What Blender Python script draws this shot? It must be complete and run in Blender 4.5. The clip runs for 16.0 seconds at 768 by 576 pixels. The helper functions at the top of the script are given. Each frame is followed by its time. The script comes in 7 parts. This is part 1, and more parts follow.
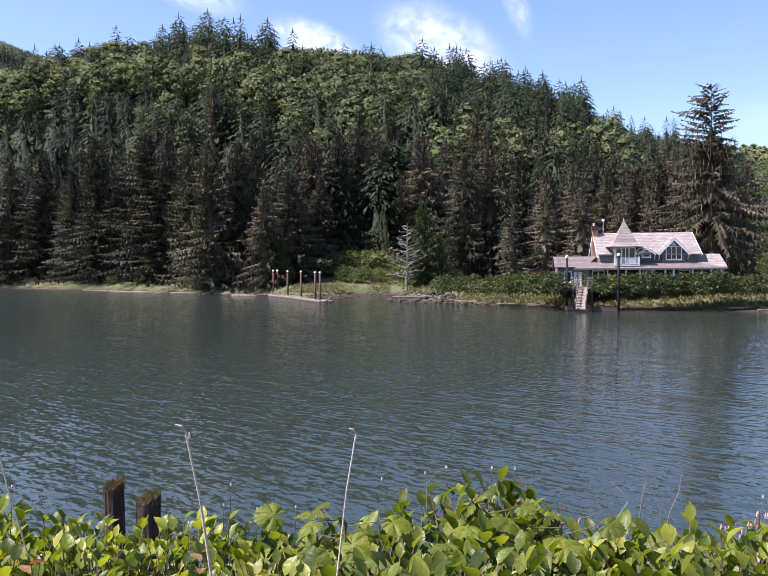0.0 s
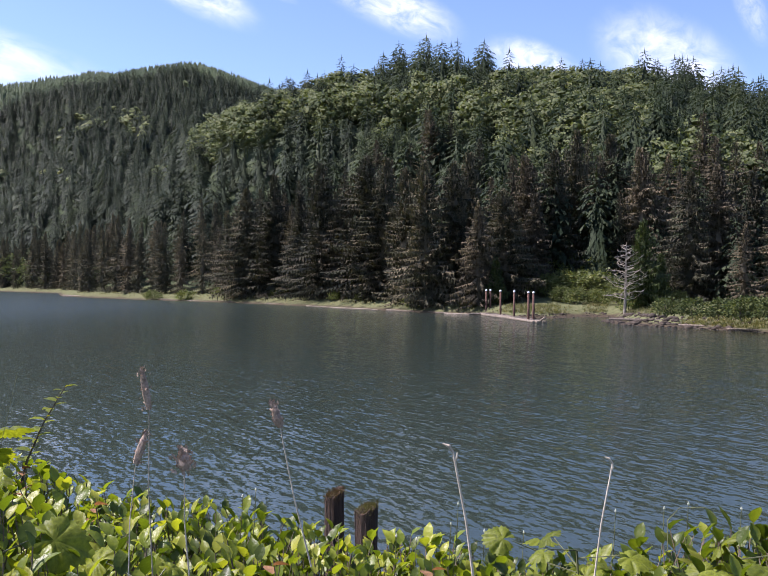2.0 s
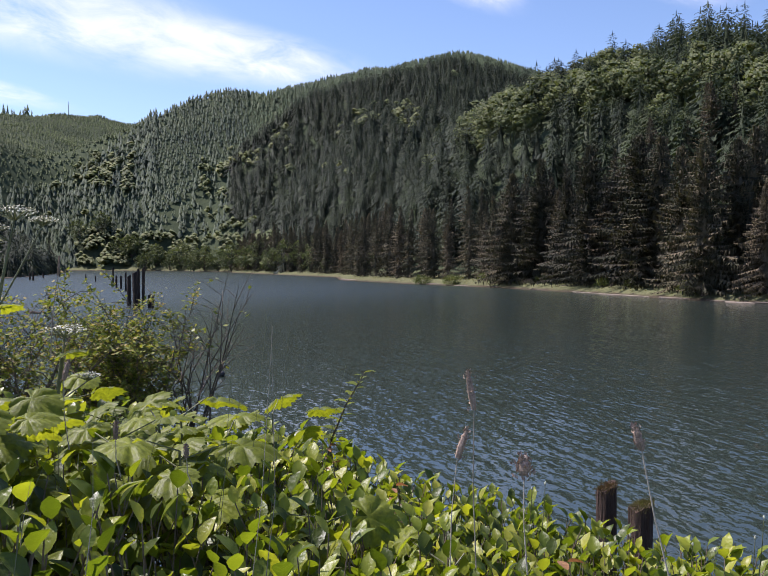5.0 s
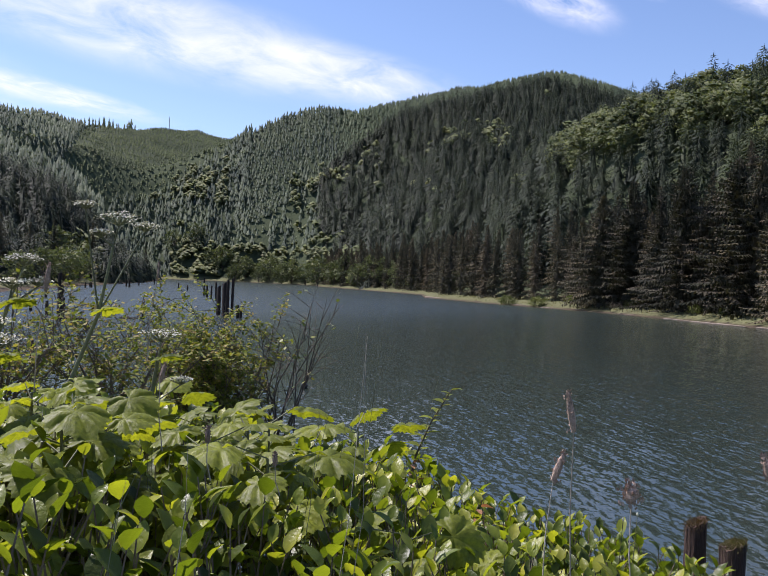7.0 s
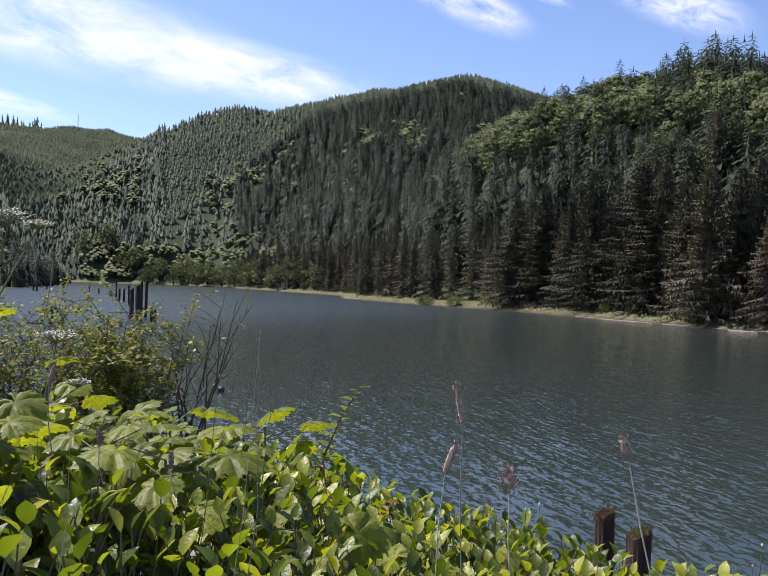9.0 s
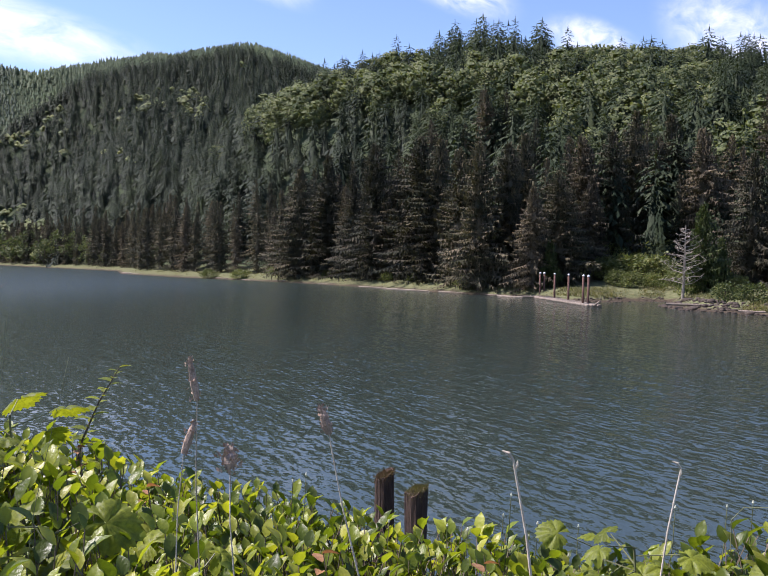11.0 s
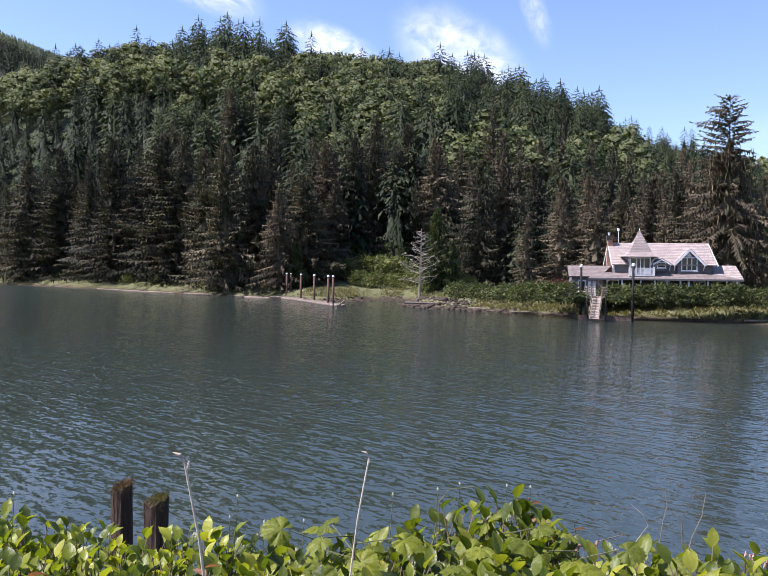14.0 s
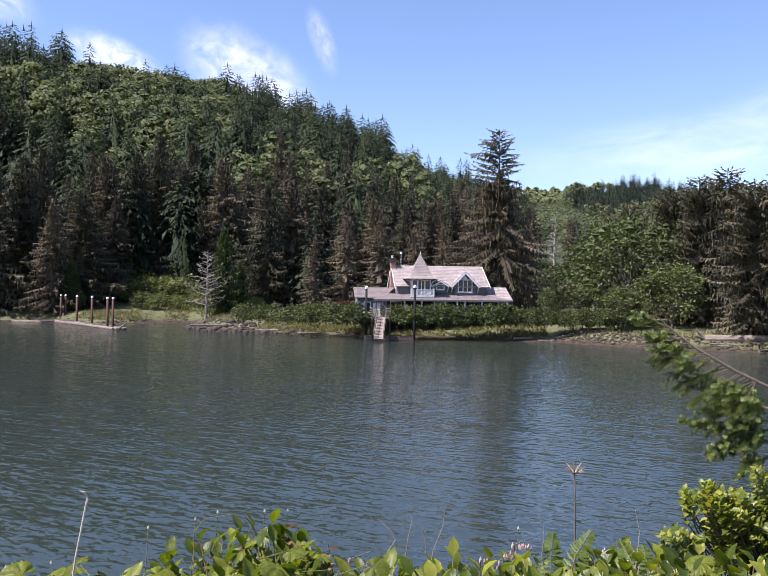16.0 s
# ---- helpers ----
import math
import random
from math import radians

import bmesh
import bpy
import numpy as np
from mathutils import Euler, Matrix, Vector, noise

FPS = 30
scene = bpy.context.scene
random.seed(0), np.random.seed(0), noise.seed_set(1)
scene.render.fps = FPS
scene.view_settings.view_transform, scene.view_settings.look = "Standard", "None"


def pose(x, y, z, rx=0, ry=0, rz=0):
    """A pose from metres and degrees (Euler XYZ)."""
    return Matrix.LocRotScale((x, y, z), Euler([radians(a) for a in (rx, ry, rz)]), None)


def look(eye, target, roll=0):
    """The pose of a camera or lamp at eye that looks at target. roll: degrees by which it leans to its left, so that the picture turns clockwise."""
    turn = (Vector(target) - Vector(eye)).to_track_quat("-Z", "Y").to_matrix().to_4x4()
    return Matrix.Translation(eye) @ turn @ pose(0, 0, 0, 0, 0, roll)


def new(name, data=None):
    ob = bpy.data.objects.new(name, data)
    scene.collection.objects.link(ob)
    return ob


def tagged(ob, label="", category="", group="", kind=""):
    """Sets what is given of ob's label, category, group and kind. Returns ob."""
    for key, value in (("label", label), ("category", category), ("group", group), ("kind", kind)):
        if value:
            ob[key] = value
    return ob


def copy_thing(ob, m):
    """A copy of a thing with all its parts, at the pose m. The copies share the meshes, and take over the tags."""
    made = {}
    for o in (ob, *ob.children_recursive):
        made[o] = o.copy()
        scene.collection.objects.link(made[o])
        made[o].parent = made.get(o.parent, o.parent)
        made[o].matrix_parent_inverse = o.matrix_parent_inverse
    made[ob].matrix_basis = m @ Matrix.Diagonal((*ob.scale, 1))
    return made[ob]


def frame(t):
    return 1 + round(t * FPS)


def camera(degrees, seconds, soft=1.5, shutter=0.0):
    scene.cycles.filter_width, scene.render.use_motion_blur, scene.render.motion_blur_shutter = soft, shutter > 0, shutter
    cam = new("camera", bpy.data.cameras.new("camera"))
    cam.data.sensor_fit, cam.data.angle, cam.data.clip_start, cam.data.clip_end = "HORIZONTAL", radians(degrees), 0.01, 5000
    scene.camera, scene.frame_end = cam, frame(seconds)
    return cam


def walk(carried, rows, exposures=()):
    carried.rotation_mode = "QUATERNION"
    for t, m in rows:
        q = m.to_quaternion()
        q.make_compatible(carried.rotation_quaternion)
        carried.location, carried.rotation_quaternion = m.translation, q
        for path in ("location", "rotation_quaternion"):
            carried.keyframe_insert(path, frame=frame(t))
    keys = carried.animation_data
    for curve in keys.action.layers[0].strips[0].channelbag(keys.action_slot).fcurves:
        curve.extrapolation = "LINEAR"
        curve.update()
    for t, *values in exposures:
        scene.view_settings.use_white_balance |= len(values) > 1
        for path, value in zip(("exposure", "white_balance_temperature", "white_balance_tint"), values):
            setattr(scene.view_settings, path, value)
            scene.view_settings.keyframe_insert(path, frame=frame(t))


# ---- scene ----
EYE_Z = 6.3
cam = camera(50.57, 16.0, 0.5)
PATH = [
    # seconds, x, y, z, pitch, roll, yaw
    (0.0, 0.0, 0.0, 6.3, -2.05, 0.5, 0.0),
    (0.5, 0.005, -0.002, 6.298, -1.398, 0.454, 4.251),
    (1.0, -0.023, 0.001, 6.3, -0.781, 0.315, 8.399),
    (1.5, -0.036, 0.011, 6.301, -0.43, 0.168, 12.016),
    (2.0, -0.056, 0.021, 6.298, -0.627, -0.039, 14.915),
    (2.5, -0.074, 0.029, 6.295, -0.94, -0.367, 18.456),
    (3.0, -0.087, 0.042, 6.294, -1.034, -0.418, 21.813),
    (3.5, -0.097, 0.019, 6.302, -1.295, -0.235, 24.769),
    (4.0, -0.095, -0.003, 6.311, -1.533, -0.059, 28.137),
    (4.5, -0.093, -0.036, 6.323, -1.639, -0.026, 31.327),
    (4.7, -0.099, -0.04, 6.33, -1.736, -0.034, 32.267),
    (6.8, -0.137, -0.035, 6.32, -0.687, -1.815, 38.965),
    (7.0, -0.138, -0.035, 6.321, -0.565, -2.073, 39.422),
    (7.5, -0.131, -0.034, 6.322, -0.472, -2.207, 39.409),
    (8.0, -0.118, -0.027, 6.321, -0.405, -2.118, 37.358),
    (8.2, -0.11, -0.036, 6.315, -0.359, -1.922, 36.397),
    (10.3, -0.11, 0.065, 6.307, -1.084, -1.434, 26.526),
    (10.5, -0.088, 0.067, 6.305, -1.344, -1.276, 24.439),
    (11.0, -0.072, 0.065, 6.309, -1.98, -0.678, 18.628),
    (11.5, -0.065, 0.075, 6.298, -2.466, -0.393, 13.631),
    (12.0, -0.052, 0.079, 6.302, -2.737, -0.401, 10.424),
    (12.5, -0.043, 0.074, 6.307, -2.632, -0.706, 7.939),
    (13.0, -0.039, 0.074, 6.305, -2.311, -0.913, 5.126),
    (13.5, -0.026, 0.069, 6.308, -2.031, -0.852, 3.002),
    (14.0, -0.007, 0.067, 6.31, -1.704, -0.685, 0.956),
    (14.5, 0.017, 0.048, 6.317, -1.4, -0.544, -1.717),
    (15.0, 0.05, 0.025, 6.329, -0.957, -0.411, -6.134),
    (15.5, 0.061, 0.01, 6.333, -0.22, -0.5, -10.256),
    (16.0, 0.075, 0.002, 6.334, -0.01, -0.77, -13.868),
]
walk(cam, [(t, pose(x, y, z, 90 + pitch, roll, yaw)) for t, x, y, z, pitch, roll, yaw in PATH],
     exposures=[(0.0, 1.05, 6150, 24), (4.5, 0.74, 6150, 24), (7.0, 0.58, 6150, 24), (8.0, 0.62, 6150, 24), (11.0, 0.92, 6150, 24), (13.0, 1.03, 6150, 24), (16.0, 0.95, 6150, 24)])


# ---- world, sun ----
SUN_LEFT, SUN_UP = radians(97), radians(54)
world = bpy.data.worlds.new("sky")
scene.world = world
world.use_nodes = True
wt = world.node_tree
sky = wt.nodes.new("ShaderNodeTexSky")
sky.sky_type = "NISHITA"
sky.sun_disc = False
sky.sun_elevation = SUN_UP
sky.sun_rotation = -SUN_LEFT
sky.air_density, sky.dust_density, sky.ozone_density = 1.0, 0.25, 3.2
wt.links.new(sky.outputs["Color"], wt.nodes["Background"].inputs["Color"])
wt.nodes["Background"].inputs["Strength"].default_value = 0.104

sun_data = bpy.data.lights.new("sun", "SUN")
sun_data.energy, sun_data.angle, sun_data.color = 5.0, radians(0.53), (1.0, 0.95, 0.87)
sun = new("sun", sun_data)
toward_sun = Vector((-math.sin(SUN_LEFT) * math.cos(SUN_UP), math.cos(SUN_LEFT) * math.cos(SUN_UP), math.sin(SUN_UP)))
sun.matrix_world = look(toward_sun * 60, (0, 0, 0))


# ---- helpers of this scene ----
def spot(a, d, z=0.0):
    """A place a degrees left of straight ahead and d metres from the bank where the camera stands."""
    return Vector((-math.sin(radians(a)) * d, math.cos(radians(a)) * d, z))


class Geo:
    """Collects vertices and faces of one mesh."""

    def __init__(self):
        self.v, self.f = [], []

    def add(self, verts, faces):
        n = len(self.v)
        self.v += [tuple(p) for p in verts]
        self.f += [tuple(i + n for i in face) for face in faces]
        return self

    def box(self, lo, hi, m=None):
        (a, b, c), (d, e, g) = lo, hi
        pts = [(a, b, c), (d, b, c), (d, e, c), (a, e, c), (a, b, g), (d, b, g), (d, e, g), (a, e, g)]
        if m is not None:
            pts = [m @ Vector(p) for p in pts]
        return self.add(pts, [(0, 3, 2, 1), (4, 5, 6, 7), (0, 1, 5, 4), (1, 2, 6, 5), (2, 3, 7, 6), (3, 0, 4, 7)])

    def beam(self, p, q, wide, high):
        """A squared beam from p to q."""
        p, q = Vector(p), Vector(q)
        turn = (q - p).to_track_quat("X", "Z").to_matrix().to_4x4()
        return self.box((0, -wide / 2, -high / 2), ((q - p).length, wide / 2, high / 2), Matrix.Translation(p) @ turn)

    def slab(self, quad, thick):
        """A sheet with thickness: four corners of the upper face, counter-clockwise from above."""
        q = [Vector(p) for p in quad]
        n = (q[1] - q[0]).cross(q[2] - q[0]).normalized() * thick
        return self.add(q + [p - n for p in q], [(0, 1, 2, 3), (7, 6, 5, 4), (0, 4, 5, 1), (1, 5, 6, 2), (2, 6, 7, 3), (3, 7, 4, 0)])

    def prism(self, outline, axis_lo, axis_hi, place):
        """An outline of (a, b), drawn out from axis_lo to axis_hi; place(a, b, c) gives the point."""
        n = len(outline)
        pts = [place(a, b, axis_lo) for a, b in outline] + [place(a, b, axis_hi) for a, b in outline]
        faces = [tuple(range(n))[::-1], tuple(range(n, 2 * n))]
        faces += [(i, (i + 1) % n, n + (i + 1) % n, n + i) for i in range(n)]
        return self.add(pts, faces)

    def tube(self, pts, radii, sides=6, cap=True):
        pts = [Vector(p) for p in pts]
        n = len(self.v)
        side = None
        for i, p in enumerate(pts):
            d = (pts[min(i + 1, len(pts) - 1)] - pts[max(i - 1, 0)]).normalized()
            if side is None:
                side = d.orthogonal().normalized()
            side = (side - d * side.dot(d)).normalized()
            other = d.cross(side)
            for k in range(sides):
                a = 2 * math.pi * k / sides
                self.v.append(tuple(p + (side * math.cos(a) + other * math.sin(a)) * radii[i]))
        for i in range(len(pts) - 1):
            for k in range(sides):
                j = (k + 1) % sides
                self.f.append((n + i * sides + k, n + i * sides + j, n + (i + 1) * sides + j, n + (i + 1) * sides + k))
        if cap:
            self.f.append(tuple(n + k for k in range(sides))[::-1])
            self.f.append(tuple(n + (len(pts) - 1) * sides + k for k in range(sides)))
        return self

    def spray(self, p, d, side, length, wide, sag=0.0):
        """A pointed sprig of needles or a leaf: two triangles that fold along the middle."""
        n = len(self.v)
        m = p + d * (length * 0.45)
        drop = Vector((0, 0, -sag * length))
        self.v += [tuple(p), tuple(m + side * wide * 0.5 + drop), tuple(p + d * length + drop * 1.6), tuple(m - side * wide * 0.5 + drop)]
        self.f += [(n, n + 1, n + 2), (n, n + 2, n + 3)]
        return self

    def mesh(self, name, material, smooth=False):
        me = bpy.data.meshes.new(name)
        me.from_pydata(self.v, [], self.f)
        me.materials.append(material)
        if smooth:
            me.polygons.foreach_set("use_smooth", [True] * len(me.polygons))
        me.update()
        return me


def part(name, geo, material, parent, label="", smooth=False):
    """One mesh object under a thing or under a part."""
    ob = new(name, geo.mesh(name, material, smooth) if isinstance(geo, Geo) else geo)
    ob.parent = parent
    if label:
        tagged(ob, label)
    return ob


def thing(name, label, category, at=None, group="", kind="", geo=None, material=None, smooth=False):
    """A top-level thing: an Empty at its base, or one mesh."""
    ob = new(name, geo.mesh(name, material, smooth) if geo else None)
    if at is not None:
        ob.matrix_world = at if isinstance(at, Matrix) else Matrix.Translation(at)
    return tagged(ob, label, category, group, kind)


def tri_mesh(name, verts, tris, material, normals=None):
    """A mesh from large arrays of vertices and triangles; normals round the crowns off."""
    me = bpy.data.meshes.new(name)
    me.vertices.add(len(verts))
    me.vertices.foreach_set("co", np.asarray(verts, np.float32).ravel())
    me.loops.add(len(tris) * 3)
    me.loops.foreach_set("vertex_index", np.asarray(tris, np.int32).ravel())
    me.polygons.add(len(tris))
    me.polygons.foreach_set("loop_start", np.arange(0, len(tris) * 3, 3, dtype=np.int32))
    me.materials.append(material)
    me.update(calc_edges=True)
    me.validate()
    if normals is not None:
        me.polygons.foreach_set("use_smooth", np.ones(len(me.polygons), bool))
        me.normals_split_custom_set_from_vertices(normals)
    return me


def arrays(geo):
    """The vertices and triangles of a Geo as arrays."""
    tris = [(f[0], f[i], f[i + 1]) for f in geo.f for i in range(1, len(f) - 1)]
    return np.array(geo.v, float), np.array(tris, int)


def scatter(templates, rows):
    """Joins turned and sized copies of templates: rows of (which, x, y, z, size, width, turn)."""
    vs, ts, n = [], [], 0
    for k, x, y, z, size, wide, turn in rows:
        v, t = templates[k][:2]
        c, s = math.cos(turn) * size * wide, math.sin(turn) * size * wide
        vs.append(np.stack([v[:, 0] * c - v[:, 1] * s + x, v[:, 0] * s + v[:, 1] * c + y, v[:, 2] * size + z], 1))
        ts.append(t + n)
        n += len(v)
    return np.concatenate(vs), np.concatenate(ts)


def scatter_normals(templates, rows):
    """The turned normals that go with scatter()."""
    out = []
    for k, _x, _y, _z, _size, _wide, turn in rows:
        n = templates[k][2]
        c, s = math.cos(turn), math.sin(turn)
        out.append(np.stack([n[:, 0] * c - n[:, 1] * s, n[:, 0] * s + n[:, 1] * c, n[:, 2]], 1))
    return np.concatenate(out)


def crown(geo, centres, own=0.25):
    """Arrays of a tree whose faces and normals look outward from the centres, one for each vertex."""
    v, t = arrays(geo)
    out = v - np.asarray(centres, float)
    out /= np.linalg.norm(out, axis=1)[:, None] + 1e-6
    face = np.cross(v[t[:, 1]] - v[t[:, 0]], v[t[:, 2]] - v[t[:, 0]])
    face /= np.linalg.norm(face, axis=1)[:, None] + 1e-9
    inward = (face * out[t].mean(1)).sum(1) < 0
    t[inward] = t[inward][:, [0, 2, 1]]
    face[inward] *= -1
    n = out.copy()
    for k in range(3):
        np.add.at(n, t[:, k], face * own)
    return v, t, n / (np.linalg.norm(n, axis=1)[:, None] + 1e-6)


def forest(name, label, templates, rows, material):
    """An uncountable stand of trees, joined."""
    v, t = scatter(templates, rows)
    return tagged(new(name, tri_mesh(name, v, t, material, scatter_normals(templates, rows))), label, "forest", kind="stuff")


def smooth_step(lo, hi, x):
    u = np.clip((x - lo) / (hi - lo), 0, 1)
    return u * u * (3 - 2 * u)


def wavy(x, y, scale, seed=0.0):
    """Cheap smooth noise in -1 to 1, from sines at odd angles."""
    x, y = x / scale + seed * 3.1, y / scale - seed * 1.7
    return (np.sin(x * 1.3 + 1.7 * np.sin(y * 0.7 + seed)) + np.sin(y * 1.1 - 1.3 * np.sin(x * 0.9 + 2 * seed)) + np.sin((x + y) * 0.8 + seed * 5) * 0.7) / 2.7


# ---- materials ----
def start(name):
    m = bpy.data.materials.new(name)
    m.use_nodes = True
    return m, m.node_tree, m.node_tree.nodes["Principled BSDF"]


def noise_node(nt, scale, detail=4.0, vector=None, rough=0.6):
    n = nt.nodes.new("ShaderNodeTexNoise")
    n.inputs["Scale"].default_value, n.inputs["Detail"].default_value, n.inputs["Roughness"].default_value = scale, detail, rough
    if vector:
        nt.links.new(vector, n.inputs["Vector"])
    return n


def ramp_node(nt, source, stops):
    r = nt.nodes.new("ShaderNodeValToRGB")
    e = r.color_ramp.elements
    while len(e) < len(stops):
        e.new(0.5)
    for k, (at, colour) in enumerate(stops):
        e[k].position, e[k].color = at, (*colour, 1) if len(colour) == 3 else colour
    nt.links.new(source, r.inputs["Fac"])
    return r


def mix_node(nt, kind, fac, a, b):
    m = nt.nodes.new("ShaderNodeMix")
    m.data_type, m.blend_type = "RGBA", kind
    for socket, value in ((m.inputs[0], fac), (m.inputs[6], a), (m.inputs[7], b)):
        if isinstance(value, (int, float)):
            socket.default_value = value
        elif isinstance(value, tuple):
            socket.default_value = (*value, 1)
        else:
            nt.links.new(value, socket)
    return m.outputs[2]


def coords(nt, stretch=(1, 1, 1)):
    c = nt.nodes.new("ShaderNodeTexCoord")
    m = nt.nodes.new("ShaderNodeMapping")
    m.inputs["Scale"].default_value = stretch
    nt.links.new(c.outputs["Object"], m.inputs["Vector"])
    return m.outputs["Vector"]


def bump_node(nt, bsdf, height, strength, distance):
    b = nt.nodes.new("ShaderNodeBump")
    b.inputs["Strength"].default_value, b.inputs["Distance"].default_value = strength, distance
    nt.links.new(height, b.inputs["Height"])
    nt.links.new(b.outputs["Normal"], bsdf.inputs["Normal"])
    return b


def surface(name, dark, light, scale=2.0, rough=0.8, bump=0.3, depth=0.02, stretch=(1, 1, 1), metal=0.0, spec=0.4, stain=None, vary=0.25):
    """A solid surface: grain, larger stains and relief."""
    m, nt, b = start(name)
    v = coords(nt, stretch)
    fine, broad = noise_node(nt, scale * 6, 6, v), noise_node(nt, scale, 4, v)
    col = ramp_node(nt, fine.outputs["Fac"], [(0.3, dark), (0.72, light)]).outputs["Color"]
    patch = ramp_node(nt, broad.outputs["Fac"], [(0.42, (0, 0, 0)), (0.68, (1, 1, 1))]).outputs["Color"]
    col = mix_node(nt, "MIX", patch, col, mix_node(nt, "MULTIPLY", 1.0, col, stain or (0.72, 0.7, 0.66)))
    info = nt.nodes.new("ShaderNodeObjectInfo")
    tone = ramp_node(nt, info.outputs["Random"], [(0, (1 - vary,) * 3), (1, (1 + vary,) * 3)]).outputs["Color"]
    nt.links.new(mix_node(nt, "MULTIPLY", 1.0, col, tone), b.inputs["Base Color"])
    b.inputs["Roughness"].default_value, b.inputs["Metallic"].default_value, b.inputs["Specular IOR Level"].default_value = rough, metal, spec
    bump_node(nt, b, fine.outputs["Fac"], bump, depth)
    return m


def foliage(name, tones, scale=0.15, rough=0.6, through_light=0.25, glow=(1.2, 1.3, 0.5), spec=0.25, object_tone=0.25, gaps=0.0, relief=0.0):
    """Leaves and needles: each sprig has a tone of its own, whole plants differ, light comes through."""
    m, nt, b = start(name)
    geo = nt.nodes.new("ShaderNodeNewGeometry")
    n = len(tones) - 1
    col = ramp_node(nt, geo.outputs["Random Per Island"], [(k / n, t) for k, t in enumerate(tones)]).outputs["Color"]
    broad = noise_node(nt, scale, 2, coords(nt))
    tone = ramp_node(nt, broad.outputs["Fac"], [(0.3, (0.7, 0.72, 0.75)), (0.7, (1.3, 1.25, 1.1))]).outputs["Color"]
    col = mix_node(nt, "MULTIPLY", 1.0, col, tone)
    info = nt.nodes.new("ShaderNodeObjectInfo")
    own = ramp_node(nt, info.outputs["Random"], [(0, (1 - object_tone, 1 - object_tone, 1 - object_tone)), (1, (1 + object_tone, 1 + object_tone * 0.7, 1 + object_tone * 0.4))]).outputs["Color"]
    col = mix_node(nt, "MULTIPLY", 1.0, col, own)
    if gaps:
        fine = noise_node(nt, gaps * 1.3, 3, coords(nt), 0.7)
        col = mix_node(nt, "MULTIPLY", 1.0, col, ramp_node(nt, fine.outputs["Fac"], [(0.34, (0.6, 0.62, 0.64)), (0.64, (1.35, 1.32, 1.28))]).outputs["Color"])
    nt.links.new(col, b.inputs["Base Color"])
    b.inputs["Roughness"].default_value, b.inputs["Specular IOR Level"].default_value = rough, spec
    tl = nt.nodes.new("ShaderNodeBsdfTranslucent")
    nt.links.new(mix_node(nt, "MULTIPLY", 1.0, col, glow), tl.inputs["Color"])
    mix = nt.nodes.new("ShaderNodeMixShader")
    mix.inputs["Fac"].default_value = through_light
    nt.links.new(b.outputs["BSDF"], mix.inputs[1])
    nt.links.new(tl.outputs["BSDF"], mix.inputs[2])
    shader = mix.outputs["Shader"]
    if relief:
        crumple = bump_node(nt, b, noise_node(nt, 70, 3, geo.outputs["Position"]).outputs["Fac"], relief, 0.008)
        nt.links.new(crumple.outputs["Normal"], tl.inputs["Normal"])
    if gaps:
        # ragged edges and gaps between the sprigs
        holes = noise_node(nt, gaps, 3, coords(nt), 0.65)
        cut = nt.nodes.new("ShaderNodeMath")
        cut.operation = "GREATER_THAN"
        cut.inputs[1].default_value = 0.6
        nt.links.new(holes.outputs["Fac"], cut.inputs[0])
        clear, split = nt.nodes.new("ShaderNodeBsdfTransparent"), nt.nodes.new("ShaderNodeMixShader")
        nt.links.new(cut.outputs[0], split.inputs["Fac"])
        nt.links.new(shader, split.inputs[1])
        nt.links.new(clear.outputs[0], split.inputs[2])
        shader = split.outputs["Shader"]
    nt.links.new(shader, nt.nodes["Material Output"].inputs["Surface"])
    return m


M_SPRUCE = foliage("spruce_needles", [(0.03, 0.034, 0.025), (0.05, 0.053, 0.037), (0.076, 0.073, 0.053), (0.108, 0.097, 0.074)], 0.35, 0.7, 0.1, object_tone=0.3, spec=0.08)
M_SPRUCE_GREEN = foliage("young_spruce_needles", [(0.025, 0.04, 0.013), (0.048, 0.07, 0.022), (0.07, 0.092, 0.03)], 0.3, 0.6, 0.2)
M_SPRUCE_BROWN = foliage("mossy_spruce_needles", [(0.048, 0.045, 0.034), (0.08, 0.072, 0.054), (0.125, 0.109, 0.084)], 0.35, 0.7, 0.1, object_tone=0.3, spec=0.08)
M_FIR = foliage("hill_conifer_needles", [(0.024, 0.038, 0.024), (0.038, 0.055, 0.034), (0.058, 0.075, 0.045)], 0.09, 0.65, 0.16, gaps=2.6, spec=0.08)
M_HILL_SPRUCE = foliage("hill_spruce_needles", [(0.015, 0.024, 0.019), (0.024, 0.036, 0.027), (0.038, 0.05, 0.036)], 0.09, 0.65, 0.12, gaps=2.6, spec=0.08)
# needle tones paled and slightly blued: distance haze put into the base colour
M_FAR_HAZE = foliage("far_conifer_needles_hazed", [(0.0504, 0.075, 0.0528), (0.0694, 0.0986, 0.0672), (0.0918, 0.1232, 0.084)], 0.02, 0.7, 0.2, gaps=0.9, spec=0.08)
# valley haze mixed into the needle tones, lighter and bluer than the mountains
M_VALLEY_HAZE = foliage("valley_conifer_needles_hazed", [(0.0585, 0.0832, 0.0682), (0.0832, 0.1118, 0.0899), (0.1144, 0.1456, 0.116)], 0.02, 0.7, 0.25, gaps=0.9, spec=0.08)
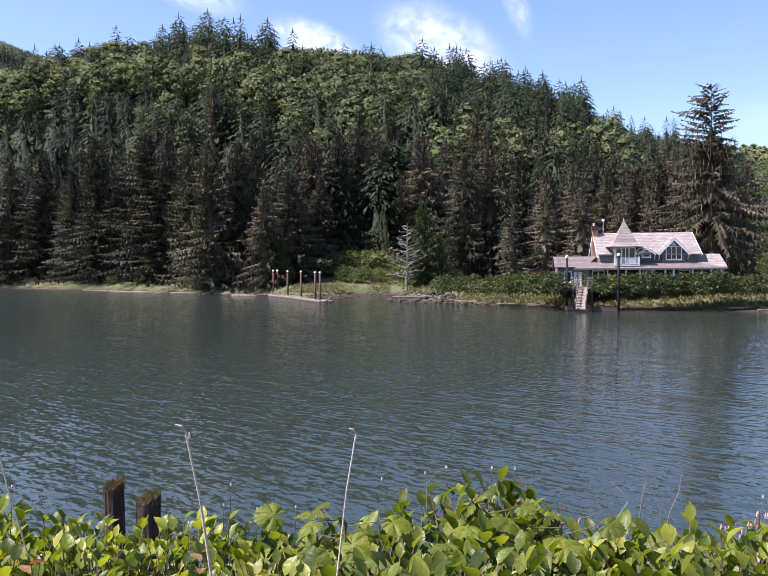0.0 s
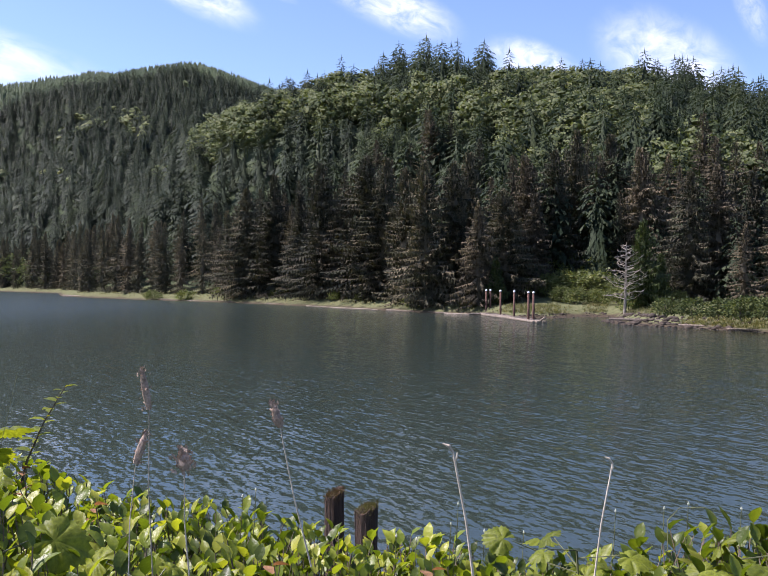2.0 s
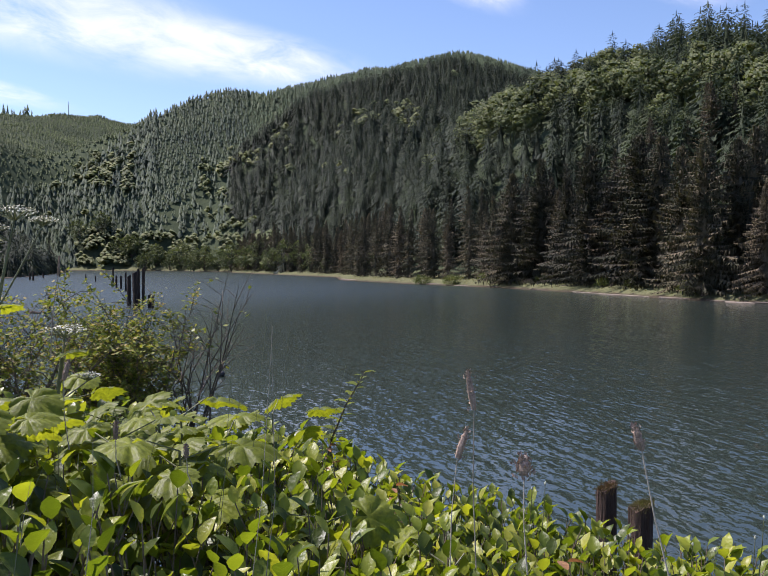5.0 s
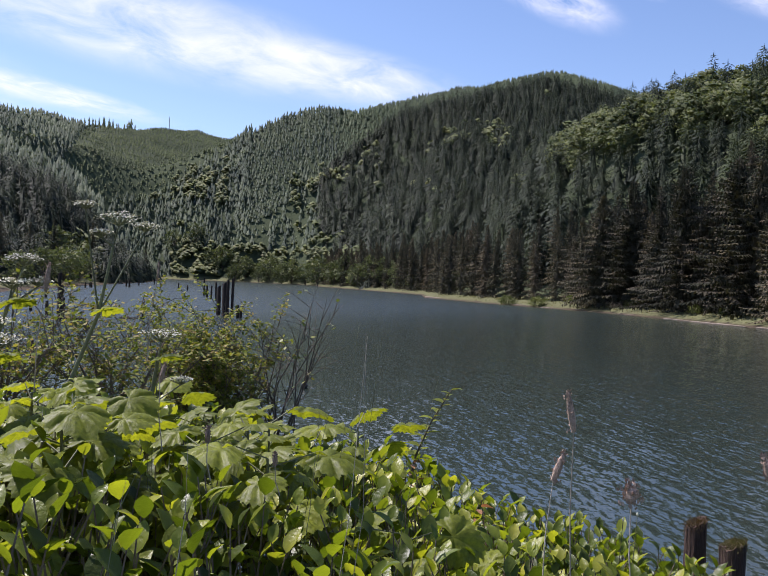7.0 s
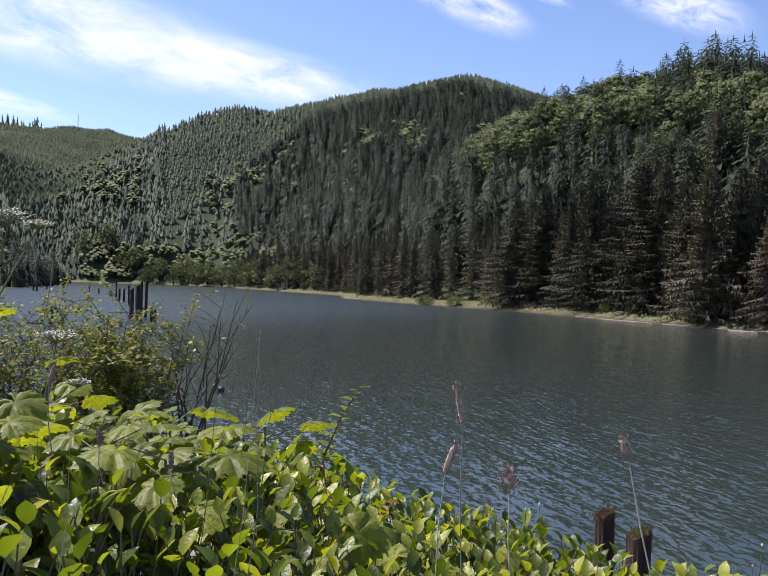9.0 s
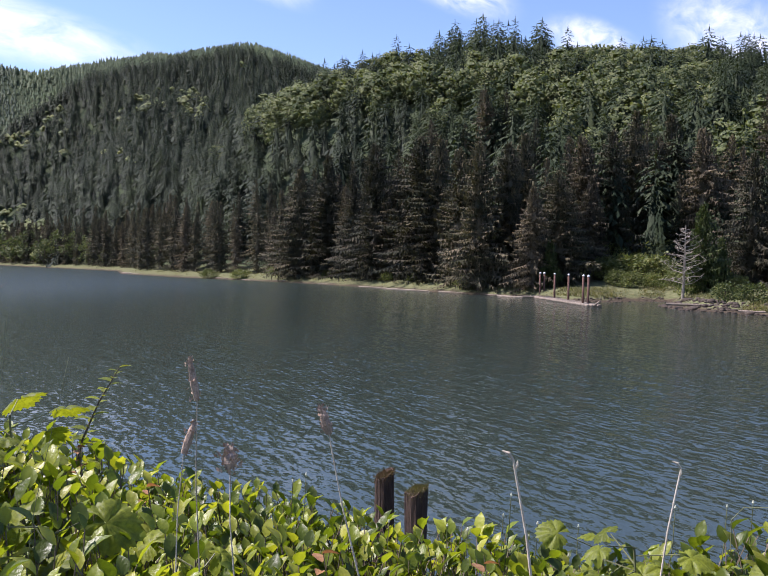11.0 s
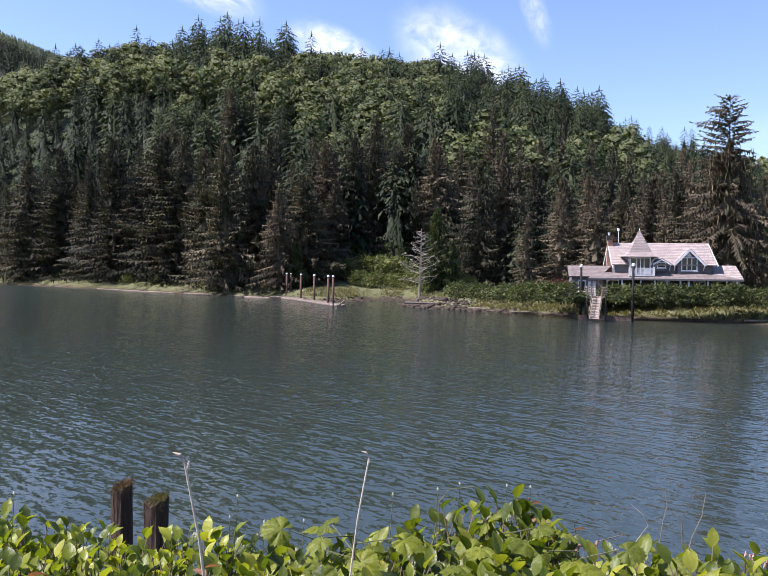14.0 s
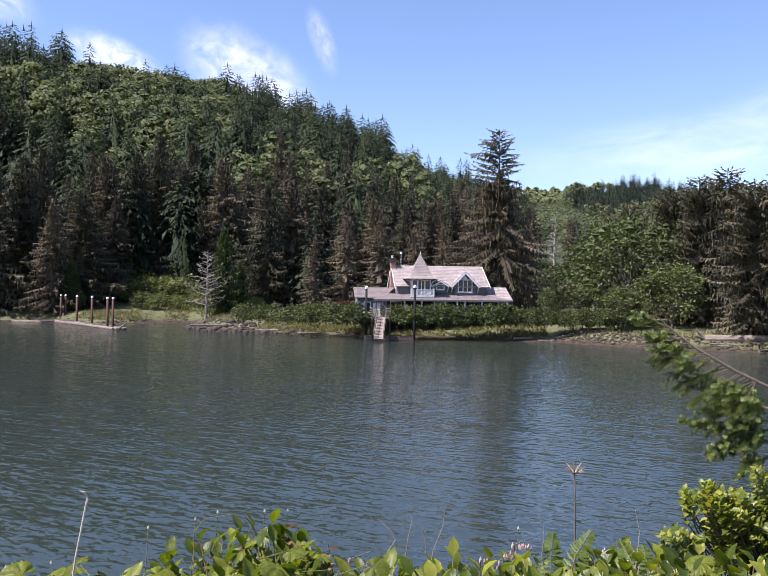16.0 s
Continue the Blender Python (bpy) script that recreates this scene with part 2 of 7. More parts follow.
M_YOUNG = foliage("young_plantation", [(0.07, 0.098, 0.05), (0.095, 0.126, 0.064), (0.125, 0.155, 0.08)], 0.02, 0.7, 0.25, spec=0.08)
M_ALDER = foliage("alder_leaves", [(0.07, 0.094, 0.05), (0.1, 0.125, 0.068), (0.138, 0.158, 0.092)], 0.1, 0.6, 0.25, gaps=1.8, spec=0.08)
M_MAPLE = foliage("broadleaf_tree_leaves", [(0.042, 0.062, 0.022), (0.075, 0.1, 0.034), (0.12, 0.142, 0.055)], 0.3, 0.55, 0.2)
M_SHRUB = foliage("bank_shrub_leaves", [(0.075, 0.1, 0.035), (0.125, 0.155, 0.055), (0.19, 0.2, 0.09)], 0.4, 0.55, 0.3)
M_HEDGE = foliage("hedge_leaves", [(0.03, 0.048, 0.018), (0.065, 0.088, 0.032), (0.13, 0.15, 0.055)], 0.5, 0.6, 0.2, spec=0.2)
M_RED = foliage("red_maple_leaves", [(0.07, 0.02, 0.02), (0.12, 0.035, 0.03)], 0.5, 0.5, 0.25, glow=(1.4, 0.7, 0.6))
M_MOSS_HANGING = foliage("hanging_moss", [(0.1, 0.095, 0.055), (0.17, 0.155, 0.1), (0.23, 0.2, 0.14)], 0.4, 0.8, 0.2)
M_BARK = surface("bark", (0.05, 0.04, 0.03), (0.13, 0.11, 0.085), 1.5, 0.9, 0.7, 0.05, (1, 1, 0.25))
M_DEAD = surface("dead_wood", (0.17, 0.145, 0.115), (0.36, 0.32, 0.27), 2, 0.85, 0.5, 0.02, (1, 1, 0.3))
M_DRIFT = surface("driftwood", (0.12, 0.095, 0.072), (0.28, 0.23, 0.185), 1.5, 0.85, 0.5, 0.02)
M_PILE = surface("weathered_piling", (0.01, 0.008, 0.007), (0.06, 0.037, 0.027), 5, 0.92, 1.0, 0.05, (1, 1, 0.1), stain=(0.35, 0.32, 0.3))
M_PILE_NEAR = surface("furrowed_brown_piling", (0.018, 0.012, 0.009), (0.13, 0.08, 0.055), 5, 0.92, 1.0, 0.06, (1, 1, 0.12), stain=(0.3, 0.26, 0.24))
M_RUST = surface("rusty_piling", (0.06, 0.03, 0.022), (0.14, 0.07, 0.05), 2, 0.8, 0.4, 0.01, (1, 1, 0.3))
M_STONE = surface("riprap_stone", (0.03, 0.022, 0.016), (0.1, 0.074, 0.054), 1.5, 0.85, 0.5, 0.05)
M_WHITE = surface("white_paint", (0.72, 0.72, 0.72), (0.82, 0.82, 0.81), 2, 0.5, 0.1, 0.005, vary=0.04, stain=(0.9, 0.89, 0.87))
M_SIDING = surface("grey_shingle_siding", (0.13, 0.125, 0.13), (0.2, 0.19, 0.195), 3, 0.85, 0.4, 0.02, (1, 1, 4), vary=0.08)
M_DARKWOOD = surface("dark_painted_wood", (0.03, 0.027, 0.026), (0.07, 0.06, 0.055), 2, 0.7, 0.3, 0.01)
M_PORCH = surface("dark_porch_boards", (0.035, 0.026, 0.022), (0.085, 0.06, 0.05), 2, 0.8, 0.3, 0.01)
M_BLACKSTEEL = surface("black_steel", (0.01, 0.01, 0.011), (0.028, 0.026, 0.026), 3, 0.75, 0.2, 0.005, spec=0.2)
M_DECK = surface("weathered_planks", (0.24, 0.19, 0.16), (0.42, 0.35, 0.3), 2, 0.8, 0.4, 0.01, (0.3, 1, 1))
M_FLOAT = surface("brown_float_planks", (0.09, 0.06, 0.048), (0.2, 0.14, 0.112), 2, 0.85, 0.4, 0.01, (0.3, 1, 1))
M_GRASS = foliage("bank_grass", [(0.0936, 0.1107, 0.0553), (0.156, 0.1599, 0.0892), (0.234, 0.2132, 0.1403)], 0.8, 0.7, 0.3)


def brick_surface(name, col_a, col_b, joint, wide, high, gap, rough=0.8, bump=0.5, axes=(0, 2)):
    """Courses of bricks or shingles, finer than could be built at this distance."""
    m, nt, b = start(name)
    c = nt.nodes.new("ShaderNodeTexCoord")
    sep, com = nt.nodes.new("ShaderNodeSeparateXYZ"), nt.nodes.new("ShaderNodeCombineXYZ")
    nt.links.new(c.outputs["Object"], sep.inputs[0])
    nt.links.new(sep.outputs[axes[0]], com.inputs[0])
    nt.links.new(sep.outputs[axes[1]], com.inputs[1])
    t = nt.nodes.new("ShaderNodeTexBrick")
    t.inputs["Color1"].default_value, t.inputs["Color2"].default_value, t.inputs["Mortar"].default_value = (*col_a, 1), (*col_b, 1), (*joint, 1)
    t.inputs["Scale"].default_value, t.inputs["Brick Width"].default_value, t.inputs["Row Height"].default_value, t.inputs["Mortar Size"].default_value = 1.0, wide, high, gap
    nt.links.new(com.outputs[0], t.inputs["Vector"])
    n = noise_node(nt, 1.2, 6, c.outputs["Object"])
    tone = ramp_node(nt, n.outputs["Fac"], [(0.3, (0.75, 0.75, 0.76)), (0.7, (1.2, 1.18, 1.15))]).outputs["Color"]
    nt.links.new(mix_node(nt, "MULTIPLY", 1.0, t.outputs["Color"], tone), b.inputs["Base Color"])
    b.inputs["Roughness"].default_value = rough
    bump_node(nt, b, t.outputs["Fac"], -bump, 0.02)
    return m


M_ROOF = brick_surface("weathered_cedar_shingles", (0.43, 0.365, 0.335), (0.28, 0.238, 0.22), (0.15, 0.125, 0.115), 0.24, 0.2, 0.025)
M_ROOF_LOW = brick_surface("porch_shingles", (0.23, 0.19, 0.175), (0.165, 0.138, 0.128), (0.09, 0.076, 0.07), 0.3, 0.16, 0.02)
M_BRICK = brick_surface("chimney_brick", (0.36, 0.16, 0.1), (0.28, 0.12, 0.08), (0.35, 0.32, 0.28), 0.22, 0.075, 0.01, axes=(1, 2))

m, nt, b = start("window_glass")
b.inputs["Base Color"].default_value, b.inputs["Roughness"].default_value = (0.02, 0.022, 0.025, 1), 0.05
M_GLASS = m


def terrain_material():
    """Mud at the water, grass and litter above, forest floor on the hills."""
    m, nt, b = start("river_bank_ground")
    g = nt.nodes.new("ShaderNodeNewGeometry")
    sep = nt.nodes.new("ShaderNodeSeparateXYZ")
    nt.links.new(g.outputs["Position"], sep.inputs[0])
    fine, broad = noise_node(nt, 1.6, 6, g.outputs["Position"]), noise_node(nt, 0.25, 4, g.outputs["Position"])
    add = nt.nodes.new("ShaderNodeMath")
    add.operation = "MULTIPLY_ADD"
    nt.links.new(broad.outputs["Fac"], add.inputs[0])
    add.inputs[1].default_value = 1.2
    nt.links.new(sep.outputs["Z"], add.inputs[2])
    mud = ramp_node(nt, fine.outputs["Fac"], [(0.3, (0.035, 0.027, 0.019)), (0.7, (0.095, 0.073, 0.052))]).outputs["Color"]
    turf = ramp_node(nt, fine.outputs["Fac"], [(0.3, (0.075, 0.085, 0.04)), (0.7, (0.16, 0.158, 0.082))]).outputs["Color"]
    wood = ramp_node(nt, broad.outputs["Fac"], [(0.3, (0.04, 0.053, 0.03)), (0.7, (0.068, 0.083, 0.045))]).outputs["Color"]
    low = nt.nodes.new("ShaderNodeMapRange")
    low.inputs["From Min"].default_value, low.inputs["From Max"].default_value = 0.75, 1.15
    nt.links.new(add.outputs[0], low.inputs["Value"])
    high = nt.nodes.new("ShaderNodeMapRange")
    high.inputs["From Min"].default_value, high.inputs["From Max"].default_value = 3.0, 5.0
    nt.links.new(add.outputs[0], high.inputs["Value"])
    col = mix_node(nt, "MIX", low.outputs[0], mud, turf)
    nt.links.new(mix_node(nt, "MIX", high.outputs[0], col, wood), b.inputs["Base Color"])
    b.inputs["Roughness"].default_value, b.inputs["Specular IOR Level"].default_value = 0.95, 0.05
    bump_node(nt, b, fine.outputs["Fac"], 0.6, 0.15)
    return m


def water_material():
    """Dark river water, wind ripples of several sizes."""
    m, nt, b = start("river_water")
    b.inputs["Base Color"].default_value = (0.026, 0.037, 0.031, 1)
    b.inputs["IOR"].default_value, b.inputs["Specular IOR Level"].default_value = 1.33, 0.8
    c = nt.nodes.new("ShaderNodeTexCoord")

    def ripples(scale, turn, stretch, detail):
        mp = nt.nodes.new("ShaderNodeMapping")
        mp.vector_type = "TEXTURE"
        mp.inputs["Rotation"].default_value = (0, 0, radians(turn))
        mp.inputs["Scale"].default_value = (1 / (scale * stretch), 1 / scale, 1)
        nt.links.new(c.outputs["Object"], mp.inputs["Vector"])
        n = nt.nodes.new("ShaderNodeTexNoise")
        n.noise_dimensions = "2D"
        n.inputs["Scale"].default_value, n.inputs["Detail"].default_value, n.inputs["Roughness"].default_value = 1.0, detail, 0.5
        n.inputs["Distortion"].default_value = 0.4
        nt.links.new(mp.outputs[0], n.inputs["Vector"])
        return n.outputs["Fac"]

    def slope(scale, turn, stretch, size, so_far):
        """Adds the tilt of one set of ripples, whose crests run across turn."""
        k = nt.nodes.new("ShaderNodeMath")
        k.operation = "SUBTRACT"
        nt.links.new(ripples(scale, turn, stretch, 2), k.inputs[0])
        k.inputs[1].default_value = 0.5
        v = nt.nodes.new("ShaderNodeVectorMath")
        v.operation = "SCALE"
        v.inputs[0].default_value = (-math.sin(radians(turn)) * size, math.cos(radians(turn)) * size, 0)
        nt.links.new(k.outputs[0], v.inputs["Scale"])
        add = nt.nodes.new("ShaderNodeVectorMath")
        add.operation = "ADD"
        nt.links.new(v.outputs[0], add.inputs[0])
        if so_far is None:
            add.inputs[1].default_value = (0, 0, 1)
        else:
            nt.links.new(so_far, add.inputs[1])
        return add.outputs[0]

    def crests(wavelength, turn, size, wander, so_far):
        """Adds the tilt of a train of short crested waves."""
        mp = nt.nodes.new("ShaderNodeMapping")
        mp.vector_type = "TEXTURE"
        mp.inputs["Rotation"].default_value = (0, 0, radians(turn))
        mp.inputs["Scale"].default_value = (1.5, 1, 1)
        nt.links.new(c.outputs["Object"], mp.inputs["Vector"])
        w = nt.nodes.new("ShaderNodeTexWave")
        w.bands_direction = "Y"
        for socket, value in zip(("Scale", "Distortion", "Detail", "Detail Scale", "Detail Roughness"), (0.314 / wavelength, wander, 2.0, 1.6, 0.6)):
            w.inputs[socket].default_value = value
        nt.links.new(mp.outputs[0], w.inputs["Vector"])
        k = nt.nodes.new("ShaderNodeMath")
        k.operation = "SUBTRACT"
        nt.links.new(w.outputs["Fac"], k.inputs[0])
        k.inputs[1].default_value = 0.5
        v, add = nt.nodes.new("ShaderNodeVectorMath"), nt.nodes.new("ShaderNodeVectorMath")
        v.operation, add.operation = "SCALE", "ADD"
        v.inputs[0].default_value = (-math.sin(radians(turn)) * size, math.cos(radians(turn)) * size, 0)
        nt.links.new(k.outputs[0], v.inputs["Scale"])
        nt.links.new(v.outputs[0], add.inputs[0])
        nt.links.new(so_far, add.inputs[1])
        return add.outputs[0]

    n = slope(0.5, -44, 0.5, 0.09, None)
    n = slope(1.1, -40, 0.3, 0.14, n)
    n = slope(5.0, -8, 0.4, 0.18, n)
    n = slope(9.5, -36, 0.34, 0.36, n)
    n = slope(20.0, -42, 0.45, 0.28, n)
    n = crests(0.46, -40, 0.12, 9.0, n)
    n = crests(0.27, -52, 0.09, 9.0, n)
    n = crests(1.0, -32, 0.05, 9.0, n)
    # the wind blows stronger up the river
    where, wind = nt.nodes.new("ShaderNodeSeparateXYZ"), nt.nodes.new("ShaderNodeMapRange")
    nt.links.new(c.outputs["Object"], where.inputs[0])
    for socket, value in zip(("From Min", "From Max", "To Min", "To Max"), (-120, 22, 2.0, 0.74)):
        wind.inputs[socket].default_value = value
    nt.links.new(where.outputs["X"], wind.inputs["Value"])
    gust, stretch = nt.nodes.new("ShaderNodeCombineXYZ"), nt.nodes.new("ShaderNodeVectorMath")
    gust.inputs["Z"].default_value = 1.0
    stretch.operation = "MULTIPLY"
    for axis in ("X", "Y"):
        nt.links.new(wind.outputs[0], gust.inputs[axis])
    nt.links.new(n, stretch.inputs[0])
    nt.links.new(gust.outputs[0], stretch.inputs[1])
    n = stretch.outputs[0]
    # ripples too fine to see roughen the surface where the wind is strong
    rough = nt.nodes.new("ShaderNodeMapRange")
    rough.interpolation_type = "SMOOTHSTEP"
    for socket, value in zip(("From Min", "From Max", "To Min", "To Max"), (-130, -10, 0.26, 0.07)):
        rough.inputs[socket].default_value = value
    nt.links.new(where.outputs["X"], rough.inputs["Value"])
    nt.links.new(rough.outputs[0], b.inputs["Roughness"])
    unit = nt.nodes.new("ShaderNodeVectorMath")
    unit.operation = "NORMALIZE"
    nt.links.new(n, unit.inputs[0])
    nt.links.new(unit.outputs[0], b.inputs["Normal"])
    return m


M_GROUND, M_WATER = terrain_material(), water_material()


# ---- the land ----
FAR_SHORE = [(-680, 436), (-610, 450), (-533, 472), (-444, 454), (-400, 415), (-228, 305), (-187, 253), (-138, 221), (-94, 198), (-67, 178),
             (-32, 149), (-22, 144), (-12, 132), (-6, 134), (-3, 141), (1, 141), (2, 131), (0, 126), (3, 116), (9, 113), (16, 107),
             (22.6, 100), (28, 97), (43, 91), (50, 80.5), (59.5, 73), (80, 60), (140, 38), (400, -20)]
NEAR_SHORE = [(400, -70), (60, 2), (20, 5.2), (0, 6.0), (-10, 7), (-30, 10), (-60, 17), (-100, 30), (-150, 60), (-190, 88), (-289, 171),
              (-420, 290), (-520, 372), (-600, 412), (-670, 425)]
# ridge lines: x, y and the height of the ground, with the slope of the sides
MAIN_RIDGE = [(-18, 262, 5), (-14, 285, 19), (-11.5, 305, 35), (-9, 320, 46), (-4, 340, 65), (0, 350, 76), (3, 350, 78), (6, 350, 79), (9, 335, 75), (12, 335, 76), (15, 350, 78), (19, 380, 76), (22, 400, 73), (27, 405, 54), (32, 425, 47), (37, 470, 42), (43, 580, 34), (47, 700, 12)]
KNOB_RIDGE = [(10, 900, 175), (18, 900, 200), (21, 900, 203), (24.2, 900, 206), (25.9, 900, 216), (27.2, 900, 225), (28.5, 900, 229), (30.0, 900, 224), (31.2, 900, 216), (32.5, 900, 215), (34.6, 900, 213), (36.6, 900, 206), (38.6, 900, 190), (40.3, 920, 186), (41.5, 950, 178), (43.1, 900, 184), (44.8, 870, 184), (46.8, 880, 170), (48.5, 900, 156), (50.1, 930, 140), (52.3, 930, 112), (54.5, 930, 84), (58, 930, 62), (66, 880, 48)]
LEFT_RIDGE = [(44, 1500, 225), (49.9, 1420, 228), (52.8, 1380, 236), (56.9, 1300, 218), (58.8, 1250, 210), (60.6, 1200, 198), (63.3, 1120, 190), (65, 1080, 186), (72, 950, 182), (85, 800, 180), (110, 700, 120)]
RIGHT_RIDGE = [(-4, 700, 95), (-12, 640, 90), (-16.3, 620, 88), (-20, 600, 83), (-24.5, 590, 76), (-27.8, 570, 77), (-30.4, 560, 74), (-32.3, 560, 68), (-38, 560, 68), (-50, 560, 70), (-80, 620, 60)]
SPUR = [(37.5, 900, 195), (39.8, 760, 128), (41.5, 690, 108), (43, 650, 86), (44.6, 620, 66), (46.2, 590, 42)]
SADDLE = [(48, 1150, 105), (53, 1080, 100), (57, 1000, 92), (62, 900, 90)]


def bearings(line):
    return [(*spot(a, d).xy, h) for a, d, h in line]


def to_line(x, y, line):
    """Distance to a line of points, and the third value along it."""
    best, value = np.full(x.shape, 1e9), np.zeros(x.shape)
    for p, q in zip(line[:-1], line[1:]):
        dx, dy = q[0] - p[0], q[1] - p[1]
        s = np.clip(((x - p[0]) * dx + (y - p[1]) * dy) / (dx * dx + dy * dy), 0, 1)
        d = np.hypot(x - p[0] - s * dx, y - p[1] - s * dy)
        near = d < best
        best = np.where(near, d, best)
        if len(p) > 2:
            value = np.where(near, p[2] + s * (q[2] - p[2]), value)
    return best, value


def in_river(x, y):
    ring = FAR_SHORE + NEAR_SHORE
    inside = np.zeros(x.shape, bool)
    for (ax, ay), (bx, by) in zip(ring, ring[1:] + ring[:1]):
        if ay != by:
            inside ^= ((ay > y) != (by > y)) & (x < (bx - ax) * (y - ay) / (by - ay) + ax)
    return inside


def ground(x, y):
    """Height of the ground and the distance inland (negative in the river)."""
    x, y = np.asarray(x, float), np.asarray(y, float)
    wet = in_river(x, y)
    far, _ = to_line(x, y, FAR_SHORE)
    near, _ = to_line(x, y, NEAR_SHORE)
    inland = np.where(wet, -np.minimum(far, near), np.minimum(far, near))
    away = np.hypot(x, y)
    d = np.maximum(inland, 0)
    bank = 1.6 * smooth_step(0, 6, d) + 0.6 * smooth_step(5, 16, d) + 0.12 * wavy(x, y, 2.5, 1) * smooth_step(0.5, 3, d)
    road = 4.75 * smooth_step(0.0, 4.8, d) * (1 - smooth_step(20, 70, away)) + (0.9 * smooth_step(0, 25, d) + 1.2 * smooth_step(25, 60, d)) * smooth_step(20, 70, away)
    base = np.where(near < far, road, bank)
    hill = np.zeros(x.shape)
    for line, slope in ((MAIN_RIDGE, 0.40), (KNOB_RIDGE, 0.42), (LEFT_RIDGE, 0.36), (RIGHT_RIDGE, 0.3), (SPUR, 0.55), (SADDLE, 0.26)):
        line = bearings(line)
        for p, q in zip(line[:-1], line[1:]):
            dist, h = to_line(x, y, [p, q])
            hill = np.maximum(hill, h - (np.sqrt(dist * dist + 15 ** 2) - 15) * slope)
    hill = np.maximum(hill, 0)
    rough = 3.0 * wavy(x, y, 23, 2) + 1.5 * wavy(x, y, 9, 3) - 9.0 * (0.5 + 0.5 * wavy(x, y, 40, 6)) * smooth_step(420, 560, away) * (1 - smooth_step(760, 900, away))
    hill = (hill + rough * smooth_step(4, 30, hill)) * smooth_step(8, 60, d)
    hill = np.minimum(hill, np.maximum(d - 6, 0) * 1.12 + 400 * (1 - smooth_step(120, 260, -x)))
    z = np.where(inland > 0, base + hill, np.maximum(-2.0, inland * 0.16))
    return z, inland


def ground_z(x, y):
    return float(ground(np.array([x]), np.array([y]))[0][0])


angles = np.radians(np.concatenate([np.arange(-60, 86, 0.75), np.arange(86, 300, 4.5)]))
rings = np.concatenate([np.arange(0.4, 8, 0.3), np.geomspace(8, 60, 22)[:-1], np.arange(60, 90, 1.5), np.arange(90, 165, 1.0), np.arange(165, 340, 3.0), np.geomspace(340, 1600, 70)[:-1], np.geomspace(1600, 4200, 14)])
ra, rr = np.meshgrid(angles, rings)
gx, gy = -np.sin(ra) * rr, np.cos(ra) * rr
gz, _ = ground(gx, gy)
verts = np.stack([gx.ravel(), gy.ravel(), gz.ravel()], 1)
na, nr = len(angles), len(rings)
i, j = np.meshgrid(np.arange(na), np.arange(nr - 1))
a0, a1 = (j * na + i).ravel(), (j * na + (i + 1) % na).ravel()
tris = np.concatenate([np.stack([a0, a0 + na, a1], 1), np.stack([a1, a0 + na, a1 + na], 1), np.stack([np.full(na, len(verts)), np.arange(na), (np.arange(na) + 1) % na], 1)])
verts = np.concatenate([verts, [[0, 0, ground_z(0, 0)]]])
land = new("ground", tri_mesh("ground", verts, tris[:, [0, 2, 1]], M_GROUND))
land.data.polygons.foreach_set("use_smooth", [True] * len(land.data.polygons))
tagged(land, "muddy grassy river banks rising to wooded hills", "ground", kind="structure")

g = Geo()
n = 72
g.add([(4000 * math.cos(2 * math.pi * k / n), 4000 * math.sin(2 * math.pi * k / n), 0) for k in range(n)], [tuple(range(n))])
tagged(new("water", g.mesh("water", M_WATER)), "dark rippled river water reflecting sky and trees", "river", kind="structure")


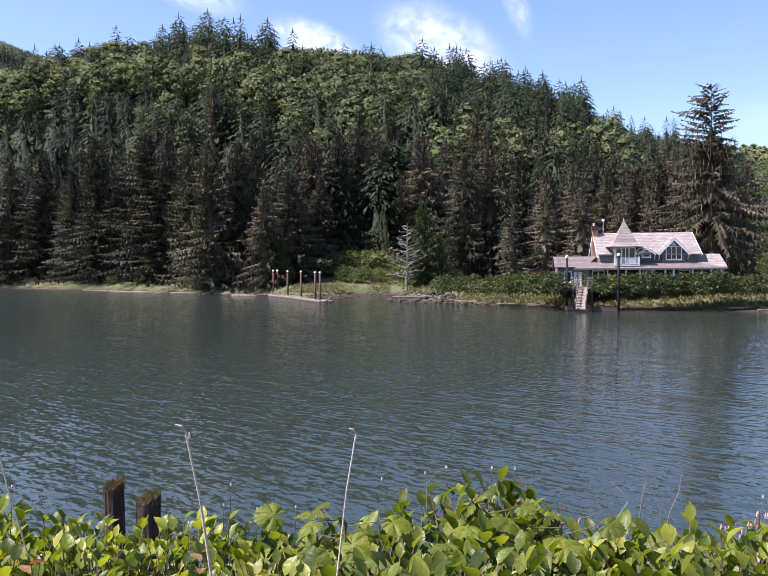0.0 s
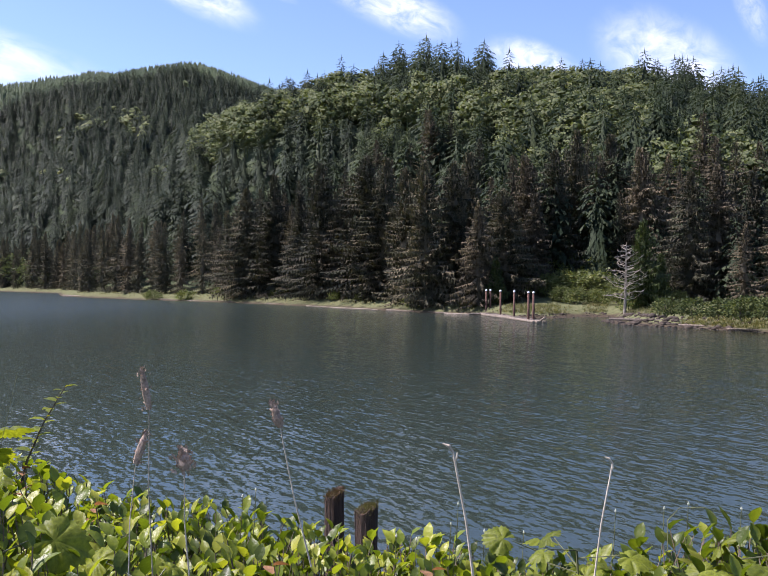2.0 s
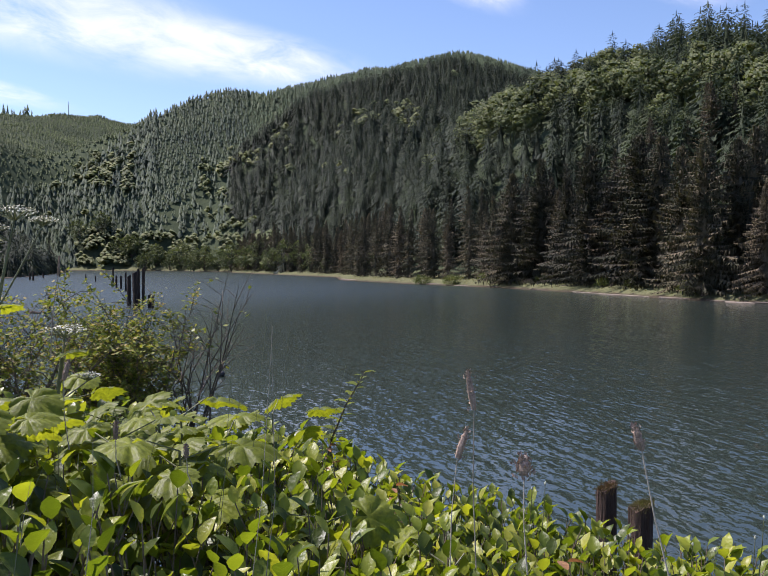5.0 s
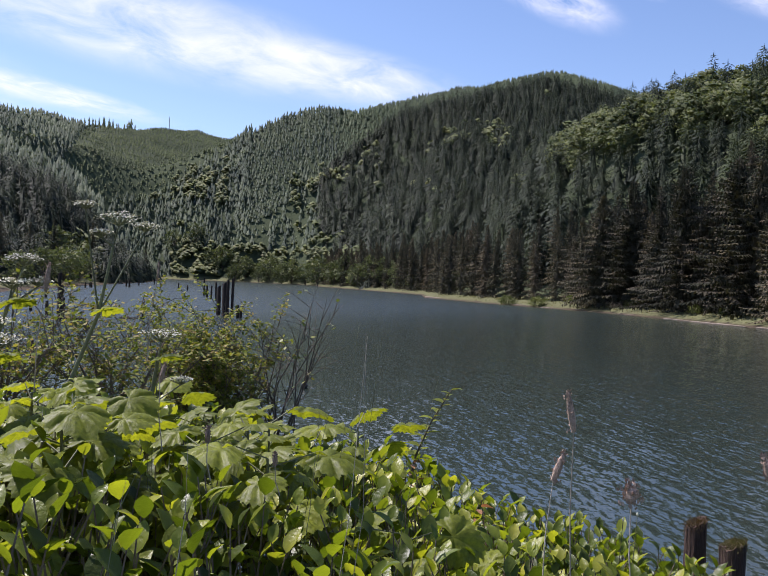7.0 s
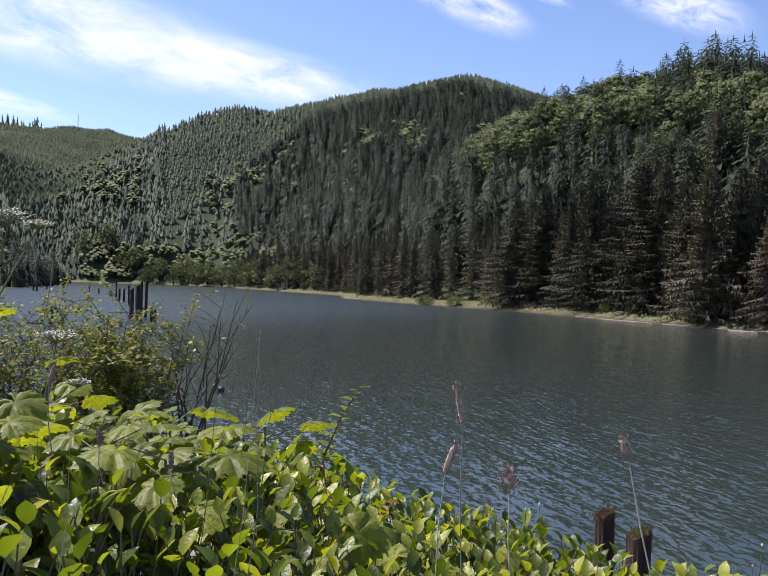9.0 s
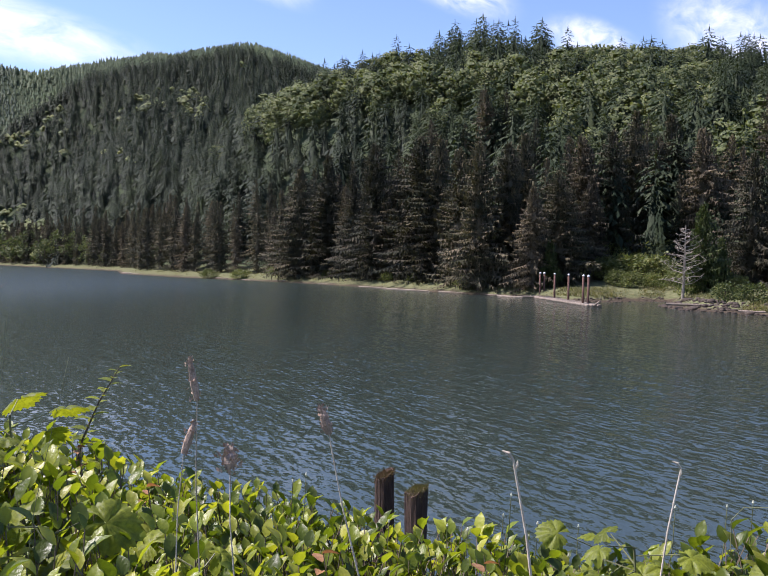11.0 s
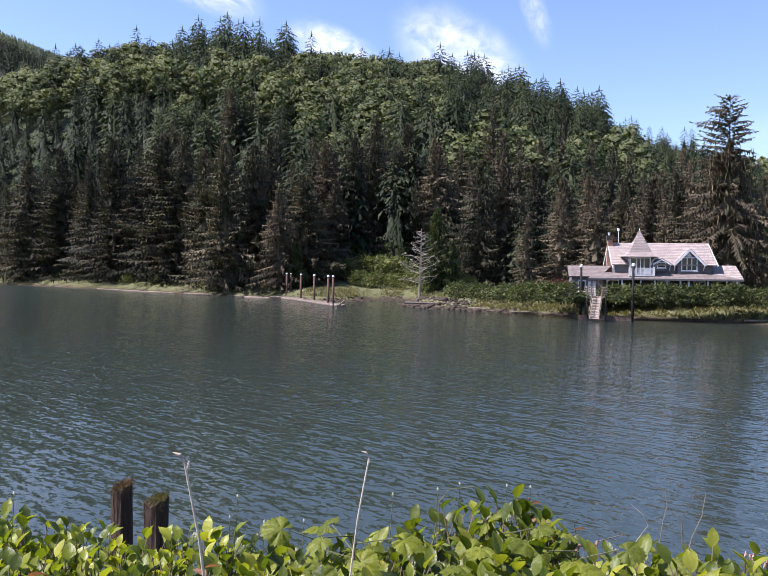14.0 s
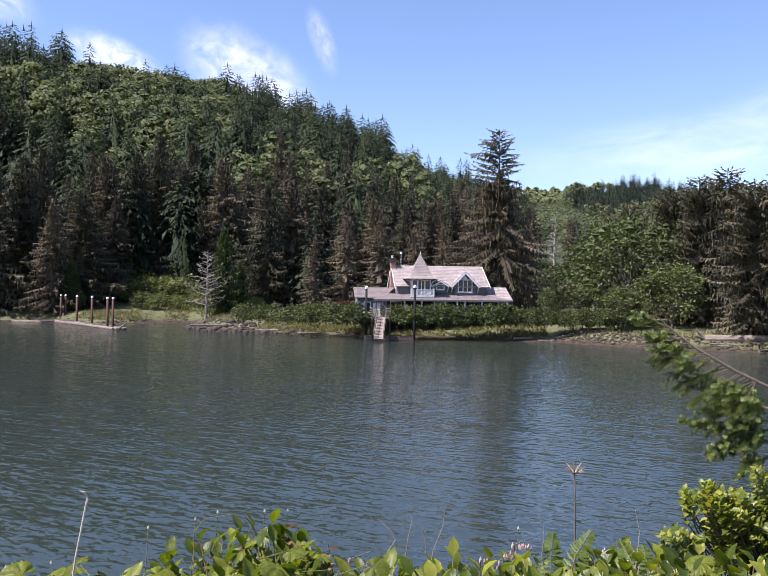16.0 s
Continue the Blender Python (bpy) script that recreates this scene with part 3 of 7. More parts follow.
# ---- clouds, far off ----
def cloud_material(name, thick):
    m, nt, b = start(name)
    c = nt.nodes.new("ShaderNodeTexCoord")
    info = nt.nodes.new("ShaderNodeObjectInfo")
    mp = nt.nodes.new("ShaderNodeMapping")
    mp.inputs["Scale"].default_value = (2.0, 1.1, 1)
    nt.links.new(c.outputs["Object"], mp.inputs["Vector"])
    k = nt.nodes.new("ShaderNodeMath")
    k.operation = "MULTIPLY"
    k.inputs[1].default_value = 40
    nt.links.new(info.outputs["Random"], k.inputs[0])
    nt.links.new(k.outputs[0], mp.inputs["Location"])
    wisps = noise_node(nt, 1.6, 9, mp.outputs[0], 0.62)
    wisps.inputs["Distortion"].default_value = 0.5
    grad = nt.nodes.new("ShaderNodeTexGradient")
    grad.gradient_type = "SPHERICAL"
    nt.links.new(c.outputs["Object"], grad.inputs["Vector"])
    body = nt.nodes.new("ShaderNodeMapRange")
    body.interpolation_type = "SMOOTHSTEP"
    body.inputs["From Min"].default_value, body.inputs["From Max"].default_value = 0.0, 0.75
    nt.links.new(grad.outputs["Fac"], body.inputs["Value"])
    edge = nt.nodes.new("ShaderNodeMapRange")
    edge.inputs["From Min"].default_value, edge.inputs["From Max"].default_value = 0.28, 0.78
    edge.inputs["To Max"].default_value = thick
    nt.links.new(wisps.outputs["Fac"], edge.inputs["Value"])
    alpha = nt.nodes.new("ShaderNodeMath")
    alpha.operation = "MULTIPLY"
    nt.links.new(body.outputs[0], alpha.inputs[0])
    nt.links.new(edge.outputs[0], alpha.inputs[1])
    glow = nt.nodes.new("ShaderNodeEmission")
    glow.inputs["Color"].default_value, glow.inputs["Strength"].default_value = (0.93, 0.96, 1, 1), 0.82
    clear, mix = nt.nodes.new("ShaderNodeBsdfTransparent"), nt.nodes.new("ShaderNodeMixShader")
    nt.links.new(alpha.outputs[0], mix.inputs["Fac"])
    nt.links.new(clear.outputs[0], mix.inputs[1])
    nt.links.new(glow.outputs[0], mix.inputs[2])
    nt.links.new(mix.outputs[0], nt.nodes["Material Output"].inputs["Surface"])
    return m


M_CLOUD, M_WISP = cloud_material("thin_cloud", 1.0), cloud_material("faint_cloud", 0.42)
g = Geo()
n = 40
g.add([(0, 0, 0)] + [(math.cos(2 * math.pi * k / n), math.sin(2 * math.pi * k / n), 0) for k in range(n)], [(0, k + 1, (k + 1) % n + 1) for k in range(n)])
cloud_mesh, wisp_mesh = g.mesh("cloud", M_CLOUD), g.mesh("cloud", M_WISP)


def cloud(a, up, long, wide, lean, faint=False):
    """A thin cloud a degrees left and up degrees high, sizes in degrees, leaning clockwise."""
    far = 4300
    at = spot(a, far * math.cos(radians(up)), far * math.sin(radians(up)) + EYE_Z)
    turn = (at - Vector((0, 0, EYE_Z))).to_track_quat("-Z", "Y").to_matrix().to_4x4()
    ob = new("cloud", wisp_mesh if faint else cloud_mesh)
    ob.matrix_world = Matrix.Translation(at) @ turn @ pose(0, 0, 0, 0, 0, -lean) @ Matrix.Diagonal((far * radians(long), far * radians(wide), 1, 1))
    tagged(ob, "thin wispy white cloud in a blue sky", "cloud", "clouds", "structure")


for row in [(55, 15.8, 18, 3.6, 7), (44, 14.2, 12, 2.4, 8), (29, 19.6, 6.5, 1.9, 25), (24.5, 20.2, 4, 0.7, 25), (14.5, 18.6, 6, 1.9, 22), (4.5, 14.6, 4.2, 1.7, 22), (-4.3, 14.2, 6.0, 3.2, 32), (-9.3, 16.8, 2.8, 1.0, 70, True), (-37, 9.6, 17, 2.8, -3, True), (-46, 12.5, 12, 2.4, -6, True), (75, 13, 18, 3, 10), (62, 11.2, 9, 1.0, 8)]:
    cloud(*row)


# ---- trees ----
def bough_fan(g, at, side, reach, steps, wide, rng, fringe=0.0, fall=(0.5, 1.2)):
    """One bough: twigs that hang off both sides of a curved limb like a torn tent, and a fringe below them."""
    n = len(g.v)
    mids = [at(0.1 + 0.9 * k / steps) for k in range(steps + 1)]
    g.v += [tuple(p) for p in mids]
    for k in range(steps):
        s = (k + 0.5) / steps
        run = mids[k + 1] - mids[k]
        for w in (-1, 1):
            out = wide * reach * (1.12 - s) ** 0.7 * min(1.0, 0.45 + 1.6 * s) * rng.uniform(0.6, 1.3)
            tip = mids[k] + side * (w * out) + run * rng.uniform(0.5, 1.8) + Vector((0, 0, -out * rng.uniform(*fall)))
            g.v.append(tuple(tip))
            i = len(g.v) - 1
            g.f.append((n + k, n + k + 1, i) if w < 0 else (n + k + 1, n + k, i))
            if fringe and rng.random() < 0.7:
                p = mids[k].lerp(tip, rng.uniform(0.2, 0.8))
                q = rng.uniform(0.08, 0.16)
                g.v += [tuple(p + run.normalized() * q), tuple(p - run.normalized() * q), tuple(p + Vector((rng.uniform(-0.2, 0.2), rng.uniform(-0.2, 0.2), -fringe * rng.uniform(0.4, 1.3))))]
                g.f.append((i + 1, i + 2, i + 3))


def conifer(seed, h, r, density=1.0, droop=0.25, bare=0.0, sparse_top=0.0, lean=0.35, taper=0.82, fine=1.0, limbs=True):
    """A tall conifer: trunk with limbs, and drooping fans of needles. Heights in metres, base at the origin."""
    rng = random.Random(seed)
    wood, leaf = Geo(), Geo()
    bend = [(rng.uniform(-1, 1) * 0.012 * h, rng.uniform(-1, 1) * 0.012 * h) for _ in range(2)]

    def axis(z):
        u = z / h
        return Vector((bend[0][0] * math.sin(u * 3) + bend[1][0] * u, bend[0][1] * math.sin(u * 3) + bend[1][1] * u, z))

    zs = [0, 0.03 * h, 0.25 * h, 0.5 * h, 0.75 * h, h]
    wood.tube([axis(z) for z in zs], [0.019 * h, 0.013 * h, 0.0105 * h, 0.0075 * h, 0.004 * h, 0.0008 * h], 7)
    for k in range(7):
        u = 0.06 + 0.12 * k
        wide = 0.36 * r * (1 - u) ** taper * min(1, 0.6 + 2.2 * u)
        ring = [axis(u * h) + Vector((math.cos(0.9 * j) * wide * rng.uniform(0.5, 1.1), math.sin(0.9 * j) * wide * rng.uniform(0.5, 1.1), rng.uniform(-0.04, 0.02) * h)) for j in range(7)]
        if u < 1 - max(sparse_top, 0.3):
            leaf.add(ring + [axis((u + 0.15) * h)], [(j, (j + 1) % 7, 7) for j in range(7)])
    z, turn = (0.03 + bare) * h, rng.uniform(0, 6.28)
    lobes = [rng.uniform(0, 6.28), rng.uniform(0, 6.28), rng.uniform(0, 6.28)]
    while z < 0.985 * h:
        u = z / h
        turn += 2.4 + rng.uniform(-0.5, 0.5)
        swell = 1 + 0.2 * math.sin(turn + lobes[0] + 4 * u) + 0.16 * math.sin(11 * u + lobes[1])
        reach = r * (1 - u) ** taper * min(1, 0.68 + 2.0 * u) * rng.uniform(0.55, 1.18) * swell + 0.3
        rise = lean * (u - 0.3) + rng.uniform(-0.15, 0.15)
        d = Vector((math.cos(turn), math.sin(turn), 0))
        side = Vector((-d.y, d.x, 0))
        base = axis(z)
        sag = droop * rng.uniform(0.5, 1.5)
        crook = rng.uniform(-0.18, 0.18)

        def at(s):
            return base + d * (reach * s) + side * (crook * reach * s * s) + Vector((0, 0, reach * (rise * s - sag * s * s + 0.16 * s ** 4)))

        thick = 0.0022 * h * (1.15 - u)
        if limbs:
            wood.tube([at(0), at(0.5), at(1.0)], [thick, thick * 0.6, thick * 0.15], 3, False)
        open_top = u > 1 - sparse_top
        steps = max(2, min(15, int(reach * 1.9 * fine + 1)))
        bough_fan(leaf, at, side, reach, steps, 0.22 * min(1.0, 3.4 / reach) ** 0.7, rng, 0.0 if open_top else 0.9)
        z += (0.34 if open_top else 0.2) * rng.uniform(0.4, 1.6) * 0.023 * h * (1.45 - 0.75 * u) / density
    for k in range(5):
        leaf.spray(axis(h * (0.93 + 0.014 * k)), Vector((math.cos(k * 2.4), math.sin(k * 2.4), 1.0)).normalized(), Vector((-math.sin(k * 2.4), math.cos(k * 2.4), 0)), 0.6, 0.16)
    return wood, leaf


def blob(g, centre, r, high, rng):
    """The dense heart of a clump of leaves: eight rough faces."""
    ring = [centre + Vector((math.cos(k * 1.5708 + 0.4) * r * rng.uniform(0.7, 1.1), math.sin(k * 1.5708 + 0.4) * r * rng.uniform(0.7, 1.1), rng.uniform(-0.2, 0.2) * high)) for k in range(4)]
    g.add(ring + [centre + Vector((0, 0, high)), centre - Vector((0, 0, high))], [(k, (k + 1) % 4, 4) for k in range(4)] + [((k + 1) % 4, k, 5) for k in range(4)])


def broadleaf(seed, h, r, base=0.2, clumps=60, per=22, leaf_size=0.36, flat=0.8):
    """A broad-leaved tree or shrub: trunk and limbs, and a lumpy crown of leaves in clumps."""
    rng = random.Random(seed)
    wood, leaf = Geo(), Geo()
    fork = Vector((rng.uniform(-0.3, 0.3), rng.uniform(-0.3, 0.3), h * max(base, 0.08)))
    wood.tube([(0, 0, -0.2), fork * 0.5, fork], [0.022 * h, 0.017 * h, 0.014 * h], 6)
    for c in range(clumps):
        phi, up = rng.uniform(0, 6.28), rng.uniform(-0.75, 1)
        q = math.sqrt(max(0, 1 - up * up)) * (rng.random() ** 0.3)
        wob = 1 + 0.22 * math.sin(3 * phi + seed) + 0.15 * math.sin(5 * phi + up * 4)
        mid = h * (base + 1) / 2
        centre = Vector((math.cos(phi) * q * r * wob, math.sin(phi) * q * r * wob, mid + up * h * (1 - base) / 2 * rng.uniform(0.75, 1.0)))
        if c % 3 == 0:
            wood.tube([fork, fork.lerp(centre, 0.5) + Vector((0, 0, 0.05 * h)), centre], [0.008 * h, 0.005 * h, 0.001 * h], 4, False)
        size = r * rng.uniform(0.2, 0.34)
        blob(leaf, centre, size * 0.3, size * 0.26 * flat, rng)
        out = (centre - Vector((0, 0, mid - h * 0.2))).normalized()
        for k in range(per):
            o = Vector((rng.gauss(0, 1), rng.gauss(0, 1), rng.gauss(0, 0.8) * flat)).normalized()
            p = centre + Vector((o.x, o.y, o.z * flat)) * size * rng.uniform(0.5, 1.1)
            d = (o + out * 0.6 + Vector((rng.uniform(-0.6, 0.6), rng.uniform(-0.6, 0.6), rng.uniform(-0.7, 0.3)))).normalized()
            s = d.cross(Vector((rng.uniform(-1, 1), rng.uniform(-1, 1), rng.uniform(-0.2, 1)))).normalized()
            length = leaf_size * rng.uniform(0.7, 1.4)
            leaf.spray(p, d, s, length, length * rng.uniform(0.5, 0.8), 0.08)
    return wood, leaf


def tree_kind(name, label, category, geos, mats, group, kind=""):
    """One tree, as a thing with trunk and crown, to be copied."""
    ob = thing(name, label, category, group=group, kind=kind)
    part("trunk", geos[0], mats[0], ob)
    part("crown", geos[1], mats[1], ob)
    return ob


def plant(first, used, x, y, size, wide=1.0, turn=0.0, sink=0.15, z=None):
    m = pose(x, y, (ground_z(x, y) if z is None else z) - sink, 0, 0, turn) @ Matrix.Diagonal((size * wide, size * wide, size, 1))
    if first not in used:
        used.append(first)
        first.matrix_basis = m
        return first
    keep = first.scale.copy()
    first.scale = (1, 1, 1)
    ob = copy_thing(first, m)
    first.scale = keep
    return ob


rng = random.Random(5)
SPRUCE = "tall dark mossy spruce with drooping boughs at the water's edge"
kinds = [tree_kind("spruce_tree", SPRUCE, "tree", conifer(20 + k, 25, r, 1.5, dr, fine=1.0), (M_BARK, mt), "spruces on the far bank")
         for k, (r, dr, mt) in enumerate([(6.6, 0.25, M_SPRUCE), (5.8, 0.2, M_SPRUCE), (6.4, 0.35, M_SPRUCE_BROWN), (5.4, 0.28, M_SPRUCE)])]
kinds_b = [tree_kind("spruce_tree", "tall dark spruce in the wood along the river", "tree", conifer(30 + k, 25, r, 0.85, 0.27, fine=0.6, limbs=False), (M_BARK, mt), "spruces in the riverside wood")
           for k, (r, mt) in enumerate([(6.0, M_SPRUCE), (5.2, M_SPRUCE), (6.0, M_SPRUCE_BROWN), (5.0, M_SPRUCE)])]
young = tree_kind("young_spruce", "bright green young spruce on the grassy bank", "tree", conifer(41, 13, 3.6, 1.1, 0.15), (M_BARK, M_SPRUCE_GREEN), "young spruces on the far bank")
used = []
# the front row: bearing, distance, height, kind
FRONT = [(24.6, 232, 30, 0), (22.6, 226, 33, 1), (20.9, 214, 27, 3), (19.2, 202, 33, 0), (17.6, 200, 26, 2), (16.2, 190, 33, 0), (14.9, 186, 32, 3), (13.4, 172, 28, 1), (12.0, 164, 29, 0), (10.2, 166, 28, 0),
         (9.2, 172, 30, 3), (6.6, 158, 22, 0), (5.0, 170, 27, 2), (3.2, 168, 27, 0), (1.7, 174, 29, 3), (-0.6, 178, 26, 1), (-2.6, 168, 27, 2), (-5.6, 150, 23, 0), (-7.4, 152, 24, 2), (-9.3, 160, 22, 3), (-11.4, 152, 20, 2), (-13.2, 150, 21, 2),
         (-15.2, 158, 20, 3), (-17.2, 150, 21, 2), (-18.8, 156, 22, 3), (8.3, 158, 19, 2), (5.9, 162, 18, 0), (4.4, 164, 20, 2)]
for a, d, h, k in FRONT:
    p = spot(a, d - (7 if a > 8 else 3 if a > 4 else 0))
    plant(kinds[k], used, p.x, p.y, h / 25, rng.uniform(1.1, 1.35), rng.uniform(0, 360))
for a, d, h in [(-2.7, 138, 14.5), (-3.9, 140, 9), (12.8, 168, 10), (7.1, 150, 9)]:
    p = spot(a, d)
    plant(young, used, p.x, p.y, h / 13, 1.0, rng.uniform(0, 360))
# a second rank behind it
for k in range(46):
    p = spot(-23 + k * 1.04 + rng.uniform(-0.4, 0.4), (176 if k < 30 else 205) + rng.uniform(-10, 14) + max(0, k - 30) * 2.2)
    plant(kinds_b[rng.choice((0, 1, 2, 3))], used, p.x, p.y, rng.uniform(17, 25) / 25, rng.uniform(0.9, 1.2), rng.uniform(0, 360))
# further up the river the wood stands along the shore
for (ax, ay), (bx, by) in zip(FAR_SHORE[3:9], FAR_SHORE[4:10]):
    length = math.hypot(bx - ax, by - ay)
    for s in np.arange(0, length, 7.5):
        for back in (8, 17):
            x, y = ax + (bx - ax) * (s + rng.uniform(-2, 2)) / length, ay + (by - ay) * (s + rng.uniform(-2, 2)) / length
            nx, ny = (by - ay) / length, -(bx - ax) / length
            if nx * x + ny * y < 0:
                nx, ny = -nx, -ny
            x, y = x + nx * (back + rng.uniform(-3, 3)), y + ny * (back + rng.uniform(-3, 3))
            plant(kinds_b[rng.choice((0, 1, 1, 3, 3, 2))], used, x, y, rng.uniform(17, 27) / 25, rng.uniform(0.8, 1.05), rng.uniform(0, 360))


# ---- woods on the hills: uncountable, joined ----
def small_conifer(seed, boughs=46, steps=2, full=0.75):
    """About ten metres tall at size one: an inner cone and drooping boughs all round."""
    rng = random.Random(seed)
    g = Geo()
    ring = [(math.cos(k * 1.0472) * 1.15, math.sin(k * 1.0472) * 1.15, 0.2) for k in range(6)]
    g.add(ring + [(0, 0, 8.0)], [(k, (k + 1) % 6, 6) for k in range(6)])
    turn = rng.uniform(0, 6.28)
    wave = rng.uniform(0, 6.28)
    for k in range(boughs):
        u = 0.03 + 0.94 * (k / boughs) ** 0.8
        turn += 2.4 + rng.uniform(-0.5, 0.5)
        reach = 2.75 * (1 - u) ** full * rng.uniform(0.7, 1.2) * (1 + 0.18 * math.sin(9 * u + wave)) + 0.22
        d = Vector((math.cos(turn), math.sin(turn), 0))
        side = Vector((-d.y, d.x, 0))
        base = Vector((0, 0, 10 * u))
        rise, sag = 0.4 * (u - 0.5), rng.uniform(0.25, 0.6)
        bough_fan(g, lambda s: base + d * (reach * s) + Vector((0, 0, reach * (rise * s - sag * s * s))), side, reach, steps, 0.42 if steps < 3 else 0.26, rng, 0.0, (0.7, 1.6))
    for d in (Vector((1, 0, 0)), Vector((0, 1, 0))):
        g.add([d * 0.1 + Vector((0, 0, 9.2)), d * -0.1 + Vector((0, 0, 9.2)), (0, 0, 10.3)], [(0, 1, 2)])
    return crown(g, [(0, 0, z - 0.9 - 0.35 * math.hypot(x, y)) for x, y, z in g.v])


def tiny_conifer(seed, tiers=3, tips=5):
    """A conifer far away: an uneven cone in a few ragged tiers, about ten metres tall at size one."""
    rng = random.Random(seed)
    g = Geo()
    for k in range(tiers):
        u = k / tiers
        reach = 2.5 * (1 - u) * rng.uniform(0.85, 1.15)
        rim = []
        for a in range(tips):
            t = 6.283 * (a + rng.uniform(-0.25, 0.25)) / tips + k * 1.9
            q = reach * rng.uniform(0.75, 1.25)
            rim.append((math.cos(t) * q, math.sin(t) * q, 10 * u + rng.uniform(-0.5, 0.5)))
            q = reach * rng.uniform(0.45, 0.65)
            rim.append((math.cos(t + 3.14 / tips) * q, math.sin(t + 3.14 / tips) * q, 10 * u + 1.2))
        n = len(rim)
        g.add(rim + [(rng.uniform(-0.1, 0.1), rng.uniform(-0.1, 0.1), 10 * (u + 1.35 / tiers) if k < tiers - 1 else 10)], [(j, (j + 1) % n, n) for j in range(n)])
    return crown(g, [(0, 0, z - 0.9 - 0.35 * math.hypot(x, y)) for x, y, z in g.v], 0.1)


def small_broadleaf(seed, lobes=17, per=20, size=0.55):
    """A round-headed alder, about ten metres tall at size one: a crown of uneven leafy lobes."""
    rng = random.Random(seed)
    g = Geo()
    g.tube([(0, 0, -1), (0.2, 0, 6)], [0.16, 0.06], 3, False)
    hearts = [(0, 0, 3.0)] * len(g.v)
    for c in range(lobes):
        phi, up = c * 2.4 + rng.uniform(-0.3, 0.3), -0.75 + 1.7 * (c + 0.5) / lobes
        q = math.sqrt(max(0.05, 1 - up * up)) * rng.uniform(0.55, 1.05)
        centre = Vector((math.cos(phi) * q * 2.5, math.sin(phi) * q * 2.5, 5.8 + up * 3.5))
        wide = rng.uniform(0.8, 1.35)
        blob(g, centre, 0.7 * wide, 0.5 * wide, rng)
        for k in range(per):
            z = 1 - 1.5 * (k + 0.5) / per
            t = k * 2.4 + rng.uniform(-0.4, 0.4)
            flat = math.sqrt(max(0.02, 1 - z * z))
            o = Vector((math.cos(t) * flat, math.sin(t) * flat, z))
            p = centre + Vector((o.x * wide, o.y * wide, o.z * wide * 0.75)) * rng.uniform(0.85, 1.15)
            s = o.cross(Vector((rng.uniform(-1, 1), rng.uniform(-1, 1), rng.uniform(-0.3, 1)))).normalized()
            d = (s.cross(o) + o * rng.uniform(-0.3, 0.6)).normalized()
            k1 = size * rng.uniform(0.7, 1.25)
            g.add([p - d * 0.35 * k1, p + s * 0.42 * k1, p + d * 0.7 * k1, p - s * 0.42 * k1], [(0, 1, 2), (0, 2, 3)])
        heart = centre * 0.75 + Vector((0, 0, 4.2)) * 0.25
        hearts += [tuple(heart)] * (len(g.v) - len(hearts))
    return crown(g, hearts)


def far_broadleaf(seed):
    """A broad-leaved tree far away: a lumpy ball of overlapping facets."""
    rng = random.Random(seed)
    g = Geo()
    for c in range(5):
        phi, up = c * 2.4, (-0.2, 0.1, 0.35, 0.0, 0.7)[c]
        q = 1.4 * math.sqrt(1 - up * up) * rng.uniform(0.7, 1.1)
        blob(g, Vector((math.cos(phi) * q, math.sin(phi) * q, 5.4 + 3.0 * up)), rng.uniform(1.4, 1.9), rng.uniform(1.3, 1.8), rng)
    return crown(g, [(0.3 * x, 0.3 * y, 4.0) for x, y, z in g.v], 0.3)


def wood_rows(r0, r1, a0, a1, step, seed):
    """Jittered places over a stretch of hillside."""
    rng = np.random.RandomState(seed)
    out = []
    r = r0
    while r < r1:
        n = int(radians(a1 - a0) * r / step)
        a = np.radians(a0 + (a1 - a0) * (np.arange(n) + rng.uniform(0, 1, n)) / n)
        d = r + rng.uniform(-0.6, 0.6, n) * step
        out.append(np.stack([-np.sin(a) * d, np.cos(a) * d], 1))
        r += step
    return np.concatenate(out)


def screen_of(places, top):
    """Keeps places not sunk deep behind a nearer rise of the land."""
    x, y = places[:, 0], places[:, 1]
    z, inland = ground(x, y)
    keep = np.ones(len(x), bool)
    for s in np.linspace(0.35, 0.97, 26):
        gz, d = ground(x * s, y * s)
        keep &= (z + top - EYE_Z) > (gz + np.where(d > 12, 4.0, 0) - EYE_Z) / s - 5
    return keep, z, inland


# stands of alders: bearing from, to, angle above the eye from, to, how thick
ALDER_STANDS = [(-3.5, 7.2, 9.0, 15.0, 0.36), (-3.0, 7.2, 12.0, 16.0, 0.85), (7.2, 15.5, 9.4, 13.0, 0.18), (15.5, 23.0, 10.5, 14.0, 0.55), (22.5, 27.6, 8.2, 11.0, 0.9), (-9.0, -3.5, 5.8, 8.3, 0.4), (-17.0, -9.0, 5.0, 7.8, 0.25),
                (-3.5, 1.0, 5.2, 7.0, 0.3), (4.0, 8.6, 7.2, 9.0, 0.45), (34.6, 38.2, 6.0, 8.0, -0.1), (30.5, 36.5, 9.3, 11.4, 0.05), (40.4, 42.6, 8.0, 10.2, 0.3), (42.0, 44.3, 6.8, 8.8, 0.3), (43.6, 46.4, 4.6, 7.0, 0.2),
                (41.5, 46.5, 2.2, 4.0, 0.1), (41.0, 54.0, -1.0, 2.2, 1.1), (59.0, 62.0, 0.0, 2.2, 0.9), (50.5, 57.0, 5.0, 8.0, 0.2)]
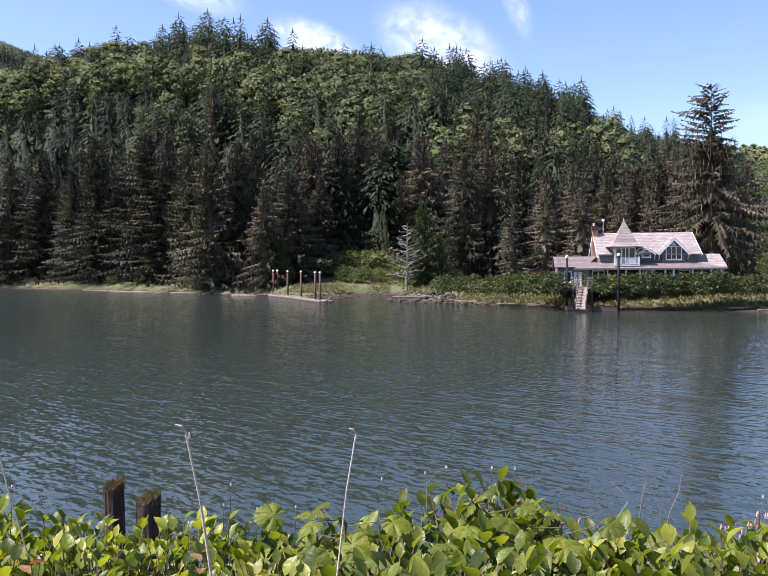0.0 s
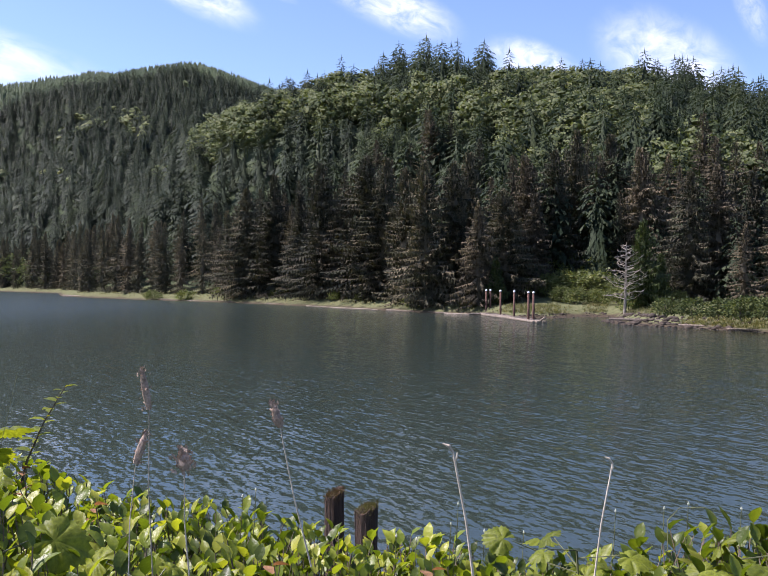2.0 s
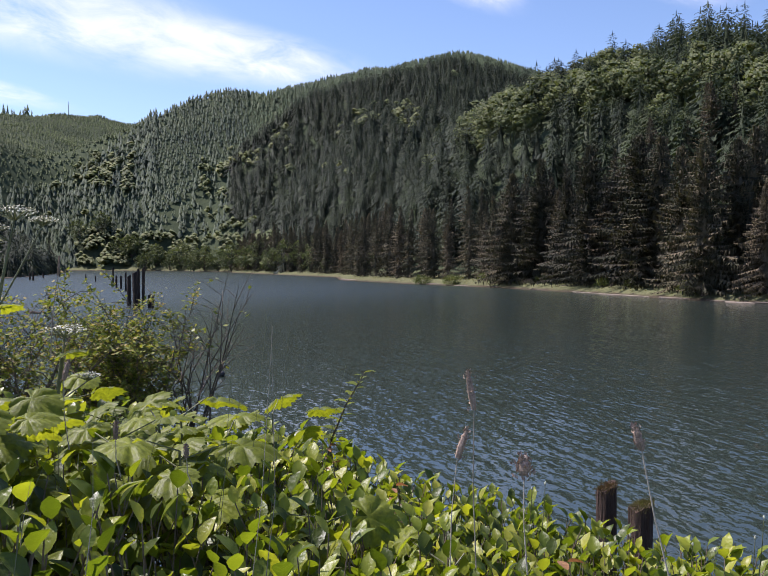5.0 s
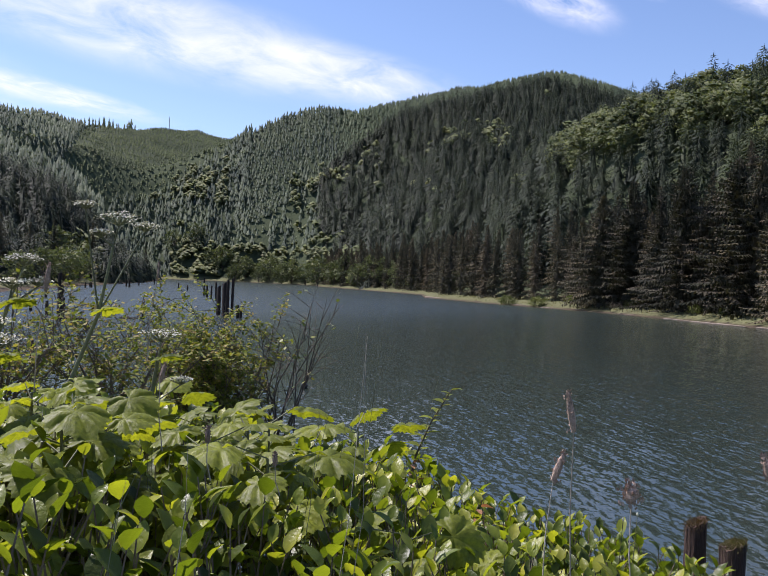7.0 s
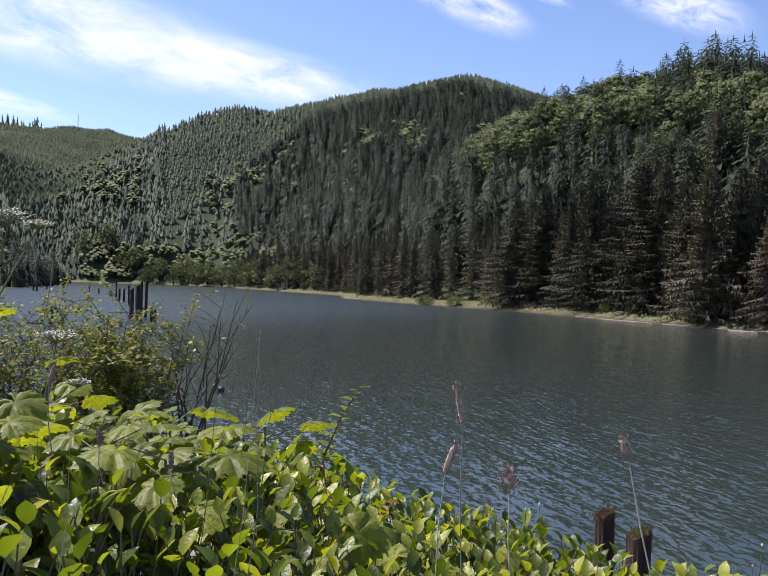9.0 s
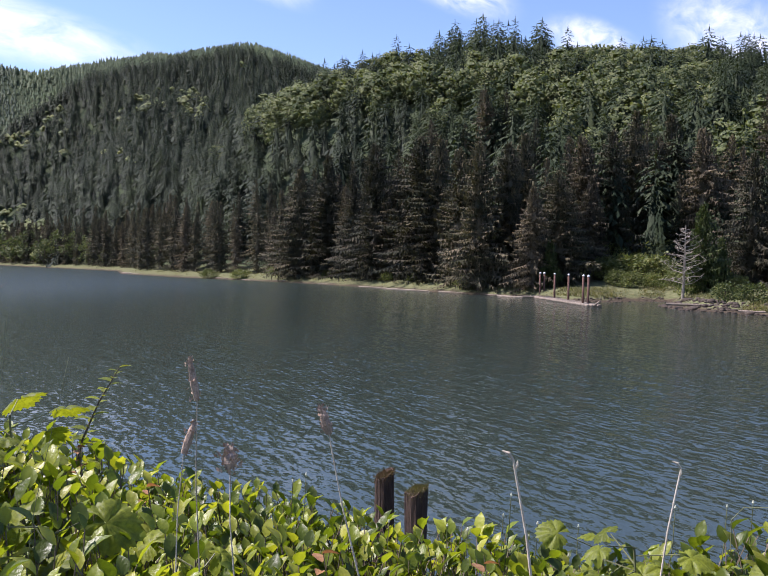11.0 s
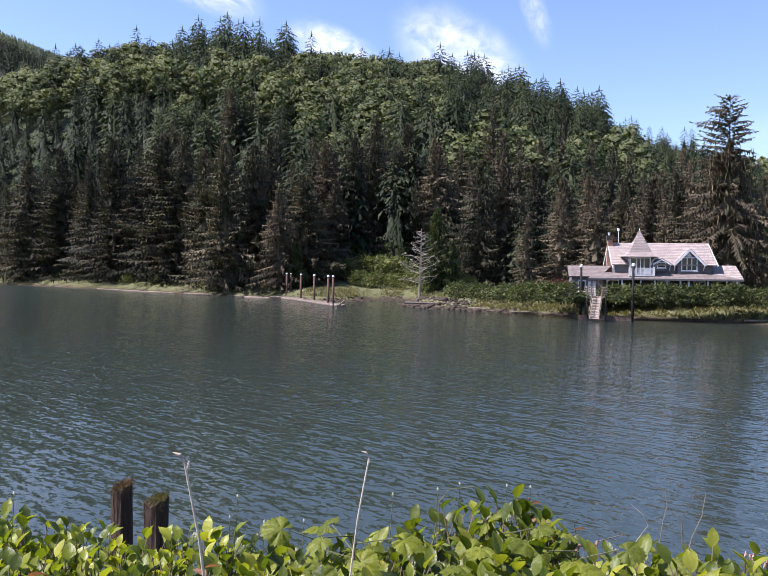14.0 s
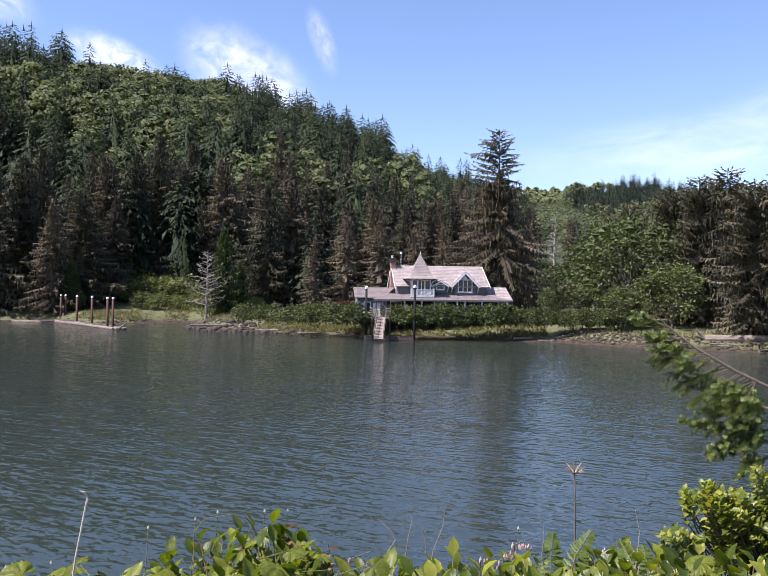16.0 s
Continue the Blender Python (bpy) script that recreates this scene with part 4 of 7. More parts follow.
# conifers alone
DARK_STANDS = [(7.2, 15.3, 12.6, 18.0), (15.3, 21.5, 13.4, 18.0), (-17.0, -3.8, 8.4, 16.0), (59.6, 80.0, 2.5, 14.0)]


def leafy(x, y, z, base=-0.55):
    """Where broad-leaved trees stand among the conifers."""
    n = 0.4 * wavy(x, y, 8, 4) + 0.5 * wavy(x, y, 3.3, 7) + 0.25 * wavy(x, y, 1.6, 3)
    a, d = np.degrees(np.arctan2(-x, y)), np.hypot(x, y)
    e = np.degrees(np.arctan2(z + 7 - EYE_Z, d))
    thick = np.full(x.shape, base)
    for a0, a1, e0, e1, w in ALDER_STANDS:
        inside = np.minimum(np.minimum(a - a0, a1 - a), np.minimum(e - e0, e1 - e) * 1.5)
        thick = np.maximum(thick, base + (w - base) * smooth_step(-0.5, 0.5, inside))
    for a0, a1, e0, e1 in DARK_STANDS:
        thick = np.where((a > a0) & (a < a1) & (e > e0) & (e < e1), -1.5, thick)
    return n + thick > 0.2


rs = np.random.RandomState(11)
spots = wood_rows(150, 480, -24, 47, 6.6, 3)
keep, z, inland = screen_of(spots, 26)
top_seen = np.degrees(np.arctan2(z + 20 - EYE_Z, np.hypot(spots[:, 0], spots[:, 1])))
keep &= (inland > 20) & ((top_seen > 4.6) | (np.abs(np.degrees(np.arctan2(-spots[:, 0], spots[:, 1])) - 3) > 21))
spots, z = spots[keep], z[keep]
leafs = leafy(spots[:, 0], spots[:, 1], z) & (rs.rand(len(z)) < 0.9)
bear = np.degrees(np.arctan2(-spots[:, 0], spots[:, 1]))
high = np.degrees(np.arctan2(z + 7 - EYE_Z, np.hypot(spots[:, 0], spots[:, 1])))
rows_c, rows_b, rows_d = [], [], []
for (x, y), h, lf, a, e in zip(spots, z, leafs, bear, high):
    if lf:
        rows_b.append((rs.randint(5), x, y, h - 0.5, rs.uniform(1.1, 1.7), rs.uniform(1.15, 1.5), rs.uniform(0, 6.28)))
    else:
        tall = rs.choice((1.1, 1.5, 1.8, 2.1)) * rs.uniform(0.85, 1.15)
        if -14 < a < -4 and e > 8.2:
            tall = rs.choice((1.5, 1.9, 2.3)) * rs.uniform(0.9, 1.1)
        elif 7.2 < a < 15.3 and e > 12.6:
            tall *= 1.15
        elif 15.3 < a < 21.5 and e > 13.4:
            tall *= 0.55
        elif a < -14:
            tall *= 0.7
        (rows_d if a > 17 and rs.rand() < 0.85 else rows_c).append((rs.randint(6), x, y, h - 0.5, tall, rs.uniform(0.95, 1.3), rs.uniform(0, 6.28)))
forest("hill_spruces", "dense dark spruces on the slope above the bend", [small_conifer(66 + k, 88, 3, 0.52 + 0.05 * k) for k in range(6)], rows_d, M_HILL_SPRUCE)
forest("hill_conifers", "dense dark green conifers covering the hillside", [small_conifer(60 + k, 76, 3, 0.52 + 0.05 * k) for k in range(6)], rows_c, M_FIR)
forest("hill_alders", "light green alders among the conifers on the hill", [small_broadleaf(70 + k) for k in range(5)], rows_b, M_ALDER)

spots = np.concatenate([wood_rows(480, 780, 8, 62, 6.8, 4), wood_rows(780, 1010, 17, 50, 3.7, 14), wood_rows(780, 1010, 50, 62, 5.5, 15), wood_rows(560, 1060, 49, 78, 6.4, 6), wood_rows(1060, 1460, 47, 64, 4.6, 16), wood_rows(1060, 1300, 64, 74, 7.0, 17), wood_rows(300, 560, 56, 80, 6.5, 7), wood_rows(300, 700, -46, -8, 6.5, 5)])
keep, z, inland = screen_of(spots, 16)
keep &= inland > np.where(np.hypot(spots[:, 0], spots[:, 1]) > 400, 5, 14)
spots, z = spots[keep], z[keep]
bear = np.degrees(np.arctan2(-spots[:, 0], spots[:, 1]))
away = np.hypot(spots[:, 0], spots[:, 1])
high = np.degrees(np.arctan2(z + 5 - EYE_Z, away))
patch = wavy(spots[:, 0], spots[:, 1], 30, 9)
leafs = leafy(spots[:, 0], spots[:, 1], z)
rows_c, rows_b, rows_m, rows_n, rows_y, rows_v = [], [], [], [], [], []
for (x, y), h, a, d, e, n, lf in zip(spots, z, bear, away, high, patch, leafs):
    young = 49.5 < a < 63 and d > 860 and a < 59.6 + (9.8 - e) * 0.673 and e > 4.8 + max(0.0, 56 - a) * 0.75
    scrub = a < -8 and n > -0.05
    turn = rs.uniform(0, 6.28)
    if young:
        rows_y.append((rs.randint(5), x, y, h - 0.5, rs.uniform(0.3, 0.5), rs.uniform(1.5, 2.1), turn))
    elif scrub or (lf and not (d > 780 and a < 44)):
        (rows_n if d < 470 else rows_b).append((rs.randint(5), x, y, h - 0.5, rs.uniform(0.55, 0.9) if scrub else rs.uniform(0.9, 1.4), rs.uniform(1.1, 1.5), turn))
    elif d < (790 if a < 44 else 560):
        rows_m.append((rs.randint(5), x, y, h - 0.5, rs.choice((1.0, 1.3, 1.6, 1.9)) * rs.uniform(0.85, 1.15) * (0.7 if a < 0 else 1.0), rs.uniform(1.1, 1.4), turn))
    else:
        plantation = d > 780 and a < 49
        tall = rs.uniform(0.5, 0.85) if plantation else rs.choice((0.6, 0.8, 1.1, 1.4)) * rs.uniform(0.85, 1.15)
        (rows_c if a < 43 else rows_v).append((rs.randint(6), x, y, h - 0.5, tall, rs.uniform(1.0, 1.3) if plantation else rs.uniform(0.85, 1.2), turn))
# old trees left standing along the top of the far ridge
for a in np.linspace(56.8, 59.6, 16):
    p = spot(a + rs.uniform(-0.1, 0.1), float(np.interp(a, (57.3, 60.6, 65), (1300, 1200, 1100))))
    rows_c.append((rs.randint(6), p.x, p.y, ground_z(p.x, p.y) - 1, rs.uniform(1.2, 2.2), rs.uniform(0.8, 1.1), rs.uniform(0, 6.28)))
p = spot(54.55, 1340)
mast = Geo().tube([(0, 0, -2), (0, 0, 12), (0.2, 0, 22)], [0.6, 0.45, 0.25], 6)
thing("bare_snag", "tall bare trunk standing alone on the far ridge", "tree", (p.x, p.y, ground_z(p.x, p.y)), geo=mast, material=M_BARK)
far_templates = [tiny_conifer(80 + k, 2, 4 + k % 2) for k in range(6)]
for name, label, templates, rows, material in (
        ("far_conifers", "dense conifer plantation on the distant mountains, paled for haze", far_templates, rows_c, M_FAR_HAZE),
        ("valley_conifers", "conifers on the valley slopes upriver, haze tinted into their colour", far_templates, rows_v, M_VALLEY_HAZE),
        ("young_conifers", "pale young plantation on the hills upriver", [tiny_conifer(87 + k, 2, 5) for k in range(5)], rows_y, M_YOUNG),
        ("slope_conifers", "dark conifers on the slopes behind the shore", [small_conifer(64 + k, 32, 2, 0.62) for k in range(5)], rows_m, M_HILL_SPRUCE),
        ("slope_alders", "light green alders on the low slopes", [small_broadleaf(74 + k, 7, 5, 1.2) for k in range(5)], rows_n, M_ALDER),
        ("far_alders", "light green scrub and alders on distant slopes", [far_broadleaf(90 + k) for k in range(5)], rows_b, M_ALDER)):
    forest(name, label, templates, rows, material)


# ---- the house across the river ----
HOUSE = pose(29.3, 100.8, 2.2, 0, 0, -8)
house = thing("house", "grey-shingled river house with turret, dormers and a long porch", "house", HOUSE)


def window(name, u0, u1, z0, z1, w, cols, parent, rows=1):
    """A white-framed window in a wall that faces the river, frame proud of the wall."""
    ob = part(name, Geo().box((u0 - 0.02, w - 0.05, z0 - 0.02), (u1 + 0.02, w + 0.02, z1 + 0.02)), M_DARKWOOD, parent)
    g = Geo()
    for a, b, c, d in ((u0 - 0.12, u1 + 0.12, z1, z1 + 0.13), (u0 - 0.12, u1 + 0.12, z0 - 0.13, z0), (u0 - 0.12, u0, z0, z1), (u1, u1 + 0.12, z0, z1)):
        g.box((a, w - 0.12, c), (b, w - 0.02, d))
    for k in range(1, cols):
        x = u0 + (u1 - u0) * k / cols
        g.box((x - 0.05, w - 0.11, z0), (x + 0.05, w - 0.03, z1))
    part("window_frame", g, M_WHITE, ob)
    part("window_sill", Geo().box((u0 - 0.18, w - 0.2, z0 - 0.18), (u1 + 0.18, w - 0.02, z0 - 0.13)), M_WHITE, ob)
    for k in range(cols):
        x0, x1 = u0 + (u1 - u0) * k / cols + 0.05, u0 + (u1 - u0) * (k + 1) / cols - 0.05
        part("pane", Geo().box((x0, w - 0.075, z0), (x1, w - 0.06, z1)), M_GLASS, ob)
    return ob


def roof_part(name, quads, material, thick=0.14):
    g = Geo()
    for q in quads:
        g.slab(q, thick)
    return part(name, g, material, house)


def gable(y_list, w0, w1):
    return Geo().prism(y_list, w0, w1, lambda a, b, c: (a, c, b))


# walls: ground floor, upper floor with gable ends, wings
ground_wall = Geo()
ground_wall.box((-4.2, 1.0, 0), (11.6, 8.8, 3.2))
part("wall", ground_wall, M_PORCH, house, "dark brown wall under the porch")
upper = Geo().prism([(1.0, 3.1), (9.0, 3.1), (9.0, 4.45), (5.0, 6.98), (1.0, 4.45)], -2.35, 9.3, lambda a, b, c: (c, a, b))
part("wall", upper, M_SIDING, house)
part("wall", Geo().prism([(1.6, 0), (6.4, 0), (6.4, 2.85), (4.0, 4.0), (1.6, 2.85)], -7.5, -4.2, lambda a, b, c: (c, a, b)), M_SIDING, house, "low wing wall")
part("wall", Geo().prism([(1.1, 0), (7.0, 0), (7.0, 2.9), (4.0, 4.2), (1.1, 2.9)], 11.6, 12.5, lambda a, b, c: (c, a, b)), M_SIDING, house, "low end wall")

# roofs
eave_w, eave_z, ridge_w, ridge_z = 0.45, 4.42, 5.0, 7.2
roof_part("roof", [[(-2.75, eave_w, eave_z), (9.75, eave_w, eave_z), (9.55, ridge_w, ridge_z), (-2.75, ridge_w, ridge_z)],
                   [(-2.75, ridge_w, ridge_z), (9.55, ridge_w, ridge_z), (9.75, 9.5, eave_z), (-2.75, 9.5, eave_z)]], M_ROOF)
porch = roof_part("porch_roof", [[(-5.76, -1.5, 2.72), (12.3, -1.5, 2.72), (10.2, 1.02, 3.42), (-4.4, 1.02, 3.42)]], M_ROOF_LOW)
tagged(porch, "darker shingled porch roof")
roof_part("side_roof", [[(9.5, 0.6, 3.3), (12.3, -1.5, 2.74), (12.75, 4.0, 4.4), (9.5, 4.0, 4.4)], [(9.5, 4.0, 4.4), (12.75, 4.0, 4.4), (12.75, 8.6, 2.9), (9.5, 8.6, 2.9)]], M_ROOF)
roof_part("wing_roof", [[(-7.9, 1.25, 2.85), (-4.1, 1.25, 2.85), (-2.4, 4.0, 4.2), (-7.9, 4.0, 4.2)], [(-7.9, 4.0, 4.2), (-2.4, 4.0, 4.2), (-2.4, 6.7, 2.85), (-7.9, 6.7, 2.85)]], M_ROOF_LOW)
part("fascia", Geo().box((-5.76, -1.56, 2.5), (12.3, -1.5, 2.72)), M_SIDING, house, "grey porch fascia")
bargeboard = Geo().beam((-2.8, eave_w - 0.05, eave_z - 0.15), (-2.8, ridge_w, ridge_z - 0.12), 0.06, 0.28).beam((-2.8, 9.55, eave_z - 0.15), (-2.8, ridge_w, ridge_z - 0.12), 0.06, 0.28)
part("bargeboard", bargeboard, M_WHITE, house, "white bargeboard on the gable")
part("bargeboard", Geo().beam((9.8, eave_w - 0.05, eave_z - 0.15), (9.62, ridge_w, ridge_z - 0.12), 0.06, 0.24), M_WHITE, house, "white bargeboard on the gable")

# porch: floor, posts, beam, windows behind
part("porch_floor", Geo().box((-5.4, -1.4, 0.05), (12.0, 1.0, 0.3)), M_DECK, house)
for u in (-5.3, -4.07, -1.71, 0.5, 2.15, 3.55, 5.11, 6.1, 8.3, 10.48, 11.6):
    part("porch_post", Geo().box((u - 0.09, -1.32, 0.3), (u + 0.09, -1.14, 2.56)), M_WHITE if u > -3 else M_SIDING, house)
rail = Geo().box((-4.0, -1.27, 1.1), (11.6, -1.19, 1.18)).box((-4.0, -1.27, 0.45), (11.6, -1.19, 0.52))
for k in range(100):
    x = -3.95 + k * 0.156
    rail.box((x, -1.25, 0.5), (x + 0.04, -1.21, 1.12))
part("railing", rail, M_DARKWOOD, house)
for u0, u1, cols in ((-3.2, -1.9, 2), (2.9, 4.2, 2), (7.2, 8.4, 2)):
    window("window", u0, u1, 1.0, 2.3, 1.0, cols, house)
window("window", -6.6, -5.9, 1.0, 2.2, 1.6, 1, house)
part("door", Geo().box((-5.5, 1.5, 0.1), (-4.5, 1.62, 2.2)), M_WHITE, house, "white wing door")

# turret over the porch
tu, tw = 0.6, 1.3
tz0, tz1 = 3.05, 5.3
turret = part("turret", Geo().box((tu - 1.28, 0.12, tz0 + 0.05), (tu + 1.28, 2.6, tz1)), M_WHITE, house, "white turret with balcony")
for a, b, c, d in ((-1.1, -0.5, 3.9, 5.15), (-0.42, 0.42, 3.25, 5.15), (0.5, 1.1, 3.9, 5.15)):
    window("window" if c > 3.5 else "balcony_door", tu + a, tu + b, c, d, 0.12, 1 if c > 3.5 else 2, turret)
g = Geo()
profile = [(2.2, 5.36), (1.85, 5.52), (1.52, 5.74), (1.3, 5.98), (1.15, 6.27), (1.01, 6.56), (0.87, 6.85), (0.73, 7.14), (0.59, 7.43), (0.45, 7.72), (0.31, 8.0), (0.17, 8.3), (0.02, 8.62)]
for (r0, z0), (r1, z1) in zip(profile[:-1], profile[1:]):
    r0 += 0.045
    quad = [(tu + sx * r0, tw + sy * r0, z0) for sx, sy in ((-1, -1), (1, -1), (1, 1), (-1, 1))] + [(tu + sx * r1, tw + sy * r1, z1) for sx, sy in ((-1, -1), (1, -1), (1, 1), (-1, 1))]
    g.add(quad, [(0, 1, 5, 4), (1, 2, 6, 5), (2, 3, 7, 6), (3, 0, 4, 7), (3, 2, 1, 0)])
part("turret_roof", g, M_ROOF, turret, "flared shingled spire in courses")
part("finial", Geo().tube([(tu, tw, 8.65), (tu, tw, 9.0)], [0.06, 0.01], 6), M_WHITE, turret)
for sx in (-1, 1):
    g = Geo()
    for k in range(6):
        a0, a1 = k / 6 * 1.57, (k + 1) / 6 * 1.57
        f = lambda a: (tu + sx * (1.3 + 0.62 * (1 - math.cos(a))), -0.05, 4.35 + 0.85 * math.sin(a))
        g.beam(f(a0), f(a1), 0.1, 0.1)
    part("bracket", g, M_WHITE, turret, "curved white eave bracket")
part("balcony_floor", Geo().box((tu - 1.45, -0.95, 2.98), (tu + 1.55, 0.14, 3.12)), M_WHITE, turret)
g = Geo().box((tu - 1.42, -0.92, 3.92), (tu + 1.52, -0.84, 4.0)).box((tu - 1.42, -0.92, 3.2), (tu + 1.52, -0.84, 3.27))
for k in range(26):
    x = tu - 1.36 + k * 0.113
    g.box((x, -0.9, 3.25), (x + 0.05, -0.86, 3.95))
for x in (tu - 1.45, tu + 1.43):
    g.box((x, -0.96, 3.05), (x + 0.14, -0.8, 4.12))
part("balcony_rail", g, M_WHITE, turret)

# gabled dormer with three lights, and the small one
du = 6.45
part("dormer_wall", gable([(du - 1.35, 3.3), (du + 1.35, 3.3), (du + 1.35, 4.75), (du, 6.1), (du - 1.35, 4.75)], 0.62, 3.2), M_SIDING, house)
dormer_roof = Geo().slab([(du - 1.85, 0.2, 4.42), (du, 0.2, 6.3), (du, 3.6, 6.3), (du - 1.85, 0.9, 4.42)][::-1], 0.12).slab([(du, 0.2, 6.3), (du + 1.85, 0.2, 4.42), (du + 1.85, 0.9, 4.42), (du, 3.6, 6.3)][::-1], 0.12)
part("dormer_roof", dormer_roof, M_ROOF, house)
part("bargeboard", Geo().beam((du - 1.88, 0.16, 4.33), (du, 0.16, 6.22), 0.07, 0.24).beam((du + 1.88, 0.16, 4.33), (du, 0.16, 6.22), 0.07, 0.24), M_WHITE, house, "white bargeboard on the dormer")
window("window", du - 0.82, du + 0.86, 3.8, 5.25, 0.62, 3, house)
part("gable_window", gable([(du - 0.35, 5.45), (du + 0.35, 5.45), (du, 5.9)], 0.56, 0.61), M_WHITE, house)
su = 3.2
part("dormer_wall", gable([(su - 0.75, 3.6), (su + 0.75, 3.6), (su + 0.75, 4.6), (su, 4.98), (su - 0.75, 4.6)], 0.66, 2.2), M_SIDING, house)
g = Geo().slab([(su - 1.1, 0.35, 4.48), (su, 0.35, 5.12), (su, 1.9, 5.12), (su - 1.1, 0.8, 4.48)][::-1], 0.1).slab([(su, 0.35, 5.12), (su + 1.1, 0.35, 4.48), (su + 1.1, 0.8, 4.48), (su, 1.9, 5.12)][::-1], 0.1)
part("dormer_roof", g, M_ROOF, house)
part("bargeboard", Geo().beam((su - 1.1, 0.31, 4.4), (su, 0.31, 5.05), 0.06, 0.16).beam((su + 1.1, 0.31, 4.4), (su, 0.31, 5.05), 0.06, 0.16), M_WHITE, house)
window("window", su - 0.42, su + 0.42, 4.1, 4.6, 0.66, 1, house)
for u in (4.75, 8.2, 2.2, 4.2):
    part("bracket", Geo().beam((u, 0.9, 3.7), (u, 0.35, 4.35), 0.09, 0.09), M_WHITE, house)
# chimney up the gable end, two flue pots
chimney = part("chimney", Geo().box((-2.95, 4.0, 0), (-2.36, 5.2, 6.2)).box((-2.9, 4.2, 6.2), (-2.25, 5.1, 7.6)), M_BRICK, house, "red brick chimney")
part("cap", Geo().box((-3.0, 4.1, 7.55), (-2.15, 5.2, 8.1)), M_PORCH, chimney, "dark chimney cap")
part("flue_pot", Geo().tube([(-2.7, 4.6, 8.15), (-2.7, 4.6, 8.35), (-2.7, 4.6, 8.5)], [0.12, 0.12, 0.18], 8), M_WHITE, chimney)
part("vent_pipe", Geo().tube([(-1.3, 6.3, 5.8), (-1.3, 6.3, 8.75), (-1.3, 6.3, 8.8), (-1.3, 6.3, 9.1)], [0.035, 0.035, 0.17, 0.17], 8), M_WHITE, house)
part("gable_window", Geo().box((-2.4, 2.4, 4.0), (-2.36, 3.3, 5.1)), M_WHITE, house)

# ---- landing stage, gangway, float and mooring posts ----


def at_house(u, w, z=0.0):
    return HOUSE @ Vector((u, w, z))


landing = thing("landing_stage", "small wooden landing with railings above the float", "landing", HOUSE)
part("deck", Geo().box((-6.3, -6.2, 0.4), (-4.0, -3.6, 0.55)), M_DECK, landing)
for u in (-6.25, -4.1):
    for w in (-6.1, -3.8):
        part("post", Geo().tube([(u, w, -2.4), (u, w, 1.6)], [0.1, 0.1], 6), M_DARKWOOD, landing)
g = Geo()
for z in (0.75, 1.0, 1.25, 1.55):
    g.box((-6.3, -6.2, z), (-5.5, -6.14, z + 0.16)).box((-4.7, -6.2, z), (-4.0, -6.14, z + 0.16)).box((-6.3, -6.2, z), (-6.24, -3.7, z + 0.16))
part("railing", g, M_DECK, landing, "pinkish plank railing")
g = Geo()
for k in range(9):
    a0, a1 = math.pi * k / 9, math.pi * (k + 1) / 9
    g.beam((-5.1 - 0.7 * math.cos(a0), -3.6, 1.4 + 0.8 * math.sin(a0)), (-5.1 - 0.7 * math.cos(a1), -3.6, 1.4 + 0.8 * math.sin(a1)), 0.08, 0.08)
part("arch", g, M_DEAD, landing, "grey garden arch")

gangway = thing("gangway", "steep wooden gangway with side rails leading down", "gangway", HOUSE)
lo, hi = Vector((-5.75, -9.4, -1.85)), Vector((-5.1, -6.2, 0.5))
part("walkway", Geo().beam(lo, hi, 1.1, 0.1), M_DECK, gangway)
for k in range(14):
    c = lo.lerp(hi, (k + 0.5) / 14)
    part("cleat", Geo().box((c.x - 0.5, c.y - 0.04, c.z + 0.05), (c.x + 0.5, c.y + 0.04, c.z + 0.1)), M_DRIFT, gangway)
for s in (-0.55, 0.55):
    g = Geo().beam(lo + Vector((s, 0, 0.9)), hi + Vector((s, 0, 0.95)), 0.07, 0.09)
    for k in range(5):
        c = lo.lerp(hi, k / 4) + Vector((s, 0, 0))
        g.box((c.x - 0.03, c.y - 0.03, c.z), (c.x + 0.03, c.y + 0.03, c.z + 0.95))
    part("handrail", g, M_DRIFT, gangway)

raft = thing("float", "low wooden mooring float on the water", "float", pose(24.6, 96.4, 0, 0, 0, -17))
for k in range(12):
    part("plank", Geo().box((-3.0 + k * 0.5, -1.0, 0.42), (-2.53 + k * 0.5, 1.0, 0.48)), M_FLOAT, raft)
part("side_beam", Geo().box((-3.02, -1.06, 0.02), (3.0, -1.0, 0.5)), M_FLOAT, raft, "reddish weathered side plank")
part("side_beam", Geo().box((-3.02, 1.0, 0.05), (3.0, 1.06, 0.48)), M_PILE, raft)
part("hull", Geo().box((-2.9, -0.95, -0.3), (2.9, 0.95, 0.41)), M_DARKWOOD, raft)

for x, y, top in ((22.0, 97.8, 6.55), (27.2, 94.3, 6.75)):
    mooring = thing("mooring_post", "tall dark steel mooring post with a white cap", "post", (x, y, 0), "mooring posts by the float")
    part("shaft", Geo().tube([(0, 0, -2), (0, 0, 2), (0, 0, top - 0.35)], [0.15, 0.145, 0.14], 10), M_BLACKSTEEL, mooring, smooth=True)
    part("cap", Geo().tube([(0, 0, top - 0.36), (0, 0, top - 0.1), (0, 0, top)], [0.21, 0.2, 0.03], 10), M_WHITE, mooring)

# ---- old dock up the shore: rusty piles and a long float ----
DOCK = [(-19.9, 146.0), (-19.2, 146.3), (-16.4, 138.0), (-13.4, 131.0), (-10.5, 123.5), (-9.6, 121.5)]
